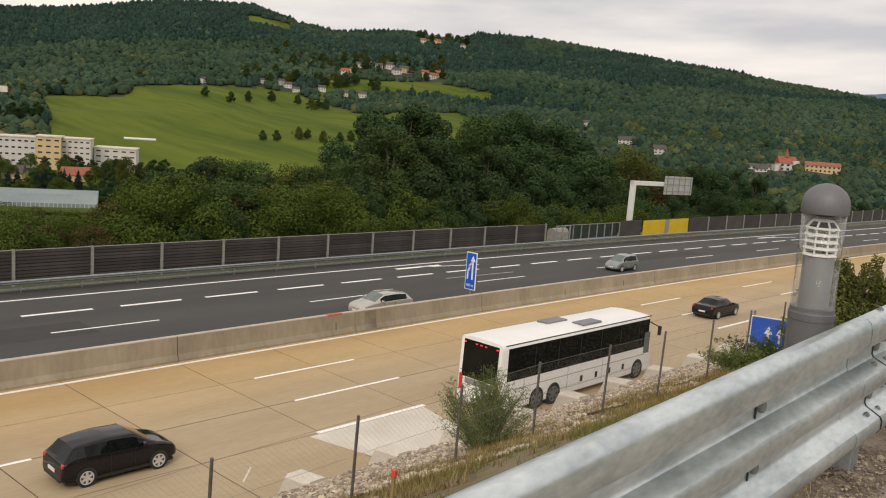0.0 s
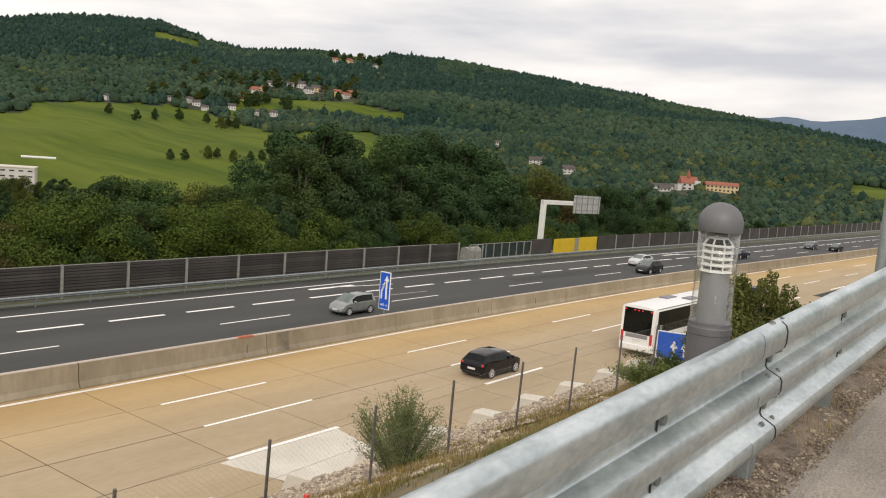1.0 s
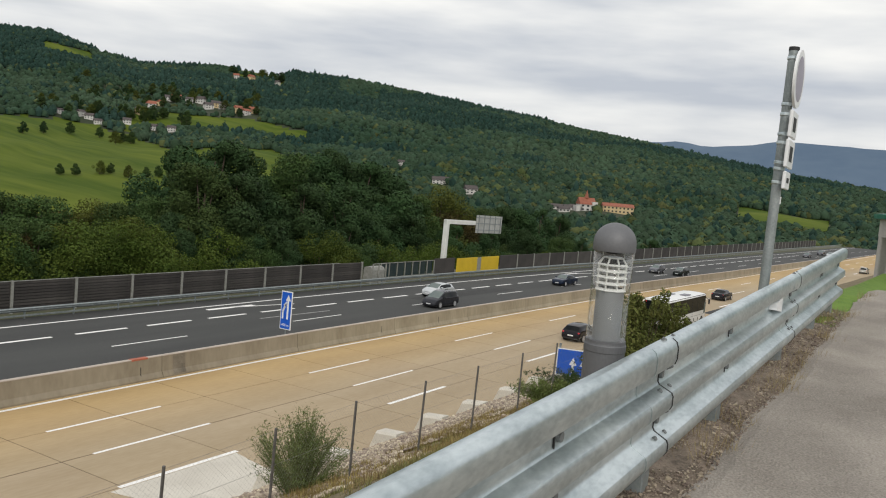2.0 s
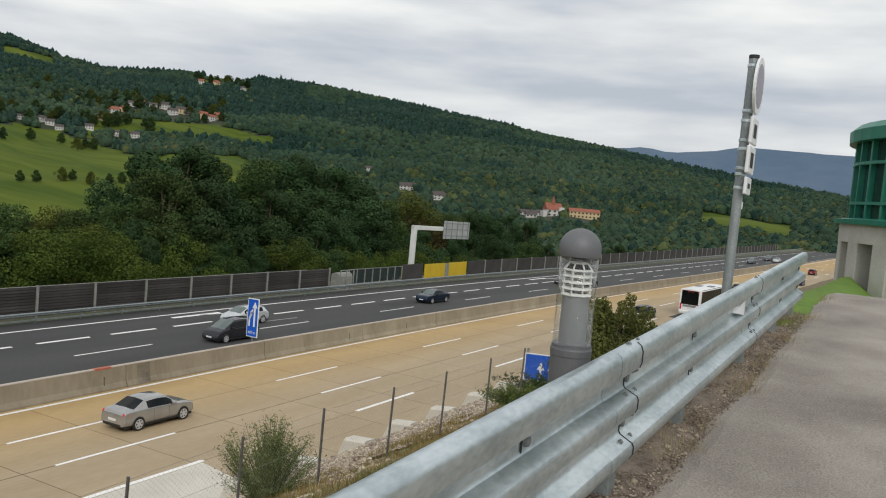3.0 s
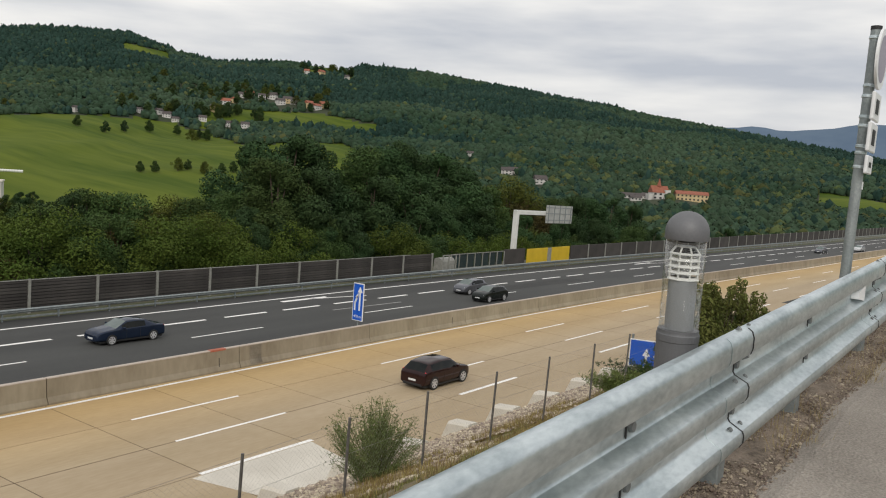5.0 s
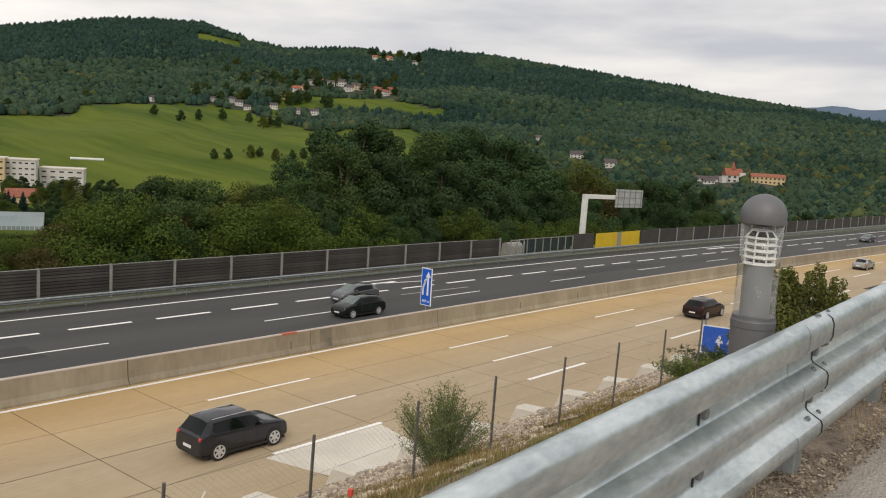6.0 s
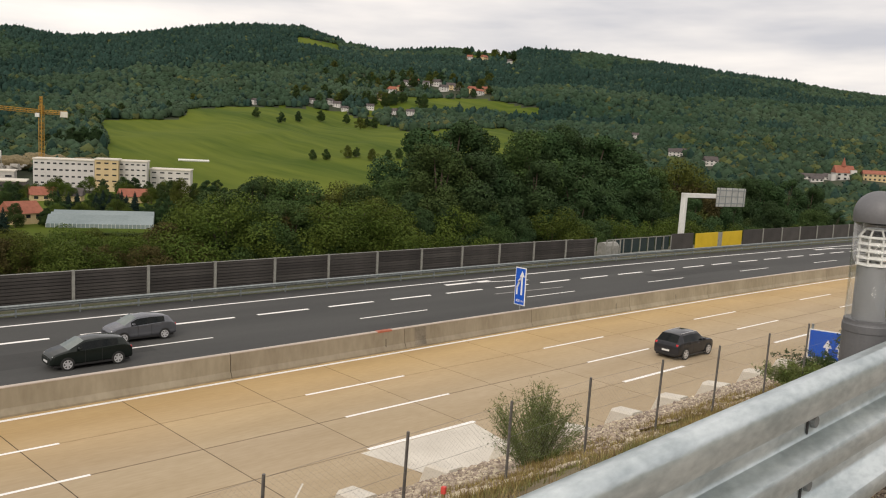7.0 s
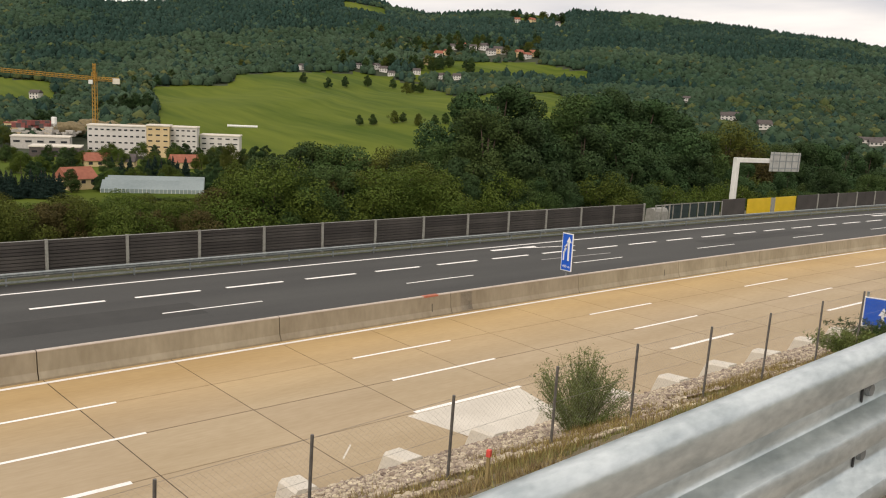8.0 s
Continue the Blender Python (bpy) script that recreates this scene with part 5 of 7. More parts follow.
def willow_bush(x, y, height, spread, seed, n=90, leaves=4200, label="bushy olive-green willow shrub by the wire fence", material="leaf_willow", size=0.075):
    rng = random.Random(seed)
    b = thing("shrub", label, "shrub", m=pose(x, y, slope_z(x, y) - 0.05))
    bm = bmesh.new()
    pts = []
    for i in range(n):
        a = rng.uniform(0, 6.28)
        k = rng.random() ** 0.6
        h = height * rng.uniform(0.55, 1.0) * (1 - 0.35 * k * k)
        top = Vector((spread * k * math.cos(a), spread * k * math.sin(a), h))
        base = Vector((0.25 * math.cos(a) * k, 0.25 * math.sin(a) * k, 0))
        mid = base.lerp(top, 0.5) + Vector((0, 0, 0.12 * h))
        tube(bm, base, mid, 0.012, 0.008, 4, False)
        tube(bm, mid, top, 0.008, 0.003, 4, False)
        for _ in range(leaves // n):
            t = rng.uniform(0.15, 1.02)
            p = base.lerp(mid, t * 2) if t < 0.5 else mid.lerp(top, t * 2 - 1)
            pts.append(tuple(p + Vector((rng.gauss(0, 0.07), rng.gauss(0, 0.07), rng.gauss(0, 0.06)))))
    part("branchwork", bm, M["leaf_willow"] if material == "leaf_willow" else M["bark"], b)
    leaf_cloud("foliage", [((px, py, pz), (0.04, 0.04, 0.06)) for px, py, pz in pts[:leaves]], len(pts), size, M[material], b, seed, 0.25)
    return b


willow_bush(16.9, 14.0, 2.5, 1.4, 5, 200, 21000, size=0.046)
for i, (x, y, h, s, lab, mt) in enumerate((
        (30.0, 11.4, 0.8, 2.2, "dark green low shrub on the bank", "leaf_mid"), (33.2, 11.2, 0.8, 2.0, "dark green low shrub on the bank", "leaf_mid"), (27.5, 11.6, 0.9, 1.6, "low olive shrub on the bank", "leaf_willow"),
        (38.0, 10.8, 0.9, 2.4, "low olive shrub on the bank", "leaf_willow"), (24.0, 6.4, 1.15, 1.7, "reddish autumn bush beyond the guard rail", "leaf_rust"), (29.0, 7.2, 1.0, 1.9, "leafy green bush beyond the guard rail", "leaf_yellow"), (45.0, 9.0, 0.9, 2.4, "leafy green bush beyond the guard rail", "leaf_mid"),
        (36.0, 5.0, 0.8, 1.8, "leafy green bush beyond the guard rail", "leaf_mid"), (42.0, 4.6, 0.8, 1.8, "leafy green bush beyond the guard rail", "leaf_mid"))):
    willow_bush(x, y, h, s, 30 + i, 70, 4200, lab, mt, 0.085)


def leafy_bush(x, y, top, spread, seed, label, material, shoots=26):
    """A rounded bush of many lobes with a few shoots standing out of it."""
    rng = random.Random(seed)
    z = slope_z(x, y) - 0.1
    h = top - z
    b = thing("shrub", label, "shrub", m=pose(x, y, z))
    lobes = [((0, 0, h * 0.35), (spread * 0.7, spread * 0.7, h * 0.38))]
    for _ in range(13):
        a, k = rng.uniform(0, 6.28), rng.random() ** 0.5
        r = spread * rng.uniform(0.22, 0.40)
        lobes.append(((spread * 0.8 * k * math.cos(a), spread * 0.8 * k * math.sin(a), h * rng.uniform(0.35, 0.92) * (1 - 0.3 * k)), (r, r, r * 0.9)))
    bm = bmesh.new()
    for _ in range(shoots):
        a, k = rng.uniform(0, 6.28), rng.random()
        p = Vector((spread * 0.7 * k * math.cos(a), spread * 0.7 * k * math.sin(a), h * rng.uniform(0.85, 1.12)))
        tube(bm, p * 0.15, p, 0.010, 0.003, 4, False)
        for f in (0.8, 0.88, 0.95, 1.0):
            lobes.append((tuple(p * f), (0.06, 0.06, 0.08)))
    part("branchwork", bm, M["bark"], b)
    leaf_cloud("foliage", lobes, 17000, 0.034, M[material], b, seed, 0.55)


for bx, by, top, sp, se, la, ma in ((14.3, 4.45, 10.75, 0.95, 71, "leafy yellow-green bush beyond the guard rail", "leaf_bush"), (15.4, 4.35, 10.5, 0.95, 72, "leafy yellow-green bush beyond the guard rail", "leaf_bush"), (16.4, 4.6, 10.05, 0.9, 73, "leafy dark green bush beyond the guard rail", "leaf_mid"),
                                    (17.6, 4.05, 10.0, 0.9, 74, "reddish autumn bush beyond the guard rail", "leaf_rust"), (19.4, 4.1, 9.65, 1.0, 75, "leafy green bush beyond the guard rail", "leaf_bush"), (21.6, 4.1, 9.75, 1.1, 76, "reddish autumn bush beyond the guard rail", "leaf_rust"), (24.0, 4.3, 9.4, 1.2, 77, "leafy green bush beyond the guard rail", "leaf_mid")):
    leafy_bush(bx, by, top, sp, se, la, ma)


def grass_tufts(name, label, material, spots, hi, blade=0.012, per=9, seed=2):
    rng = np.random.default_rng(seed)
    v, f = [], []
    for x, y, z in spots:
        for _ in range(per):
            a, h = rng.uniform(0, 6.28), hi * rng.uniform(0.4, 1.1)
            ox, oy = rng.normal(0, hi * 0.28), rng.normal(0, hi * 0.28)
            lx, ly = rng.normal(0, h * 0.35), rng.normal(0, h * 0.35)
            c, s = math.cos(a) * blade, math.sin(a) * blade
            n = len(v)
            v += [(x + ox - c, y + oy - s, z - 0.02), (x + ox + c, y + oy + s, z - 0.02), (x + ox + lx, y + oy + ly, z + h)]
            f.append((n, n + 1, n + 2))
    me = bpy.data.meshes.new(name)
    me.from_pydata(v, [], f)
    me.materials.append(M[material])
    return tagged(new(name, me), label, "grass", kind="stuff")


def build_grass():
    rng = random.Random(8)
    def spots(n, x0, x1, y0, y1, thresh=-0.2, sc=0.5):
        out = []
        while len(out) < n:
            x, y = rng.uniform(x0, x1), rng.uniform(y0, y1)
            if noise.noise((x * sc, y * sc, 4)) > thresh:
                out.append((x, y - (bend(x) if y > 12 else bend(x) * y / 12), slope_z(x, y) if y > 1.4 else path_z(x) - 0.05))
        return out
    grass_tufts("dry_grass", "dry brown grass on the bank below the fence", "grass_dry", spots(2300, 2, 48, 7.5, 12.8, 0.08, 0.35), 0.22, 0.010, 11, 2)
    grass_tufts("bank_weeds", "brown and olive weeds growing through the stones", "weeds", spots(3200, 2, 46, 8.5, 14.6, 0.08, 0.45), 0.32, 0.012, 12, 6)
    grass_tufts("rough_grass", "rough green grass on the bank below the fence", "grass_green", spots(3400, 2, 60, 5.5, 13.2, 0.0), 0.20, 0.010, 11, 3)
    grass_tufts("verge_grass", "straw-coloured grass tufts under the guard rail", "grass_dry", [(x, y, path_z(x) - 0.04) for x, y in ((rng.uniform(1.5, 13), rng.uniform(0.85, 1.4)) for _ in range(420)) if noise.noise((x * 1.1, y, 9)) > 0.0], 0.16, 0.0025, 14, 4)


build_grass()


def build_stake():
    s = thing("marker_stake", "wooden marker stake with bright red painted top", "stake", m=pose(7.31, 7.59, slope_z(7.31, 7.59) - 0.05, 0, 3, 20))
    part("post", boxes((-0.022, 0.022, -0.022, 0.022, 0, 0.50), bevel=0.004), M["grass_dry"], s)
    part("painted_top", boxes((-0.030, 0.030, -0.030, 0.030, 0.50, 0.60), bevel=0.006), M["marker_red"], s, "bright red painted top")


build_stake()


# ---- buildings ----
CLEARINGS = []


def house(name, label, az, e, w, d, h, roof, walls, roof_h=None, r=None, turn=0.0, flat=False, cols=3, floors=2, drop=0.0):
    if r is None:
        r = 430.0
        while r < 1600 and elev(az, r) < e:
            r += 8
    z = land(az, r) - drop
    CLEARINGS.append((az, r, math.degrees(w * 0.6 / r)))
    hs = thing(name, label, "house", "valley houses", pose(r * math.cos(radians(az)), r * math.sin(radians(az)), z, 0, 0, az - 90 + turn))
    part("wall", boxes((-w / 2, w / 2, -d / 2, d / 2, -2, h)), M[walls], hs)
    rh = roof_h or w * 0.3
    if flat:
        part("roof", boxes((-w / 2 - 0.2, w / 2 + 0.2, -d / 2 - 0.2, d / 2 + 0.2, h, h + 0.35)), M[roof], hs)
    else:
        bm = sweep(bmesh.new(), [(-d / 2 - 0.5, h - 0.1), (0, h + rh), (d / 2 + 0.5, h - 0.1)], [(-w / 2 - 0.4, 0, 0), (w / 2 + 0.4, 0, 0)])
        part("roof", bm, M[roof], hs)
    for i in range(cols):
        for k in range(floors):
            x = -w / 2 + w * (i + 0.5) / cols
            zz = h * (k + 0.35) / floors
            part("window", boxes((x - w / cols * 0.22, x + w / cols * 0.22, -d / 2 - 0.06, -d / 2 + 0.02, zz, zz + h / floors * 0.45)), M["window_dark"], hs)
    return hs


def build_village():
    rng = random.Random(3)
    W, C = "render_white", "render_cream"
    house("house", "white house with red roof on the hillside", 50.94, 3.1, 14, 9, 5.5, "roof_red", W)
    for az, e, ro, wa in ((49.9, 3.65, "roof_dark", W), (49.4, 3.8, "roof_red", W), (48.6, 3.6, "roof_dark", W), (47.9, 3.7, "roof_dark", W), (47.4, 3.4, "roof_dark", W), (46.95, 3.55, "roof_dark", C), (46.5, 3.5, "roof_dark", W), (45.5, 3.4, "roof_red", C), (45.0, 3.3, "roof_red", W), (44.55, 3.45, "roof_red", C),
                          (54.5, 1.9, "roof_dark", W), (54.0, 1.75, "roof_dark", W), (55.0, 2.1, "roof_dark", W), (50.7, 1.65, "roof_dark", W), (49.6, 1.7, "roof_dark", W), (52.3, 1.9, "roof_dark", W), (59.9, 1.85, "roof_dark", W), (56.2, 2.1, "roof_dark", W), (51.6, 2.6, "roof_dark", C),
                          (45.8, 6.05, "roof_red", W), (44.8, 6.05, "roof_red", C), (43.13, 5.85, "roof_dark", W), (76, -0.9, "roof_dark", W), (50.3, 3.3, "roof_red", C), (31.9, -0.1, "roof_dark", W), (31.5, -0.05, "roof_dark", W), (29.6, -0.55, "roof_dark", W), (34.5, 0.85, "roof_dark", W)):
        k = 0.62 if e < 2.4 else 0.9
        house("house", ("white" if wa == W else "cream") + " house with " + ("red" if ro == "roof_red" else "dark") + " roof among hillside trees", az, e, k * rng.uniform(10, 16), k * rng.uniform(8, 10.5), k * rng.uniform(5, 7.2), ro, wa, turn=rng.uniform(-50, 50), cols=3)
    # church with red spire, long cream manor
    r = 640
    ch = house("church", "white church with steep red roof and spire", 21.75, 0, 12, 10, 5.4, "roof_red", W, 5, r=r, turn=20, drop=1.0)
    part("spire", lathe(bmesh.new(), [(1.5, 5.4), (1.5, 9.6), (1.9, 9.8), (0.05, 16)], 8), M["roof_red"], ch)
    part("tower", boxes((3, 7, -6.2, -1, 0, 7.5)), M[W], ch)
    part("gable", boxes((-9, -4, -5, 2, -2, 4.0), bevel=0.05), M[W], ch)
    house("manor", "long cream manor with dark red hipped roof", 19.65, 0, 23, 11, 5.2, "roof_red", C, 2.4, r=650, turn=8, cols=8, drop=0.4)
    for az in (22.5, 22.85, 23.2, 23.5, 23.85):
        house("house", "grey and white houses clustered by the church", az, 0, 8, 8, 4.6, "roof_dark", W, 2.0, r=630 + 30 * rng.random(), turn=rng.uniform(-40, 40), drop=2.6)
    # building site and flats in the valley
    r = 400
    def flats(label, az0, az1, e0, e1, mat, rr, cols, floors, roof="concrete_light"):
        w = rr * radians(az0 - az1)
        zc = 12.5 + rr * math.tan(radians(e0))
        h = 12.5 + rr * math.tan(radians(e1)) - zc
        az = (az0 + az1) / 2
        b = thing("apartment_building", label, "apartment building", m=pose(rr * math.cos(radians(az)), rr * math.sin(radians(az)), zc, 0, 0, az - 90 - 6))
        part("wall", boxes((-w / 2, w / 2, 0, 14, -8, h)), M[mat], b)
        part("roof", boxes((-w / 2 - 0.3, w / 2 + 0.3, -0.3, 14.3, h, h + 0.5)), M[roof], b)
        for i in range(cols):
            for k in range(floors):
                x, z = -w / 2 + w * (i + 0.5) / cols, h * (k + 0.35) / floors
                part("window", boxes((x - w / cols * 0.27, x + w / cols * 0.27, -0.08, 0.05, z, z + h / floors * 0.24)), M["window_dark"], b)
        return b
    flats("long white apartment block with strip windows", 73.2, 69.7, -3.9, -2.3, "render_white", 400, 10, 4)
    flats("ochre yellow apartment block beside the white one", 69.7, 68.3, -3.7, -2.2, "render_cream", 398, 3, 4)
    flats("white stepped apartment block", 68.3, 66.6, -3.6, -2.25, "render_white", 402, 5, 4)
    flats("white terraced apartment block", 66.4, 63.9, -3.7, -2.7, "render_white", 410, 5, 3)
    flats("low grey construction shed", 77.5, 74.2, -3.6, -3.1, "stone_clad", 420, 5, 1)
    flats("unfinished concrete building shell", 77.8, 74.0, -2.9, -2.3, "render_cream", 470, 6, 2, "roof_red")
    flats("low dark-roofed workshop shed", 76.5, 73.6, -4.2, -3.7, "roof_dark", 380, 5, 1)
    house("house", "cream cottage with orange-red roof among dark conifers", 73.9, 0, 9, 8, 2.2, "roof_red", C, 3.2, r=270, cols=3, floors=1, turn=30, drop=-1)
    for az, ro in ((72.6, "roof_red"), (71.2, "roof_dark"), (67.4, "roof_red")):
        house("house", "small valley house with tiled roof", az, 0, 10, 8, 2.4, ro, C, 2.8, r=345, cols=3, turn=rng.uniform(-30, 30), drop=0, floors=1)
    g = thing("greenhouse", "long pale glasshouse with ridged roof", "greenhouse", m=pose(228 * math.cos(radians(69.3)), 228 * math.sin(radians(69.3)), -13.2, 0, 0, 69.3 - 90 - 4))
    for k in range(3):
        bm = sweep(bmesh.new(), [(-3, 0), (-3, 1.0), (1.6, 2.9), (3, 1.0), (3, 0)], [(-12.5, 6 * k, 0), (12.5, 6 * k, 0)])
        part("bay", bm, M["greenhouse"], g)
    for i in range(26):
        part("glazing_bar", boxes((-12.5 + i, -12.42 + i, -3.06, -3.0, 0, 1.05)), M["white_paint"], g)
    # hay bales along the meadow
    b0 = None
    for i in range(13):
        az = 64.6 - 0.15 * i
        rr = 470.0
        m = pose(rr * math.cos(radians(az)), rr * math.sin(radians(az)), 12.5 + rr * math.tan(radians(-2.0)) , 90, 0, az)
        if b0 is None:
            b0 = tagged(part("hay_bale", tubes(((0, 0, -0.6), (0, 0, 0.6), 0.7), n=12), M["white_paint"]), "white wrapped hay bale on the meadow", "hay bale", "hay bales in a row")
            b0.matrix_basis = m
        else:
            copy_thing(b0, m)


build_village()
build_woods()


def conifer(label, height, spread, seed, m):
    t = thing("conifer", label, "conifer tree", "dark conifers in the valley", m)
    part("trunk", tubes(((0, 0, -0.5), (0, 0, height * 0.95), height * 0.02), n=7), M["bark"], t)
    rng = random.Random(seed)
    lobes = []
    for i in range(26):
        f = (i + 0.5) / 26
        a, rr = i * 2.4, spread * (1.02 - f)
        lobes.append(((rr * 0.45 * math.cos(a), rr * 0.45 * math.sin(a), height * (0.06 + 0.90 * f)), (rr * 0.72 + 0.12, rr * 0.72 + 0.12, height * 0.05)))
    leaf_cloud("crown", lobes, 5200, 0.24, M["conifer"], t, seed, aspect=0.5)
    return t


def valley_details():
    """Conifers, hedge, site clutter round the flats."""
    rng = random.Random(44)
    put = lambda az, r, dz=0.0: (r * math.cos(radians(az)), r * math.sin(radians(az)), land(az, r) + dz)
    first = None
    spots = [(71.8, 305, 7.5), (71.2, 300, 8.5), (70.7, 302, 9), (69.6, 300, 8.8), (69.2, 305, 9.5), (68.8, 300, 8.5), (68.1, 303, 9.5), (67.8, 300, 8), (67.3, 306, 9)]
    spots += [(78.9 - 0.27 * i + rng.uniform(-0.08, 0.08), 236 + 14 * rng.random(), rng.uniform(7.5, 10)) for i in range(16)]
    for az, r, h in spots:
        m = Matrix.LocRotScale(put(az, r, -0.3), Euler((0, 0, rng.uniform(0, 6))), (h / 9, h / 9, h / 9))
        if first is None:
            first = conifer("dark blue-green conifer beside the valley houses", 9, 2.5, 31, m)
        else:
            copy_thing(first, m)
    # fuller trees before the flats and along the far field edge
    for az, r, k, h in ((68.0, 370, 1, 12), (67.3, 372, 0, 12), (66.5, 366, 1, 10), (65.6, 360, 3, 10), (65.0, 330, 1, 14), (64.4, 325, 3, 15), (63.6, 330, 1, 13), (62.9, 340, 0, 14), (62.2, 345, 2, 14), (76.4, 500, 0, 12), (75.8, 505, 2, 14), (75.2, 505, 0, 13), (74.6, 510, 0, 10),
                        (72.4, 560, 0, 14), (71.7, 560, 2, 17), (71.0, 565, 0, 19), (70.3, 565, 2, 20), (69.6, 570, 0, 19), (73.2, 540, 1, 9), (72.2, 530, 1, 8), (78.4, 430, 1, 14), (77.8, 440, 3, 12), (78.9, 410, 0, 14)):
        s = h / BASE_H[k]
        copy_thing(TREES[k], Matrix.LocRotScale(put(az, r, -0.5), Euler((0, 0, rng.uniform(0, 6))), (s * 1.15, s * 1.15, s)))
    # stacked red containers, pale silo, spoil heaps
    box0 = None
    for i in range(7):
        az, e = 77.0 - 0.32 * i, -2.55 + 0.16 * (i % 2)
        m = pose(455 * math.cos(radians(az)), 455 * math.sin(radians(az)), 12.5 + 455 * math.tan(radians(e)), 0, 0, az - 90 + rng.uniform(-25, 25))
        if box0 is None:
            box0 = tagged(part("site_container", boxes((-3, 3, -1.2, 1.2, 0, 2.5), bevel=0.06), M["site_red"]), "dull red site container on the building site", "container", "containers on the building site")
            part("door", boxes((-1.1, 1.1, -1.26, -1.2, 0.15, 2.3)), M["roof_dark"], box0)
            box0.matrix_basis = m
        else:
            copy_thing(box0, m)
    silo = thing("silo", "white mortar silo on steel legs at the building site", "silo", m=pose(440 * math.cos(radians(75.05)), 440 * math.sin(radians(75.05)), 12.5 + 440 * math.tan(radians(-2.6)), 0, 0, 0))
    part("tank", lathe(bmesh.new(), [(0.4, 1.4), (1.25, 2.8), (1.25, 5.6), (0.9, 5.9)], 14), M["white_paint"], silo)
    for sx, sy in ((-1, -1), (1, -1), (1, 1), (-1, 1)):
        part("leg", tubes(((sx, sy, -3), (sx * 0.9, sy * 0.9, 3.0), 0.09), n=6), M["zinc_dull"], silo)
    for az, r, w, h in ((72.9, 470, 9, 5.5), (71.6, 480, 12, 4.5), (70.4, 482, 9, 4), (74.2, 450, 8, 3.5)):
        bm = bmesh.new()
        bmesh.ops.create_icosphere(bm, subdivisions=4, radius=1)
        for v in bm.verts:
            v.co *= 1 + 0.22 * noise.noise(v.co * 2.1 + Vector((az, 0, 0))) + 0.06 * noise.noise(v.co * 7)
            v.co = Vector((v.co.x * w, v.co.y * w * 0.6, v.co.z * h))
        e = tagged(part("spoil_heap", bm, M["earth"], smooth=True), "brown heap of dug earth behind the flats", "earth heap")
        e.matrix_basis = pose(r * math.cos(radians(az)), r * math.sin(radians(az)), 12.5 + r * math.tan(radians(-2.55)), 0, 0, az - 90)
    stack0 = None
    for i in range(22):
        az, e = 77.2 - 0.17 * i, -3.15 + 0.5 * rng.random()
        m = Matrix.LocRotScale((438 * math.cos(radians(az)), 438 * math.sin(radians(az)), 12.5 + 438 * math.tan(radians(e))), Euler((0, 0, rng.uniform(0, 3))), (rng.uniform(0.6, 1.5),) * 3)
        if stack0 is None:
            stack0 = thing("board_stack", "stack of pale formwork boards on the building site", "board stack", "stacks on the building site")
            for k in range(5):
                part("board", boxes((-1.6, 1.6, -0.6, 0.6, 0.28 * k, 0.28 * k + 0.2)), M["stone_clad"], stack0, at=pose(0.1 * (k % 2), 0.06 * k, 0, 0, 0, 4 * k))
            stack0.matrix_basis = m
        else:
            copy_thing(stack0, m)


valley_details()


def build_crane():
    r, az = 430, 72.7
    zb = 12.5 + r * math.tan(radians(-2.6))
    c = thing("tower_crane", "ochre yellow tower crane over the building site", "crane", m=pose(r * math.cos(radians(az)), r * math.sin(radians(az)), zb, 0, 0, az + 90 + 8))
    H = 27.0
    def truss(bm, p, q, w, n):
        p, q = Vector(p), Vector(q)
        d = (q - p).normalized()
        u = d.orthogonal().normalized() * w
        v = d.cross(u).normalized() * w
        cs = [u + v, u - v, -u - v, v - u]
        for k in cs:
            tube(bm, p + k, q + k, 0.16, n=4)
        for i in range(n):
            a, b = p.lerp(q, i / n), p.lerp(q, (i + 1) / n)
            for k in range(4):
                tube(bm, a + cs[k], b + cs[(k + 1) % 4], 0.08, n=3)
        return bm
    part("tower", truss(bmesh.new(), (0, 0, -6), (0, 0, H), 0.8, 18), M["crane"], c)
    part("jib", truss(bmesh.new(), (-1, 0, H - 3), (46, 0, H - 1), 0.6, 26), M["crane"], c)
    part("counter_jib", truss(bmesh.new(), (0, 0, H - 3), (-11, 0, H - 3), 0.6, 8), M["crane"], c)
    part("apex", truss(bmesh.new(), (0, 0, H - 2), (0, 0, H + 4), 0.4, 4), M["crane"], c)
    part("counterweight", boxes((-11, -8, -1, 1, H - 5, H - 2.4)), M["concrete_light"], c)
    part("cab", boxes((0.9, 2.6, -1, 1, H - 5.5, H - 3.6), bevel=0.1), M["white_paint"], c)


build_crane()


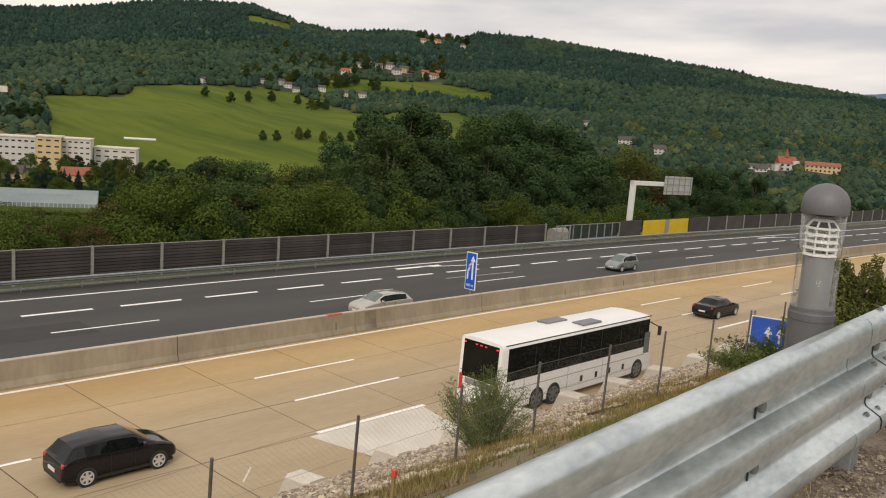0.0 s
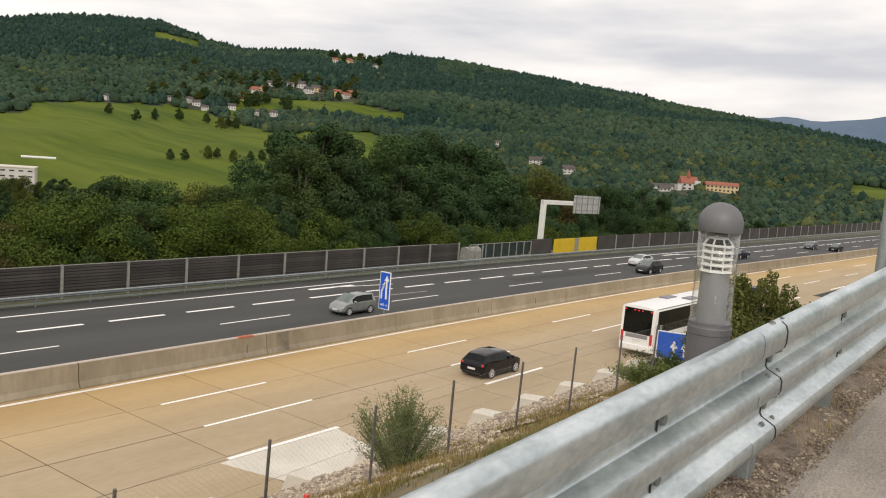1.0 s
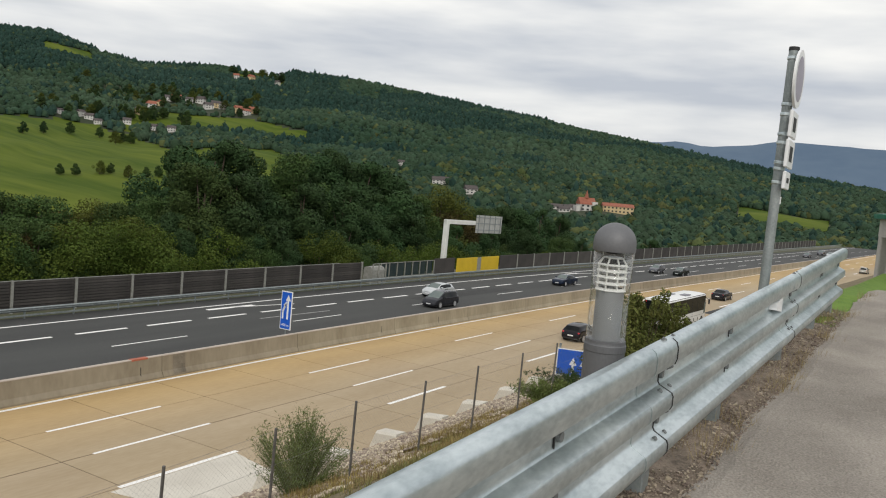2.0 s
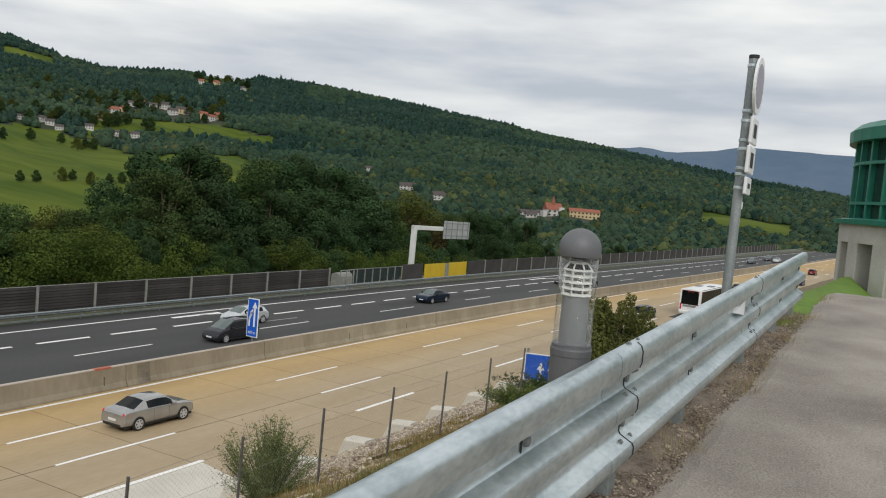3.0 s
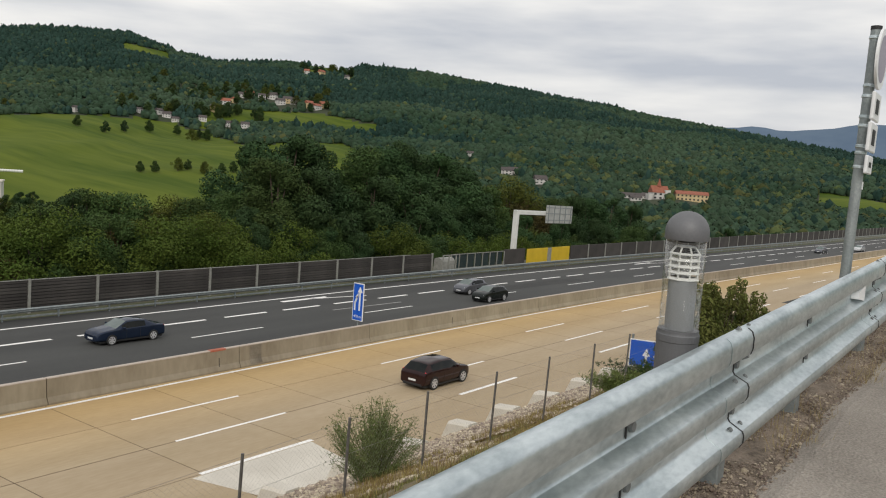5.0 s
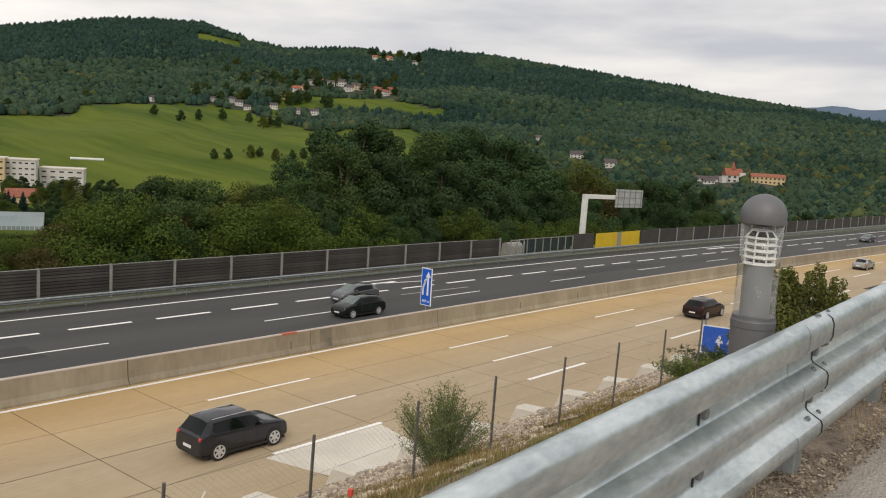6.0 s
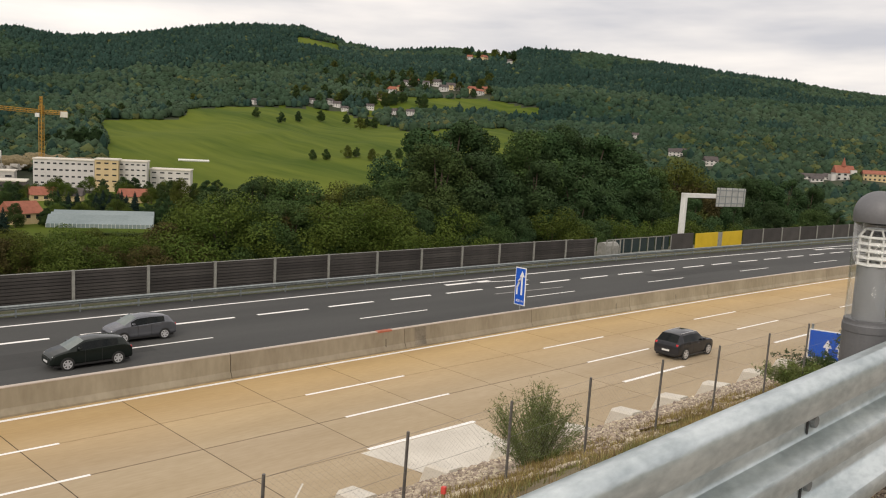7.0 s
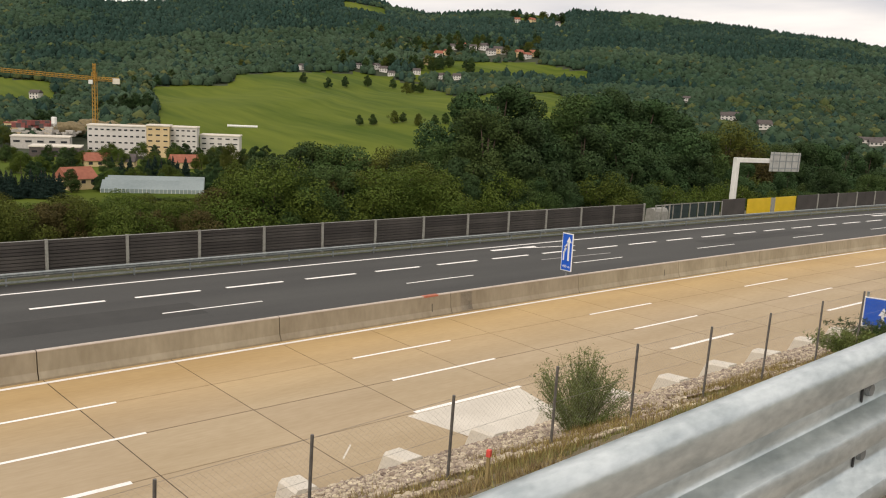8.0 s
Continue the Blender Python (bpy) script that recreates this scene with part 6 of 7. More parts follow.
def build_rotunda():
    """Round teal-glazed building past the end of the footpath."""
    b = thing("rotunda", "round building with teal glazed storey on stone-clad base", "building", m=pose(30, -3.4, 0))
    R = 5.3
    n = 48
    part("plinth", lathe(bmesh.new(), [(R + 0.3, 8.5), (R + 0.3, 10.25), (R + 0.05, 10.4), (0.0, 10.4)], n), M["stone_clad"], b)
    part("core_wall", lathe(bmesh.new(), [(R - 0.5, 10.0), (R - 0.5, 12.5), (0.0, 12.5)], n), M["window_dark"], b)
    for i in range(24):
        a = 2 * math.pi * (i + 0.72) / 24
        m = pose(R * math.cos(a), R * math.sin(a), 0, 0, 0, math.degrees(a))
        part("pier", boxes((-0.55, 0.1, -0.33, 0.33, 10.3, 12.3), bevel=0.03), M["stone_clad"], b, at=m)
    part("lintel", lathe(bmesh.new(), [(R - 0.5, 12.05), (R + 0.12, 12.05), (R + 0.12, 12.6), (R - 0.5, 12.6)], n), M["stone_clad"], b)
    part("ledge", lathe(bmesh.new(), [(R - 0.5, 12.6), (R + 0.3, 12.6), (R + 0.32, 12.74), (R - 0.2, 12.8)], n), M["teal_steel"], b)
    part("glazing", lathe(bmesh.new(), [(R - 0.25, 12.7), (R - 0.25, 15.2), (0.0, 15.2)], n), M["teal_glass"], b)
    for i in range(40):
        a = 2 * math.pi * i / 40
        part("mullion", boxes((-0.06, 0.10, -0.05, 0.05, 12.75, 15.2)), M["teal_steel"], b, at=pose((R - 0.2) * math.cos(a), (R - 0.2) * math.sin(a), 0, 0, 0, math.degrees(a)))
    for z in (13.2, 14.4):
        part("transom", lathe(bmesh.new(), [(R - 0.3, z), (R - 0.08, z), (R - 0.08, z + 0.09), (R - 0.3, z + 0.09)], n), M["teal_steel"], b)
    part("eave", lathe(bmesh.new(), [(R - 0.3, 15.1), (R + 0.1, 15.1), (R + 0.12, 15.45), (R - 0.1, 15.65), (0.0, 15.8)], n), M["teal_steel"], b)


build_rotunda()


# ---- vehicles ----
# station: share of length from the tail, roof or bonnet height, belt height, width, cabin width, what the strip ahead of it is
STYLES = {
    "hatch": [(0, .50, .46, .84, .62, "b"), (.012, .84, .78, .94, .66, "b"), (.035, .97, .91, .97, .70, "r"), (.11, 1.33, 1.02, .985, .62, "p"), (.19, 1.41, 1.01, 1, .64, "c"), (.385, 1.47, .97, 1, .66, "p"), (.405, 1.47, .965, 1, .66, "c"),
              (.60, 1.42, .93, 1, .65, "w"), (.785, 1.0, .93, .985, .72, "b"), (.89, .90, .84, .96, .72, "b"), (.955, .80, .74, .90, .68, "b"), (.99, .66, .60, .80, .6, "b"), (1, .50, .46, .72, .55, "b")],
    "sedan": [(0, .52, .46, .84, .62, "b"), (.01, .86, .80, .93, .68, "b"), (.03, .97, .92, .96, .72, "b"), (.15, 1.01, .95, .99, .72, "r"), (.29, 1.35, .95, 1, .62, "p"), (.31, 1.37, .95, 1, .62, "c"), (.43, 1.42, .94, 1, .63, "p"), (.455, 1.42, .94, 1, .63, "c"),
              (.58, 1.38, .92, 1, .62, "w"), (.73, .97, .91, .99, .70, "b"), (.90, .88, .82, .96, .72, "b"), (.965, .79, .73, .90, .68, "b"), (.99, .65, .59, .82, .6, "b"), (1, .48, .44, .75, .55, "b")],
    "estate": [(0, .52, .46, .84, .62, "b"), (.01, .86, .80, .93, .66, "b"), (.03, .95, .90, .96, .70, "r"), (.12, 1.30, .96, .985, .62, "p"), (.15, 1.36, .95, 1, .63, "c"), (.36, 1.44, .94, 1, .65, "p"), (.385, 1.44, .94, 1, .65, "c"),
               (.58, 1.40, .92, 1, .64, "w"), (.75, .98, .91, .985, .71, "b"), (.90, .87, .81, .96, .72, "b"), (.965, .78, .72, .90, .68, "b"), (.99, .64, .58, .81, .6, "b"), (1, .48, .44, .74, .55, "b")],
    "suv": [(0, .58, .52, .86, .62, "b"), (.012, .98, .92, .94, .66, "b"), (.03, 1.10, 1.04, .97, .70, "r"), (.11, 1.56, 1.08, 1, .63, "p"), (.15, 1.61, 1.08, 1, .64, "c"), (.36, 1.66, 1.06, 1, .65, "p"), (.385, 1.66, 1.055, 1, .65, "c"),
            (.57, 1.61, 1.03, 1, .64, "w"), (.72, 1.12, 1.04, .99, .72, "b"), (.90, 1.02, .96, .96, .74, "b"), (.965, .92, .86, .91, .7, "b"), (.99, .74, .68, .83, .6, "b"), (1, .56, .52, .76, .55, "b")],
    "van": [(0, .54, .48, .86, .62, "b"), (.012, .98, .90, .95, .70, "b"), (.025, 1.08, 1.0, .98, .72, "r"), (.085, 1.58, 1.02, 1, .66, "p"), (.12, 1.63, 1.02, 1, .67, "c"), (.36, 1.68, 1.0, 1, .67, "p"), (.385, 1.68, 1.0, 1, .67, "c"),
            (.60, 1.60, .98, 1, .65, "w"), (.82, 1.02, .95, .98, .72, "b"), (.93, .86, .80, .95, .72, "b"), (.98, .66, .60, .87, .66, "b"), (1, .44, .40, .76, .55, "b")],
}
WHEEL_MESH = {}


def wheel_mesh(r):
    if r in WHEEL_MESH:
        return WHEEL_MESH[r]
    bm = bmesh.new()
    lathe(bm, [(r * 0.66, -0.10), (r * 0.95, -0.105), (r, -0.07), (r, 0.07), (r * 0.95, 0.105), (r * 0.66, 0.10)], 24)
    bmesh.ops.rotate(bm, verts=bm.verts, cent=(0, 0, 0), matrix=Matrix.Rotation(radians(90), 3, "X"))
    tyre = bpy.data.meshes.new("wheel")
    bm.to_mesh(tyre)
    bm.free()
    tyre.materials.append(M["tyre"])
    bm = bmesh.new()
    lathe(bm, [(r * 0.66, 0.0), (r * 0.74, 0.004), (r * 0.74, 0.024), (r * 0.64, 0.024), (r * 0.58, 0.006)], 24)
    for k in range(6):
        box(bm, -r * 0.14, r * 0.14, 0.0, r * 0.66, 0.004, 0.020, m=Matrix.Rotation(2 * math.pi * k / 6, 4, "Z"))
    tube(bm, (0, 0, 0), (0, 0, 0.024), r * 0.15, r * 0.13, 12)
    bmesh.ops.rotate(bm, verts=bm.verts, cent=(0, 0, 0), matrix=Matrix.Rotation(radians(90), 3, "X"))
    rim = bpy.data.meshes.new("rim")
    bm.to_mesh(rim)
    bm.free()
    rim.materials.append(M["rim"] if r < 0.45 else M["bolt"])
    WHEEL_MESH[r] = (tyre, rim)
    return WHEEL_MESH[r]


def add_wheel(owner, x, y, r, dull=False):
    tyre, rim = wheel_mesh(r)
    w = new("wheel", tyre)
    w.parent = owner
    w.location = (x, y, r)
    q = new("rim", rim)
    q.parent = w
    q.matrix_basis = pose(0, -0.088, 0) if y < 0 else pose(0, 0.088, 0, 0, 0, 180)
    s = 1 if y > 0 else -1
    # Near-black disc on the body side stands in for the arch's shaded gap.
    bm = bmesh.new()
    tube(bm, (x, y + s * 0.040, r + 0.015), (x, y + s * 0.104, r + 0.015), r * 1.07, r * 1.07, 28)
    part("wheel_gap_shade", bm, M["slot"], owner)


def car(label, style, L, W, H, paint, wheel_r=0.32, glass="car_glass", roof_rails=False, brake=False, screen="car_glass", tall=False):
    """A car with its tail at -L/2 and its nose at +L/2, standing on z = 0."""
    st = STYLES[style]
    k = H / max(s[1] for s in st)
    c = thing("car", label, "car")
    rows = []
    hw = W / 2
    # refine the stations for a rounder outline
    fine = []
    for a, b in zip(st, st[1:]):
        n = 2 if a[5] in "bw" else 1
        for i in range(n):
            t = i / n
            fine.append(tuple(a[j] + (b[j] - a[j]) * t for j in range(5)) + (a[5],))
    fine.append(st[-1])
    for u, top, belt, w, wg, tag in fine:
        top, belt = top * k, belt * k
        x = (u - 0.5) * L
        z0 = 0.20 * k + 0.05 * (abs(u - 0.5) * 2) ** 6
        h = max(top - belt, 0.02)
        wb = w * hw * 0.97
        wt = min(wg * hw * 1.14, wb)
        half = [(w * hw * 0.86, z0), (w * hw * 0.985, z0 + 0.10), (w * hw, z0 + (belt - z0) * 0.55), (wb, belt), (wb + (wt - wb) * 0.10, belt + 0.07 * h),
                (wb + (wt - wb) * 0.88, belt + 0.80 * h), (wt * 0.93, belt + 0.955 * h), (wt * 0.52, belt + h), (0, belt + h + 0.018)]
        rows.append((x, half, tag))
    # one closed cage, smoothed, then split into body and panes
    cage = bmesh.new()
    grid = [[cage.verts.new((x, -y, z)) for y, z in half] + [cage.verts.new((x, y, z)) for y, z in half[-2::-1]] for x, half, _ in rows]
    for i in range(len(rows) - 1):
        tag = rows[i][2]
        for j in range(16):
            lane = j if j < 8 else 15 - j
            kind = 0
            if lane == 4 and (tag == "c" or (tag == "p" and rows[i - 1][2] == "c") or (tag == "w" and rows[i - 1][2] != "w")):
                kind = 1 if j < 8 else 2
            elif tag == "w" and lane in (6, 7):
                kind = 3
            elif tag == "r" and lane in (6, 7):
                kind = 4
            f = cage.faces.new((grid[i][j], grid[i + 1][j], grid[i + 1][j + 1], grid[i][j + 1]))
            f.material_index = kind
    cage.faces.new(grid[0])
    cage.faces.new(grid[-1][::-1])
    for i in range(len(rows) - 1):
        cage.faces.new((grid[i][0], grid[i][16], grid[i + 1][16], grid[i + 1][0]))
    bmesh.ops.recalc_face_normals(cage, faces=cage.faces)
    sharp = cage.edges.layers.float.new("crease_edge")
    for e in cage.edges:
        kinds = {f.material_index for f in e.link_faces}
        if len(kinds) > 1:
            e[sharp] = 1.0
    pinned = cage.verts.layers.float.new("crease_vert")
    for v in cage.verts:
        if sum(e[sharp] > 0.5 for e in v.link_edges) > 1:
            panes = [f for f in v.link_faces if f.material_index > 0]
            v[pinned] = 1.0 if len(panes) < 2 or panes[0].material_index != panes[1].material_index else 0.5
    me = bpy.data.meshes.new("cage")
    cage.to_mesh(me)
    cage.free()
    for _ in range(5):
        me.materials.append(None)
    tmp = new("cage", me)
    sd = tmp.modifiers.new("round", "SUBSURF")
    sd.levels = 2
    got = tmp.evaluated_get(bpy.context.evaluated_depsgraph_get()).to_mesh()
    full = bmesh.new()
    full.from_mesh(got)
    bpy.data.objects.remove(tmp)
    for kind, q in enumerate(("body", "side_window", "side_window", "windscreen", "rear_window")):
        bm = full.copy()
        bmesh.ops.delete(bm, geom=[f for f in bm.faces if f.material_index != kind], context="FACES")
        for f in bm.faces:
            f.material_index = 0
        part(q, bm, paint if q == "body" else M[screen] if q == "windscreen" else M[glass], c, smooth=True)
    full.free()
    part("underbody", boxes((-L * 0.46, L * 0.46, -hw * 0.84, hw * 0.84, 0.16, 0.24 * k + 0.02)), M["trim"], c)
    wb = 0.305
    for x in (-L * wb, L * (wb + 0.005)):
        for s in (-1, 1):
            add_wheel(c, x, s * (hw - 0.100), wheel_r)
    belt = [r for r in st if r[5] == "c"][0][2] * k
    nose = [r for r in st if r[0] > 0.94][0][1] * k
    tail = st[1][1] * k
    for s in (-1, 1):
        part("headlamp", box(bmesh.new(), -0.20, 0.12, -0.11, 0.11, -0.050, 0.045, bevel=0.03, m=pose(L * 0.440, s * hw * 0.70, nose - 0.075, 0, 16, -s * 30)), M["lamp_clear"], c)
        part("tail_lamp", box(bmesh.new(), -0.10, 0.22, -0.085, 0.085, -0.075 if not tall else -0.15, 0.075 if not tall else 0.13, bevel=0.03, m=pose(-L * (0.468 if not tall else 0.452), s * hw * 0.80, tail - 0.03, 0, 8 if not tall else 18, s * 16)), M["lamp_lit" if brake else "lamp_red"], c)
        xm = (([r for r in st if r[5] == "w"][0][0] + 0.07) - 0.5) * L
        part("mirror", box(bmesh.new(), -0.07, 0.07, -0.10, 0.10, -0.06, 0.07, bevel=0.025, m=pose(xm, s * (hw * 1.0 + 0.07), belt + 0.06)), paint, c)
        part("sill", boxes((-L * 0.24, L * 0.24, s * hw * 0.985 - 0.012, s * hw * 0.985 + 0.012, 0.20, 0.30)), M["trim"], c)
        for u in (0.31, 0.50):
            part("door_handle", boxes(((u - 0.5) * L - 0.10, (u - 0.5) * L + 0.08, s * hw - 0.012, s * hw + 0.022, belt - 0.13, belt - 0.10), bevel=0.006), paint, c)
        for u in (0.395, 0.60):
            part("door_seam", boxes(((u - 0.5) * L - 0.006, (u - 0.5) * L + 0.006, s * hw * 0.992 - 0.004, s * hw * 0.998 + 0.003, 0.32, belt - 0.03)), M["slot"], c)
        if roof_rails:
            part("roof_rail", tubes(((-L * 0.33, s * hw * 0.60, H - 0.055), (L * 0.06, s * hw * 0.62, H - 0.015), 0.018), n=6), M["rim"], c)
    part("plate", boxes((-L * 0.5 - 0.012, -L * 0.5 + 0.02, -0.26, 0.26, 0.50, 0.61)), M["plate"], c, "white plate with plain bars")
    part("plate", boxes((L * 0.5 - 0.01, L * 0.5 + 0.014, -0.26, 0.26, 0.38, 0.48)), M["plate"], c, "white plate with plain bars")
    part("grille", box(bmesh.new(), -0.03, 0.03, -hw * 0.42, hw * 0.42, -0.06, 0.06, bevel=0.01, m=pose(L * 0.487, 0, nose - 0.24, 0, 10, 0)), M["trim"], c)
    part("bumper_trim", boxes((-L * 0.5 - 0.006, -L * 0.5 + 0.10, -hw * 0.72, hw * 0.72, 0.24, 0.40), bevel=0.03), M["trim"], c)
    return c


def coach():
    b = thing("coach", "large white coach with black window band and grey roof hatches", "coach")
    L, W = 13.2, 2.55
    hw = W / 2
    # body shell, rounded at the roof edges, with leaning nose and tail
    prof = [(-hw * 0.97, 0.32), (-hw, 0.45), (-hw, 3.12), (-hw * 0.985, 3.25), (-hw * 0.93, 3.33), (-hw * 0.5, 3.385), (0, 3.40), (hw * 0.5, 3.385), (hw * 0.93, 3.33), (hw * 0.985, 3.25), (hw, 3.12), (hw, 0.45), (hw * 0.97, 0.32)]
    bm = bmesh.new()
    rings = []
    for x, tilt, sc in ((-L / 2, 0.10, 0.95), (-L / 2 + 0.12, 0.06, 1.0), (L / 2 - 0.75, -0.05, 1.0), (L / 2 - 0.25, -0.50, 0.975), (L / 2, -0.75, 0.92)):
        rings.append([bm.verts.new((x + tilt * max(z - 1.2, 0) / 2.3, y * sc, z)) for y, z in prof])
    for a, c in zip(rings, rings[1:]):
        for i in range(len(prof)):
            j = (i + 1) % len(prof)
            bm.faces.new((a[i], a[j], c[j], c[i]))
    bm.faces.new(rings[0][::-1])
    bm.faces.new(rings[-1])
    bmesh.ops.recalc_face_normals(bm, faces=bm.faces)
    part("body", bm, COACH_WHITE, b, smooth=True)
    for s in (-1, 1):
        part("window_band", box(bmesh.new(), -6.15, 5.85, -0.012, 0.012, 1.66, 3.17, bevel=0.008, m=pose(0, s * (hw + 0.004), 0)), M["car_glass"], b)
        for i in range(6):
            part("window_seam", boxes((-4.2 + 1.8 * i, -4.17 + 1.8 * i, s * (hw + 0.017) - 0.004, s * (hw + 0.017) + 0.004, 1.75, 3.12)), M["slot"], b)
        part("side_screen", box(bmesh.new(), 5.45, 6.0, -0.012, 0.012, 1.30, 2.45, bevel=0.006, m=pose(0, s * (hw + 0.010), 0)), M["car_glass_pale"], b)
        part("roof_edge", boxes((-6.3, 6.1, s * hw * 0.955 - 0.025, s * hw * 0.955 + 0.025, 3.28, 3.325), bevel=0.01), M["trim"], b, "black roof edge strip")
        part("waist_line", boxes((-6.4, 5.6, s * (hw + 0.003) - 0.004, s * (hw + 0.003) + 0.006, 1.24, 1.27)), M["grey_light"], b)
        part("skirt_line", boxes((-6.1, 5.6, s * (hw + 0.003) - 0.004, s * (hw + 0.003) + 0.006, 0.62, 0.64)), M["grey_light"], b)
        for x in (-0.4, 0.9, 2.1, 3.4):
            part("side_vent", boxes((x, x + 0.22, s * (hw + 0.002) - 0.004, s * (hw + 0.002) + 0.008, 0.72, 1.02), bevel=0.01), M["trim"], b)
        for x in (-5.6, -4.9, -1.5, 1.5):
            part("hatch_seam", boxes((x, x + 0.02, s * (hw + 0.002) - 0.003, s * (hw + 0.002) + 0.005, 0.5, 1.7)), M["grey_light"], b)
        part("tail_lamp", boxes((-L / 2 - 0.02, -L / 2 + 0.15, s * 1.06 - 0.10, s * 1.06 + 0.10, 0.85, 1.60), bevel=0.03), M["lamp_red"], b)
        part("mirror", box(bmesh.new(), -0.10, 0.10, -0.08, 0.08, -0.28, 0.25, bevel=0.04, m=pose(L / 2 + 0.15, s * 1.42, 2.45)), M["trim"], b)
        part("mirror_arm", tubes(((L / 2 - 0.5, s * 1.15, 2.95), (L / 2 + 0.1, s * 1.42, 2.65), 0.03), n=6), M["trim"], b)
        for x in (-3.85, -2.55, 4.95):
            add_wheel(b, x, s * (hw - 0.10), 0.50)
    part("rear_window", box(bmesh.new(), -0.012, 0.012, -1.03, 1.03, 0.0, 1.72, bevel=0.008, m=pose(-L / 2 + 0.012, 0, 1.50, 0, 2.4, 0)), M["car_glass"], b)
    part("windscreen", box(bmesh.new(), -0.012, 0.012, -1.05, 1.05, 1.3, 3.0, bevel=0.008, m=pose(L / 2 + 0.32, 0, 0, 0, -18, 0)), M["car_glass"], b)
    for y in (-0.95, -0.28, 0.0, 0.28, 0.95):
        part("marker_lamp", boxes((-L / 2 + 0.04, -L / 2 + 0.10, y - 0.05, y + 0.05, 3.07, 3.11)), M["lamp_lit"], b)
    for x, y in ((-0.5, 0.62), (0.9, -0.52)):
        part("roof_hatch", boxes((x - 0.85, x + 0.85, y - 0.36, y + 0.36, 3.36, 3.46), bevel=0.04), M["hatch_grey"], b, "grey roof hatch")
    part("rear_bumper", boxes((-L / 2 - 0.08, -L / 2 + 0.2, -1.2, 1.2, 0.35, 0.75), bevel=0.05), COACH_WHITE, b)
    part("plate", boxes((-L / 2 - 0.02, -L / 2 + 0.05, -0.26, 0.26, 1.0, 1.12)), M["plate"], b, "white plate with plain bars")
    part("engine_grille", boxes((-L / 2 - 0.01, -L / 2 + 0.05, -0.8, 0.8, 1.2, 1.45), bevel=0.01), M["grey_light"], b)
    return b


COACH_WHITE = surf("white_coach_paint", (0.80, 0.80, 0.79), (0.86, 0.86, 0.85), 0.8, 0.3)
M["hatch_grey"] = surf("grey_hatch", (0.12, 0.12, 0.14), (0.20, 0.20, 0.22), 2, 0.4)

BLACK = car_paint("black_car_paint", (0.010, 0.009, 0.012))
SILVER = car_paint("silver_car_paint", (0.36, 0.355, 0.345), 0.3, 0.6)
MAROON = car_paint("dark_maroon_paint", (0.022, 0.008, 0.008))
GREY = car_paint("dark_grey_paint", (0.026, 0.027, 0.032))
CHAMPAGNE = car_paint("pale_champagne_paint", (0.42, 0.41, 0.36), 0.35, 0.4)
SAGE = car_paint("silver_green_paint", (0.27, 0.29, 0.285), 0.3, 0.5)
WHITE = car_paint("silver_white_paint", (0.52, 0.54, 0.55), 0.3, 0.3)
NAVY = car_paint("dark_blue_paint", (0.010, 0.018, 0.038))
STEEL = car_paint("steel_grey_paint", (0.13, 0.135, 0.15), 0.3, 0.5)
BOTTLE = car_paint("blackish_green_paint", (0.010, 0.014, 0.012))
PURPLE = car_paint("blue_violet_paint", (0.06, 0.05, 0.16))
RED = car_paint("red_car_paint", (0.16, 0.02, 0.02))

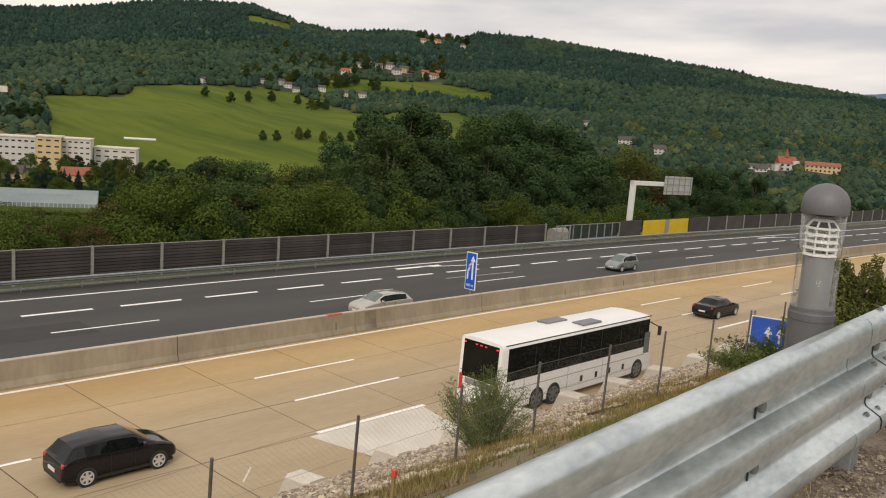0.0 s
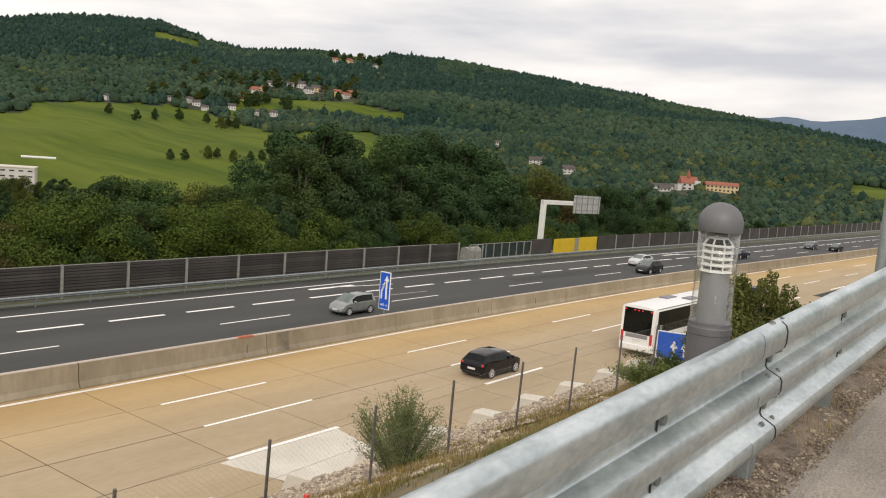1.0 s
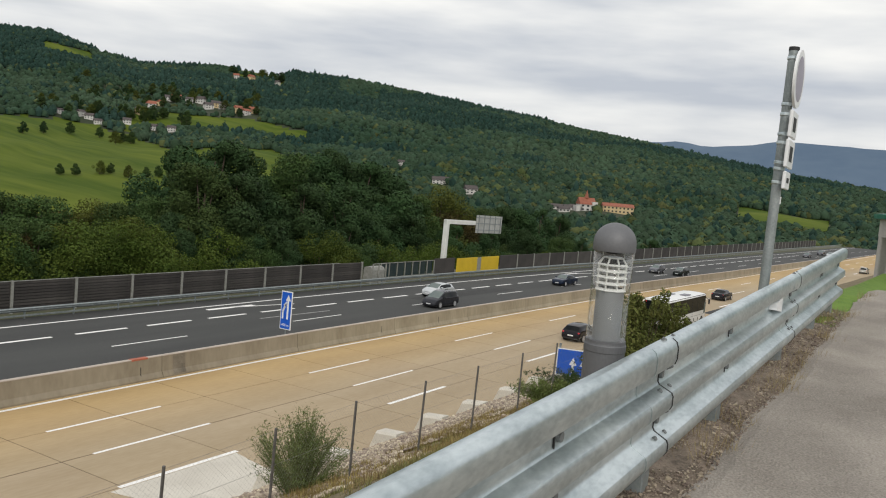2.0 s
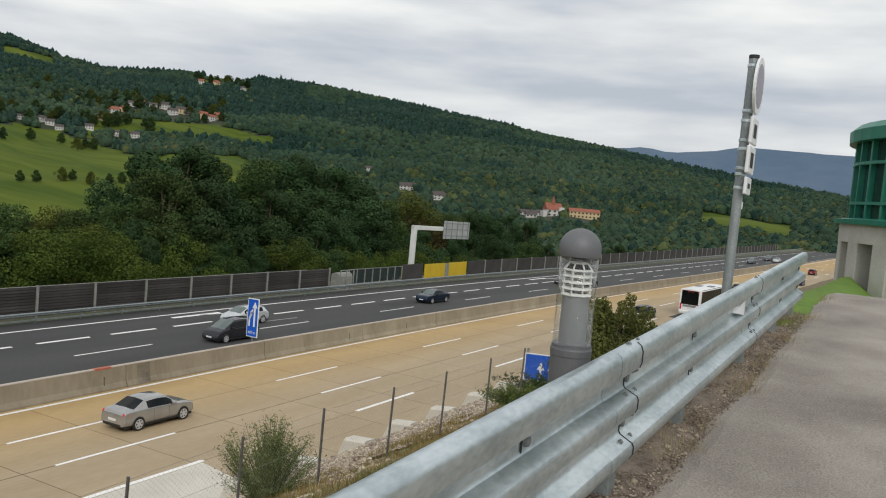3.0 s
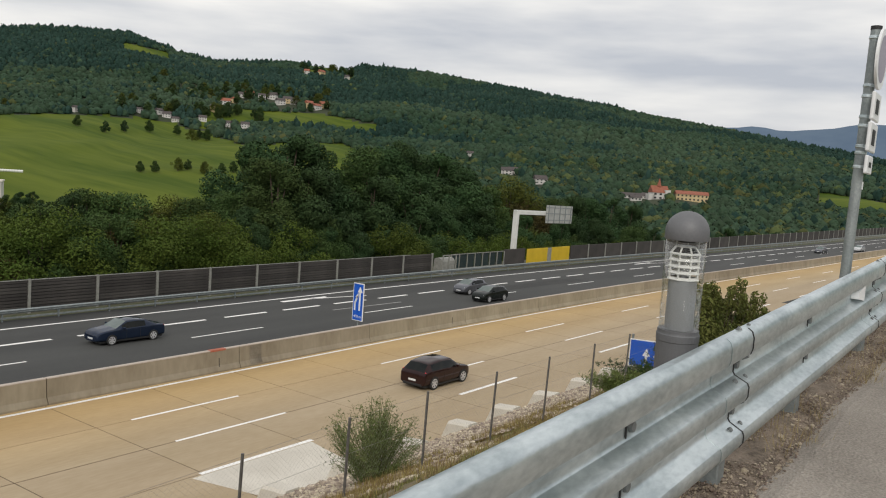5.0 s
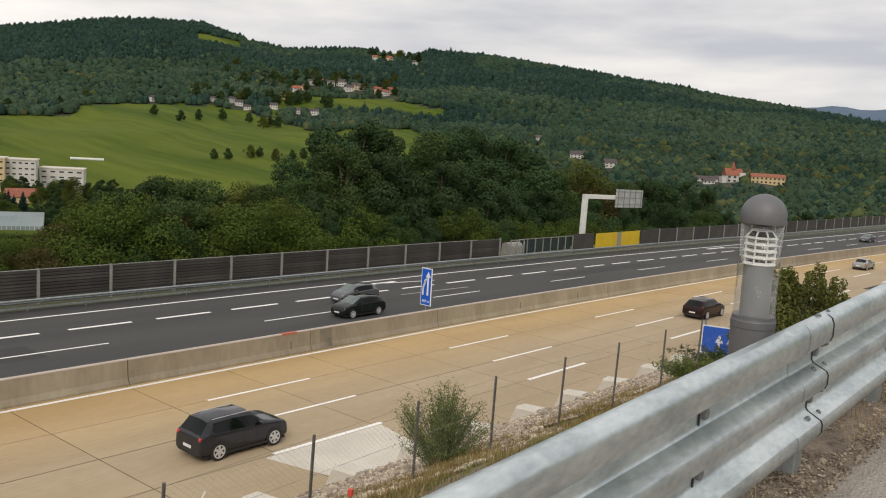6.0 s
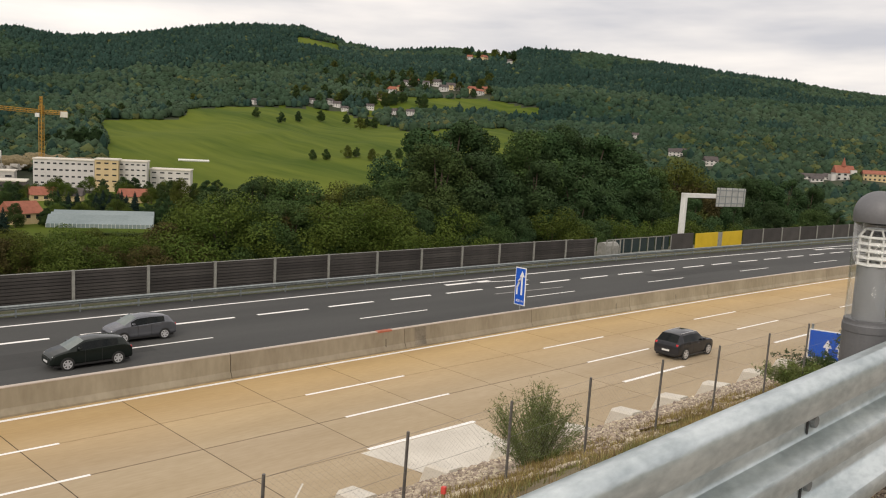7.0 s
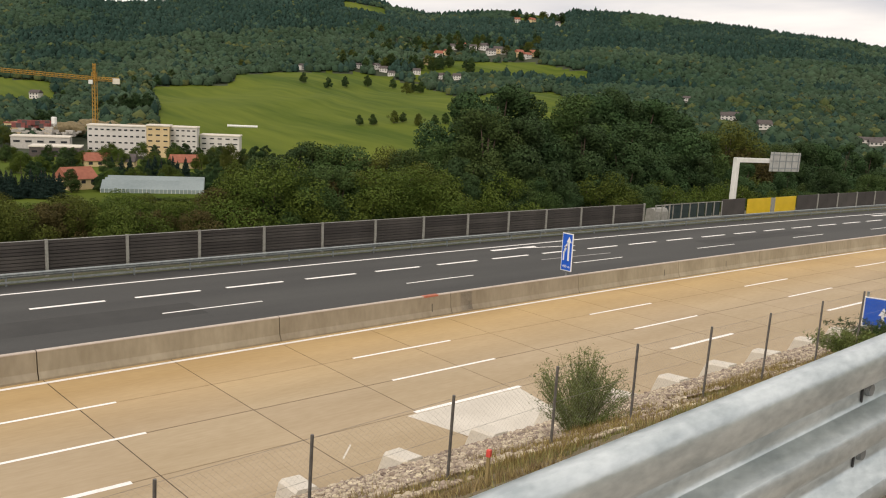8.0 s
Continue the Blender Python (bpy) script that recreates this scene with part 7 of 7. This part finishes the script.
# vehicle, time and place of its middle, speed along x, lane middle at two times
FLEET = [
    (car("black hatchback with lit red tail lamps", "hatch", 4.10, 1.80, 1.46, BLACK), 0.0, 12.5, 28.0, 26.95, 26.95),
    (coach(), 0.0, 34.3, 25.0, 23.55, 23.55),
    (car("black saloon car in the middle lane", "sedan", 4.60, 1.82, 1.43, BLACK), 0.0, 60.1, 29.0, 28.0, 27.6),
    (car("old silver saloon car with black trim", "sedan", 4.49, 1.72, 1.42, SILVER), 3.5, 44.2, 30.8, 31.65, 31.5),
    (car("dark maroon estate car with tall red tail lamps", "estate", 4.60, 1.89, 1.60, MAROON, 0.36, tall=True), 4.5, 25.3, 27.6, 28.1, 28.1),
    (car("dark grey compact off-roader with roof rails", "suv", 4.30, 1.85, 1.62, GREY, 0.36, roof_rails=True), 6.0, 19.7, 27.2, 27.2, 27.3),
    (car("pale champagne estate car with roof rails", "estate", 4.55, 1.80, 1.46, CHAMPAGNE, roof_rails=True, screen="car_glass_pale"), 0.0, 37.3, -36.8, 40.75, 40.75),
    (car("small silver-green one-box hatchback", "van", 3.70, 1.72, 1.58, SAGE, 0.30, screen="car_glass_pale"), 0.0, 71.9, -25.7, 44.0, 44.0),
    (car("dark grey people carrier with roof rails", "van", 4.45, 1.84, 1.64, GREY, roof_rails=True, screen="car_glass_pale"), 2.0, 72.6, -25.2, 43.95, 43.95),
    (car("silver-white hatchback in the outer lane", "hatch", 4.35, 1.80, 1.48, WHITE, screen="car_glass_pale"), 2.0, 78.9, -25.3, 48.3, 48.3),
    (car("dark blue saloon car", "sedan", 4.85, 1.86, 1.45, NAVY, screen="car_glass_pale"), 3.5, 69.45, -25.4, 46.4, 47.5),
    (car("steel grey small hatchback in the outer lane", "hatch", 4.00, 1.71, 1.48, STEEL, 0.31, screen="car_glass_pale"), 6.5, 32.9, -25.3, 47.75, 47.75),
    (car("blackish green hatchback with lit headlamps", "hatch", 4.20, 1.76, 1.48, BOTTLE, screen="car_glass_pale"), 6.0, 42.25, -26.4, 43.85, 43.85),
    (car("dark grey saloon car far off", "sedan", 4.6, 1.8, 1.45, STEEL, screen="car_glass_pale"), 3.5, 234.0, -25.0, 46.5, 46.5),
    (car("white hatchback car far off", "hatch", 4.3, 1.8, 1.5, WHITE, screen="car_glass_pale"), 3.5, 256.0, -25.0, 43.8, 43.8),
    (car("grey estate car far off", "suv", 4.6, 1.85, 1.65, STEEL, screen="car_glass_pale"), 3.5, 262.0, -25.0, 47.5, 47.5),
    (car("small blue-violet car far off", "hatch", 4.0, 1.7, 1.5, PURPLE), 3.5, 196.0, 27.0, 24.0, 24.0),
    (car("small red car far off", "hatch", 4.0, 1.7, 1.5, RED), 3.5, 238.0, 27.0, 27.6, 27.6),
    (car("pale beige car far off", "hatch", 4.2, 1.75, 1.5, CHAMPAGNE), 3.5, 264.0, 28.0, 24.5, 24.5),
]


def motions():
    for ob, t0, x0, v, ya, yb in FLEET:
        rows = []
        for i in range(17):
            t = i * 0.5
            x = x0 + v * (t - t0)
            k = min(max((t - 2.0) / 2.5, 0), 1)
            y = ya + (yb - ya) * k - bend(x)
            head = math.degrees(math.atan2(bend(x - 1) - bend(x + 1), 2))
            rows.append((t, pose(x, y, 0.006, 0, 0, head if v > 0 else head + 180)))
        walk(ob, rows)


motions()
